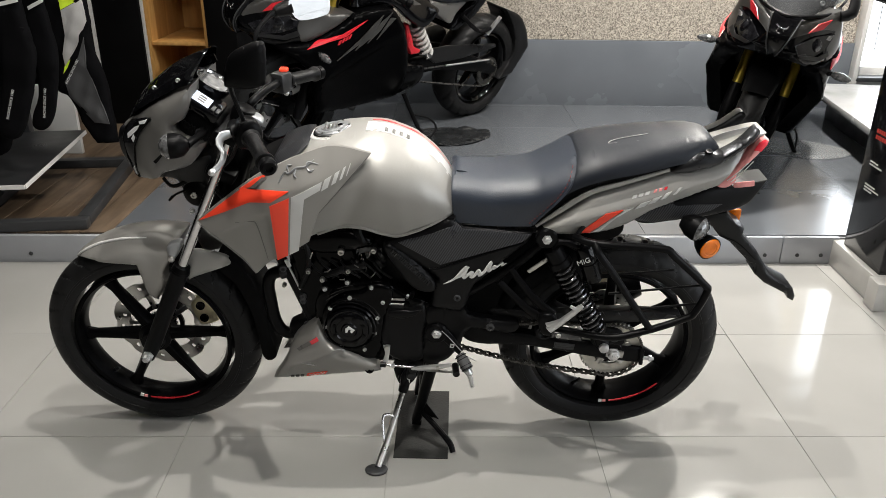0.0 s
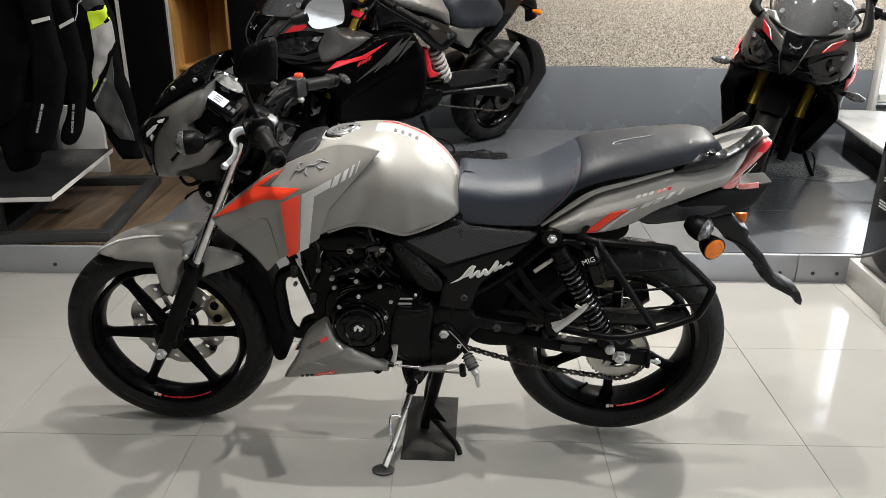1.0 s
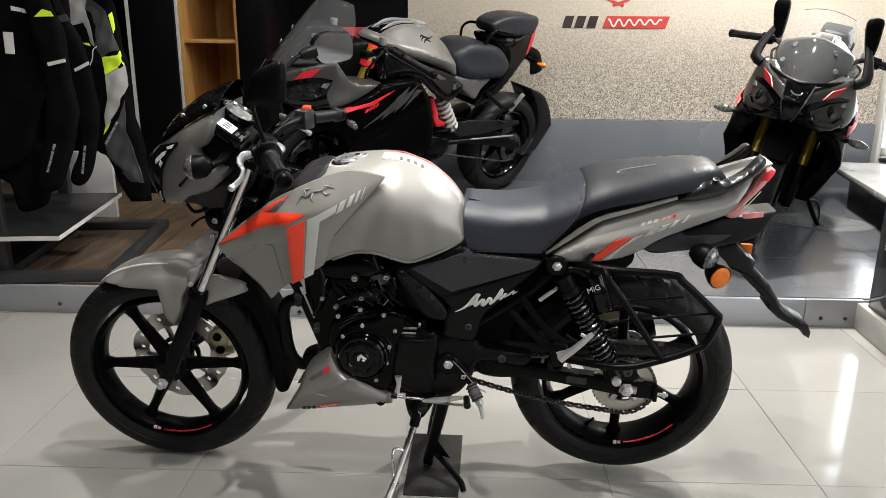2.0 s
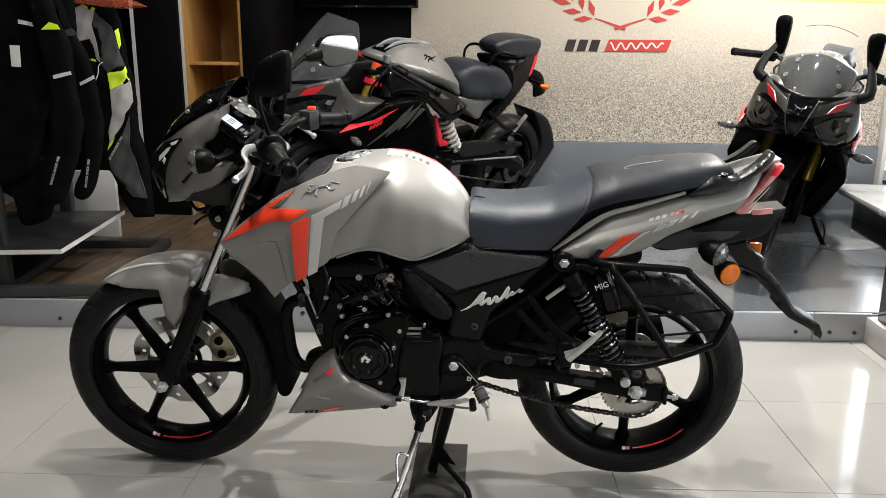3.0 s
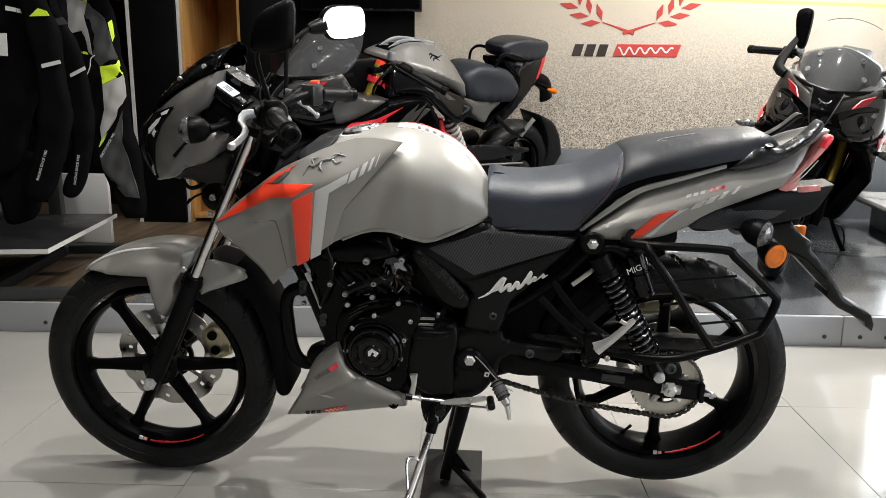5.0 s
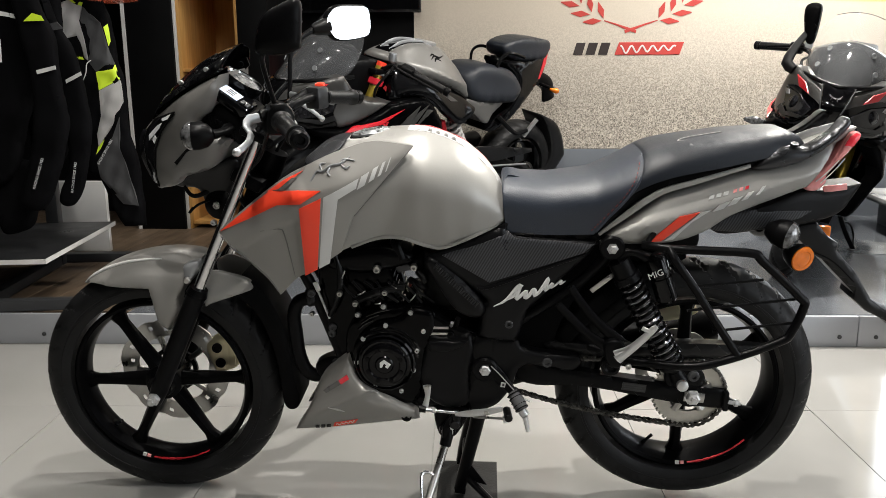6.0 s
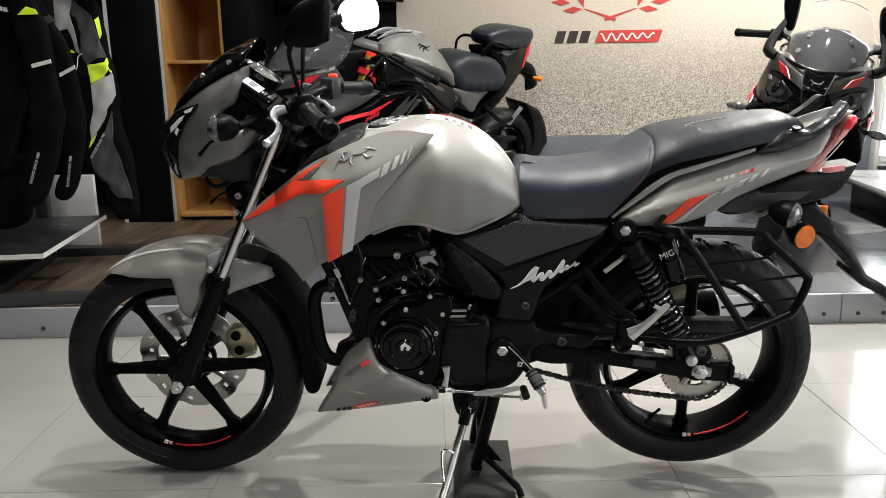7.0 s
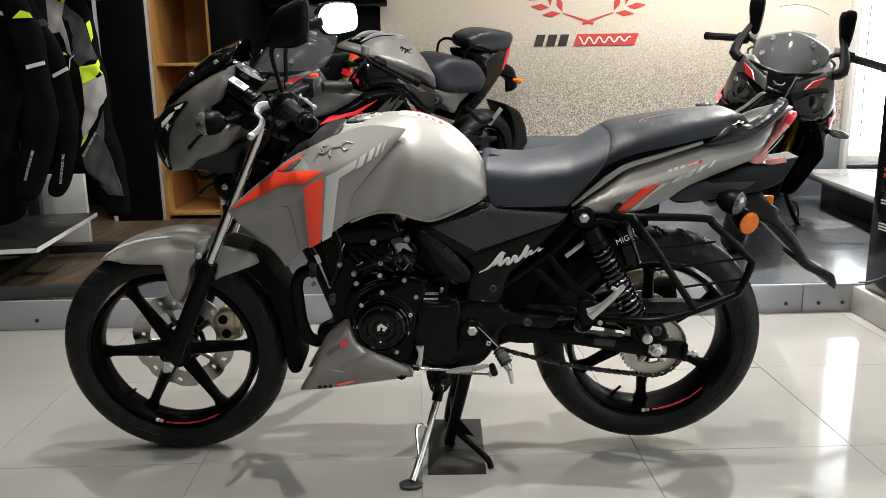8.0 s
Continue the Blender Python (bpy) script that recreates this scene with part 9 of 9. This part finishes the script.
skin = Shell([(-1.10, 1.62, 0.012), (-0.98, 1.64, 0.012), (-0.90, 1.50, 0.012), (-0.845, 1.34, 0.012), (-0.828, 1.25, 0.012), (-0.816, 1.126, 0.012), (-0.800, 1.06, 0.012), (-0.792, 0.967, 0.012), (-0.800, 0.90, 0.012), (-0.790, 0.815, 0.012), (-0.766, 0.72, 0.012), (-0.756, 0.60, 0.012), (-0.750, 0.41, 0.012, 1), (-0.845, 0.405, 0.012, 1), (-0.90, 0.511, 0.012), (-0.935, 0.62, 0.012), (-0.98, 0.65, 0.012), (-1.00, 0.72, 0.012), (-1.03, 1.0, 0.012), (-1.08, 1.3, 0.012)], 0.022, 0.045,
             extra=lambda x, z: 0.005 * math.sin(46 * (z + 0.8 * x)) * math.sin(11 * z + 2) + 0.003 * math.sin(90 * (x - 0.4 * z)))
part("jacket_body", skin.mesh(0.018), M_CLOTH, gc, smooth=60)
for nm, pts, material in (
    ("chest_panel", [(-1.078, 1.372), (-0.997, 1.400), (-0.939, 1.371), (-0.958, 1.313), (-0.943, 1.255), (-0.931, 1.142), (-0.950, 1.157), (-0.972, 1.250), (-1.030, 1.236), (-1.048, 1.294)], M_CLOTHGREY),
    ("shoulder_panel", [(-0.937, 1.371), (-0.863, 1.303), (-0.842, 1.205), (-0.821, 1.128), (-0.906, 1.097), (-0.934, 1.142), (-0.916, 1.235), (-0.952, 1.313)], M_CLOTHMID),
    ("neon_edge", [(-0.997, 1.402), (-0.932, 1.387), (-0.939, 1.372), (-0.980, 1.388)], M_NEON),
    ("neon_edge", [(-0.852, 1.285), (-0.838, 1.298), (-0.830, 1.225), (-0.838, 1.205)], M_NEON),
    ("neon_edge", [(-1.018, 1.172), (-0.960, 1.159), (-0.953, 1.147), (-1.015, 1.157)], M_NEON),
    ("neon_edge", [(-0.934, 0.737), (-0.923, 0.773), (-0.892, 0.801), (-0.915, 0.763)], M_NEON),
    ("neon_band", [(-0.906, 1.095), (-0.819, 1.126), (-0.803, 1.064), (-0.894, 1.017)], M_NEON),
    ("grey_sleeve", [(-0.894, 1.015), (-0.803, 1.062), (-0.796, 0.967), (-0.845, 0.875), (-0.878, 0.825), (-0.922, 0.768), (-0.920, 0.825), (-0.899, 0.906)], M_CLOTHGREY),
    ("cuff", [(-0.936, 0.700), (-0.852, 0.815), (-0.815, 0.900), (-0.826, 0.763), (-0.808, 0.711), (-0.762, 0.505), (-0.832, 0.512), (-0.928, 0.633)], M_CLOTHMID),
):
    part(nm, Shell([(q[0], q[1], 0) for q in pts], 0, 0.02, 1, sharp=True).mesh(0.016, 0.010, -1, 0.003, skin), material, gc, smooth=60)


def patch(g, name, pts, y, material):
    """A flat woven or printed patch sewn on the near face of a garment."""
    sh = Shell([(p[0], p[1], -y) for p in pts], 0.001, 0.01, 1, sharp=True)
    ob = part(name, sh.mesh(0.03, 0.004), material, g, smooth=0)
    return ob


patch(ga, "arm_band", [(-0.912, 1.098), (-0.836, 1.115), (-0.834, 1.101), (-0.910, 1.083)], -0.057, M_PRINT)
patch(ga, "neon_patch", [(-0.942, 1.278), (-0.905, 1.308), (-0.872, 1.298), (-0.862, 1.280)], -0.056, M_NEON)
patch(ga, "pale_mark", [(-1.050, 1.319), (-1.010, 1.311), (-1.010, 1.296), (-1.050, 1.302)], -0.030, M_PRINT)
patch(ga, "pale_mark", [(-1.006, 1.310), (-0.970, 1.302), (-0.970, 1.287), (-1.006, 1.294)], -0.030, M_PRINT)
patch(ga, "price_tag", [(-1.098, 1.217), (-1.057, 1.215), (-1.061, 1.128), (-1.100, 1.131)], -0.030, M_PRINT)
patch(gb, "shoulder_stripe", [(-0.946, 1.280), (-0.910, 1.288), (-0.886, 1.262), (-0.938, 1.255)], -0.036, M_CLOTHMID)
part("piping", tube([(-0.916, -0.046, 1.145), (-0.935, -0.046, 1.129), (-0.943, -0.046, 1.091), (-0.962, -0.046, 1.051), (-0.970, -0.046, 1.017)], 0.0022, 6), M_PRINT, gc, "white sewn piping")
patch(gb, "arm_band", [(-0.898, 1.062), (-0.832, 1.094), (-0.830, 1.080), (-0.896, 1.048)], -0.036, M_PRINT)


def slogan(g, x, z, ang, y, size):
    cu = bpy.data.curves.new("slogan", "FONT")
    cu.body, cu.size, cu.extrude = "RACING SINCE 1982", size, 0.0006
    cu.materials.append(M_PRINT)
    ob = new("slogan", cu)
    ob.parent = g
    ob.matrix_basis = Matrix.Translation((x, y, z)) @ Matrix.Rotation(-ang, 4, "Y") @ Matrix.Rotation(radians(90), 4, "X")
    ob["label"] = "white printed slogan"


slogan(ga, -0.968, 0.640, math.atan2(0.131, 0.052), -0.058, 0.0145)
slogan(gb, -0.915, 0.600, math.atan2(0.135, 0.030), -0.034, 0.0145)
slogan(gc, -0.922, 0.690, math.atan2(0.120, 0.078), -0.046, 0.0145)

# hangers carry the suits on the rail
for g, y, x in ((ga, 1.22, -1.12), (gb, 1.37, -1.05), (gc, 1.62, -1.02)):
    h = thing("coat_hanger", "dark plastic coat hanger on the rail", "coat hanger", pose(x, y, 1.60), "coat hangers on the rail")
    part("hook", tube([(0, 0, 0.05), (0, 0, 0.20), (0.02, 0, 0.25), (0.05, 0, 0.25), (0.055, 0, 0.22)], 0.004, 8), M_STEEL, h)
    if g is gc:
        part("shoulder_cover", moved(Shell([(-0.02, -0.18, 0.055), (0.10, -0.165, 0.060), (0.24, -0.175, 0.055), (0.315, -0.205, 0.050, 1), (0.20, -0.215, 0.055), (0.06, -0.20, 0.060), (-0.02, -0.20, 0.055)], 0.004, 0.02).mesh(0.02), Matrix.Translation((0.0, -0.06, 0.0))), M_REDFILM, h, "crinkled reddish clear plastic cover")
    part("arm", tube([(-0.17, 0, -0.04), (-0.05, 0, 0.04), (0.0, 0, 0.05), (0.05, 0, 0.04), (0.14, 0, -0.03)], 0.012, 8), M_BLACK, h)


# ---------- sheets lying on the platform ----------
def sheet(name, label, pts, material, seed, rough=0.006):
    """A thin sheet with a torn, crumpled surface."""
    bm = Shell([(p[0], p[1], 0) for p in pts], 0.0, 0.05, 4).mesh(0.016, 0.002)
    for v in bm.verts:
        x, y, z = v.co
        fold = abs(noise.noise((x * 9, z * 9, seed))) + 0.6 * abs(noise.noise((x * 23, z * 23, seed + 5)))
        edge = 0.02 * noise.noise((x * 17, z * 17, seed + 9))
        v.co = Vector((x + edge, z + edge * 0.7, PLAT + 0.003 - y + rough * fold))
    bmesh.ops.recalc_face_normals(bm, faces=bm.faces)
    return tagged(part(name, bm, material, smooth=25), label, "plastic sheet")


sheet("plastic_sheet", "crumpled dark plastic sheet on the platform tiles", [(0.55, 2.75), (0.62, 2.92), (0.85, 2.98), (1.02, 2.93), (1.06, 2.78), (0.92, 2.60), (0.72, 2.58)], M_WETPLASTIC, 3, 0.022)
sheet("plastic_sheet", "thin clear plastic sheet under the side stand", [(2.60, 2.68, 0), (2.92, 2.40, 0), (3.20, 2.56, 0), (2.90, 2.86, 0)], M_FILM, 5)

# ---------- floor tiles, piece by piece ----------
def tile_mesh(name, w, d, material):
    bm = box(0.0009, w - 0.0009, 0.0009, d - 0.0009, -0.01, 0.0, 0.0006, 1)
    me = bpy.data.meshes.new(name)
    bm.to_mesh(me)
    bm.free()
    me.materials.append(material)
    return me


floor_ob = bpy.data.objects["floor"]
rnd_floor = random.Random(8)
tm = tile_mesh("tile", TILE, TILE, M_FLOORTILE)
FT = Matrix.Translation((0.0575, -0.085, 0)) @ Matrix.Rotation(TURN, 4, "Z")
for i in range(-6, 9):
    for j in range(-8, 3):
        t = new("tile", tm)
        t.parent = floor_ob
        # each piece was laid a hair out of level
        tip = pose(TILE / 2, TILE / 2, 0, rnd_floor.uniform(-0.11, 0.11), rnd_floor.uniform(-0.11, 0.11), 0) @ Matrix.Translation((-TILE / 2, -TILE / 2, 0))
        t.matrix_basis = FT @ Matrix.Translation((i * TILE, j * TILE, 0)) @ tip
pm = tile_mesh("dark_tile", 1.2, 0.6, M_DARKTILE)
for i in range(0, 5):
    for j in range(0, 5):
        t = new("dark_tile", pm)
        t.parent = platform
        t.matrix_basis = Matrix.Translation((-0.70 + i * 1.2, 0.012 + j * 0.6, PLAT))
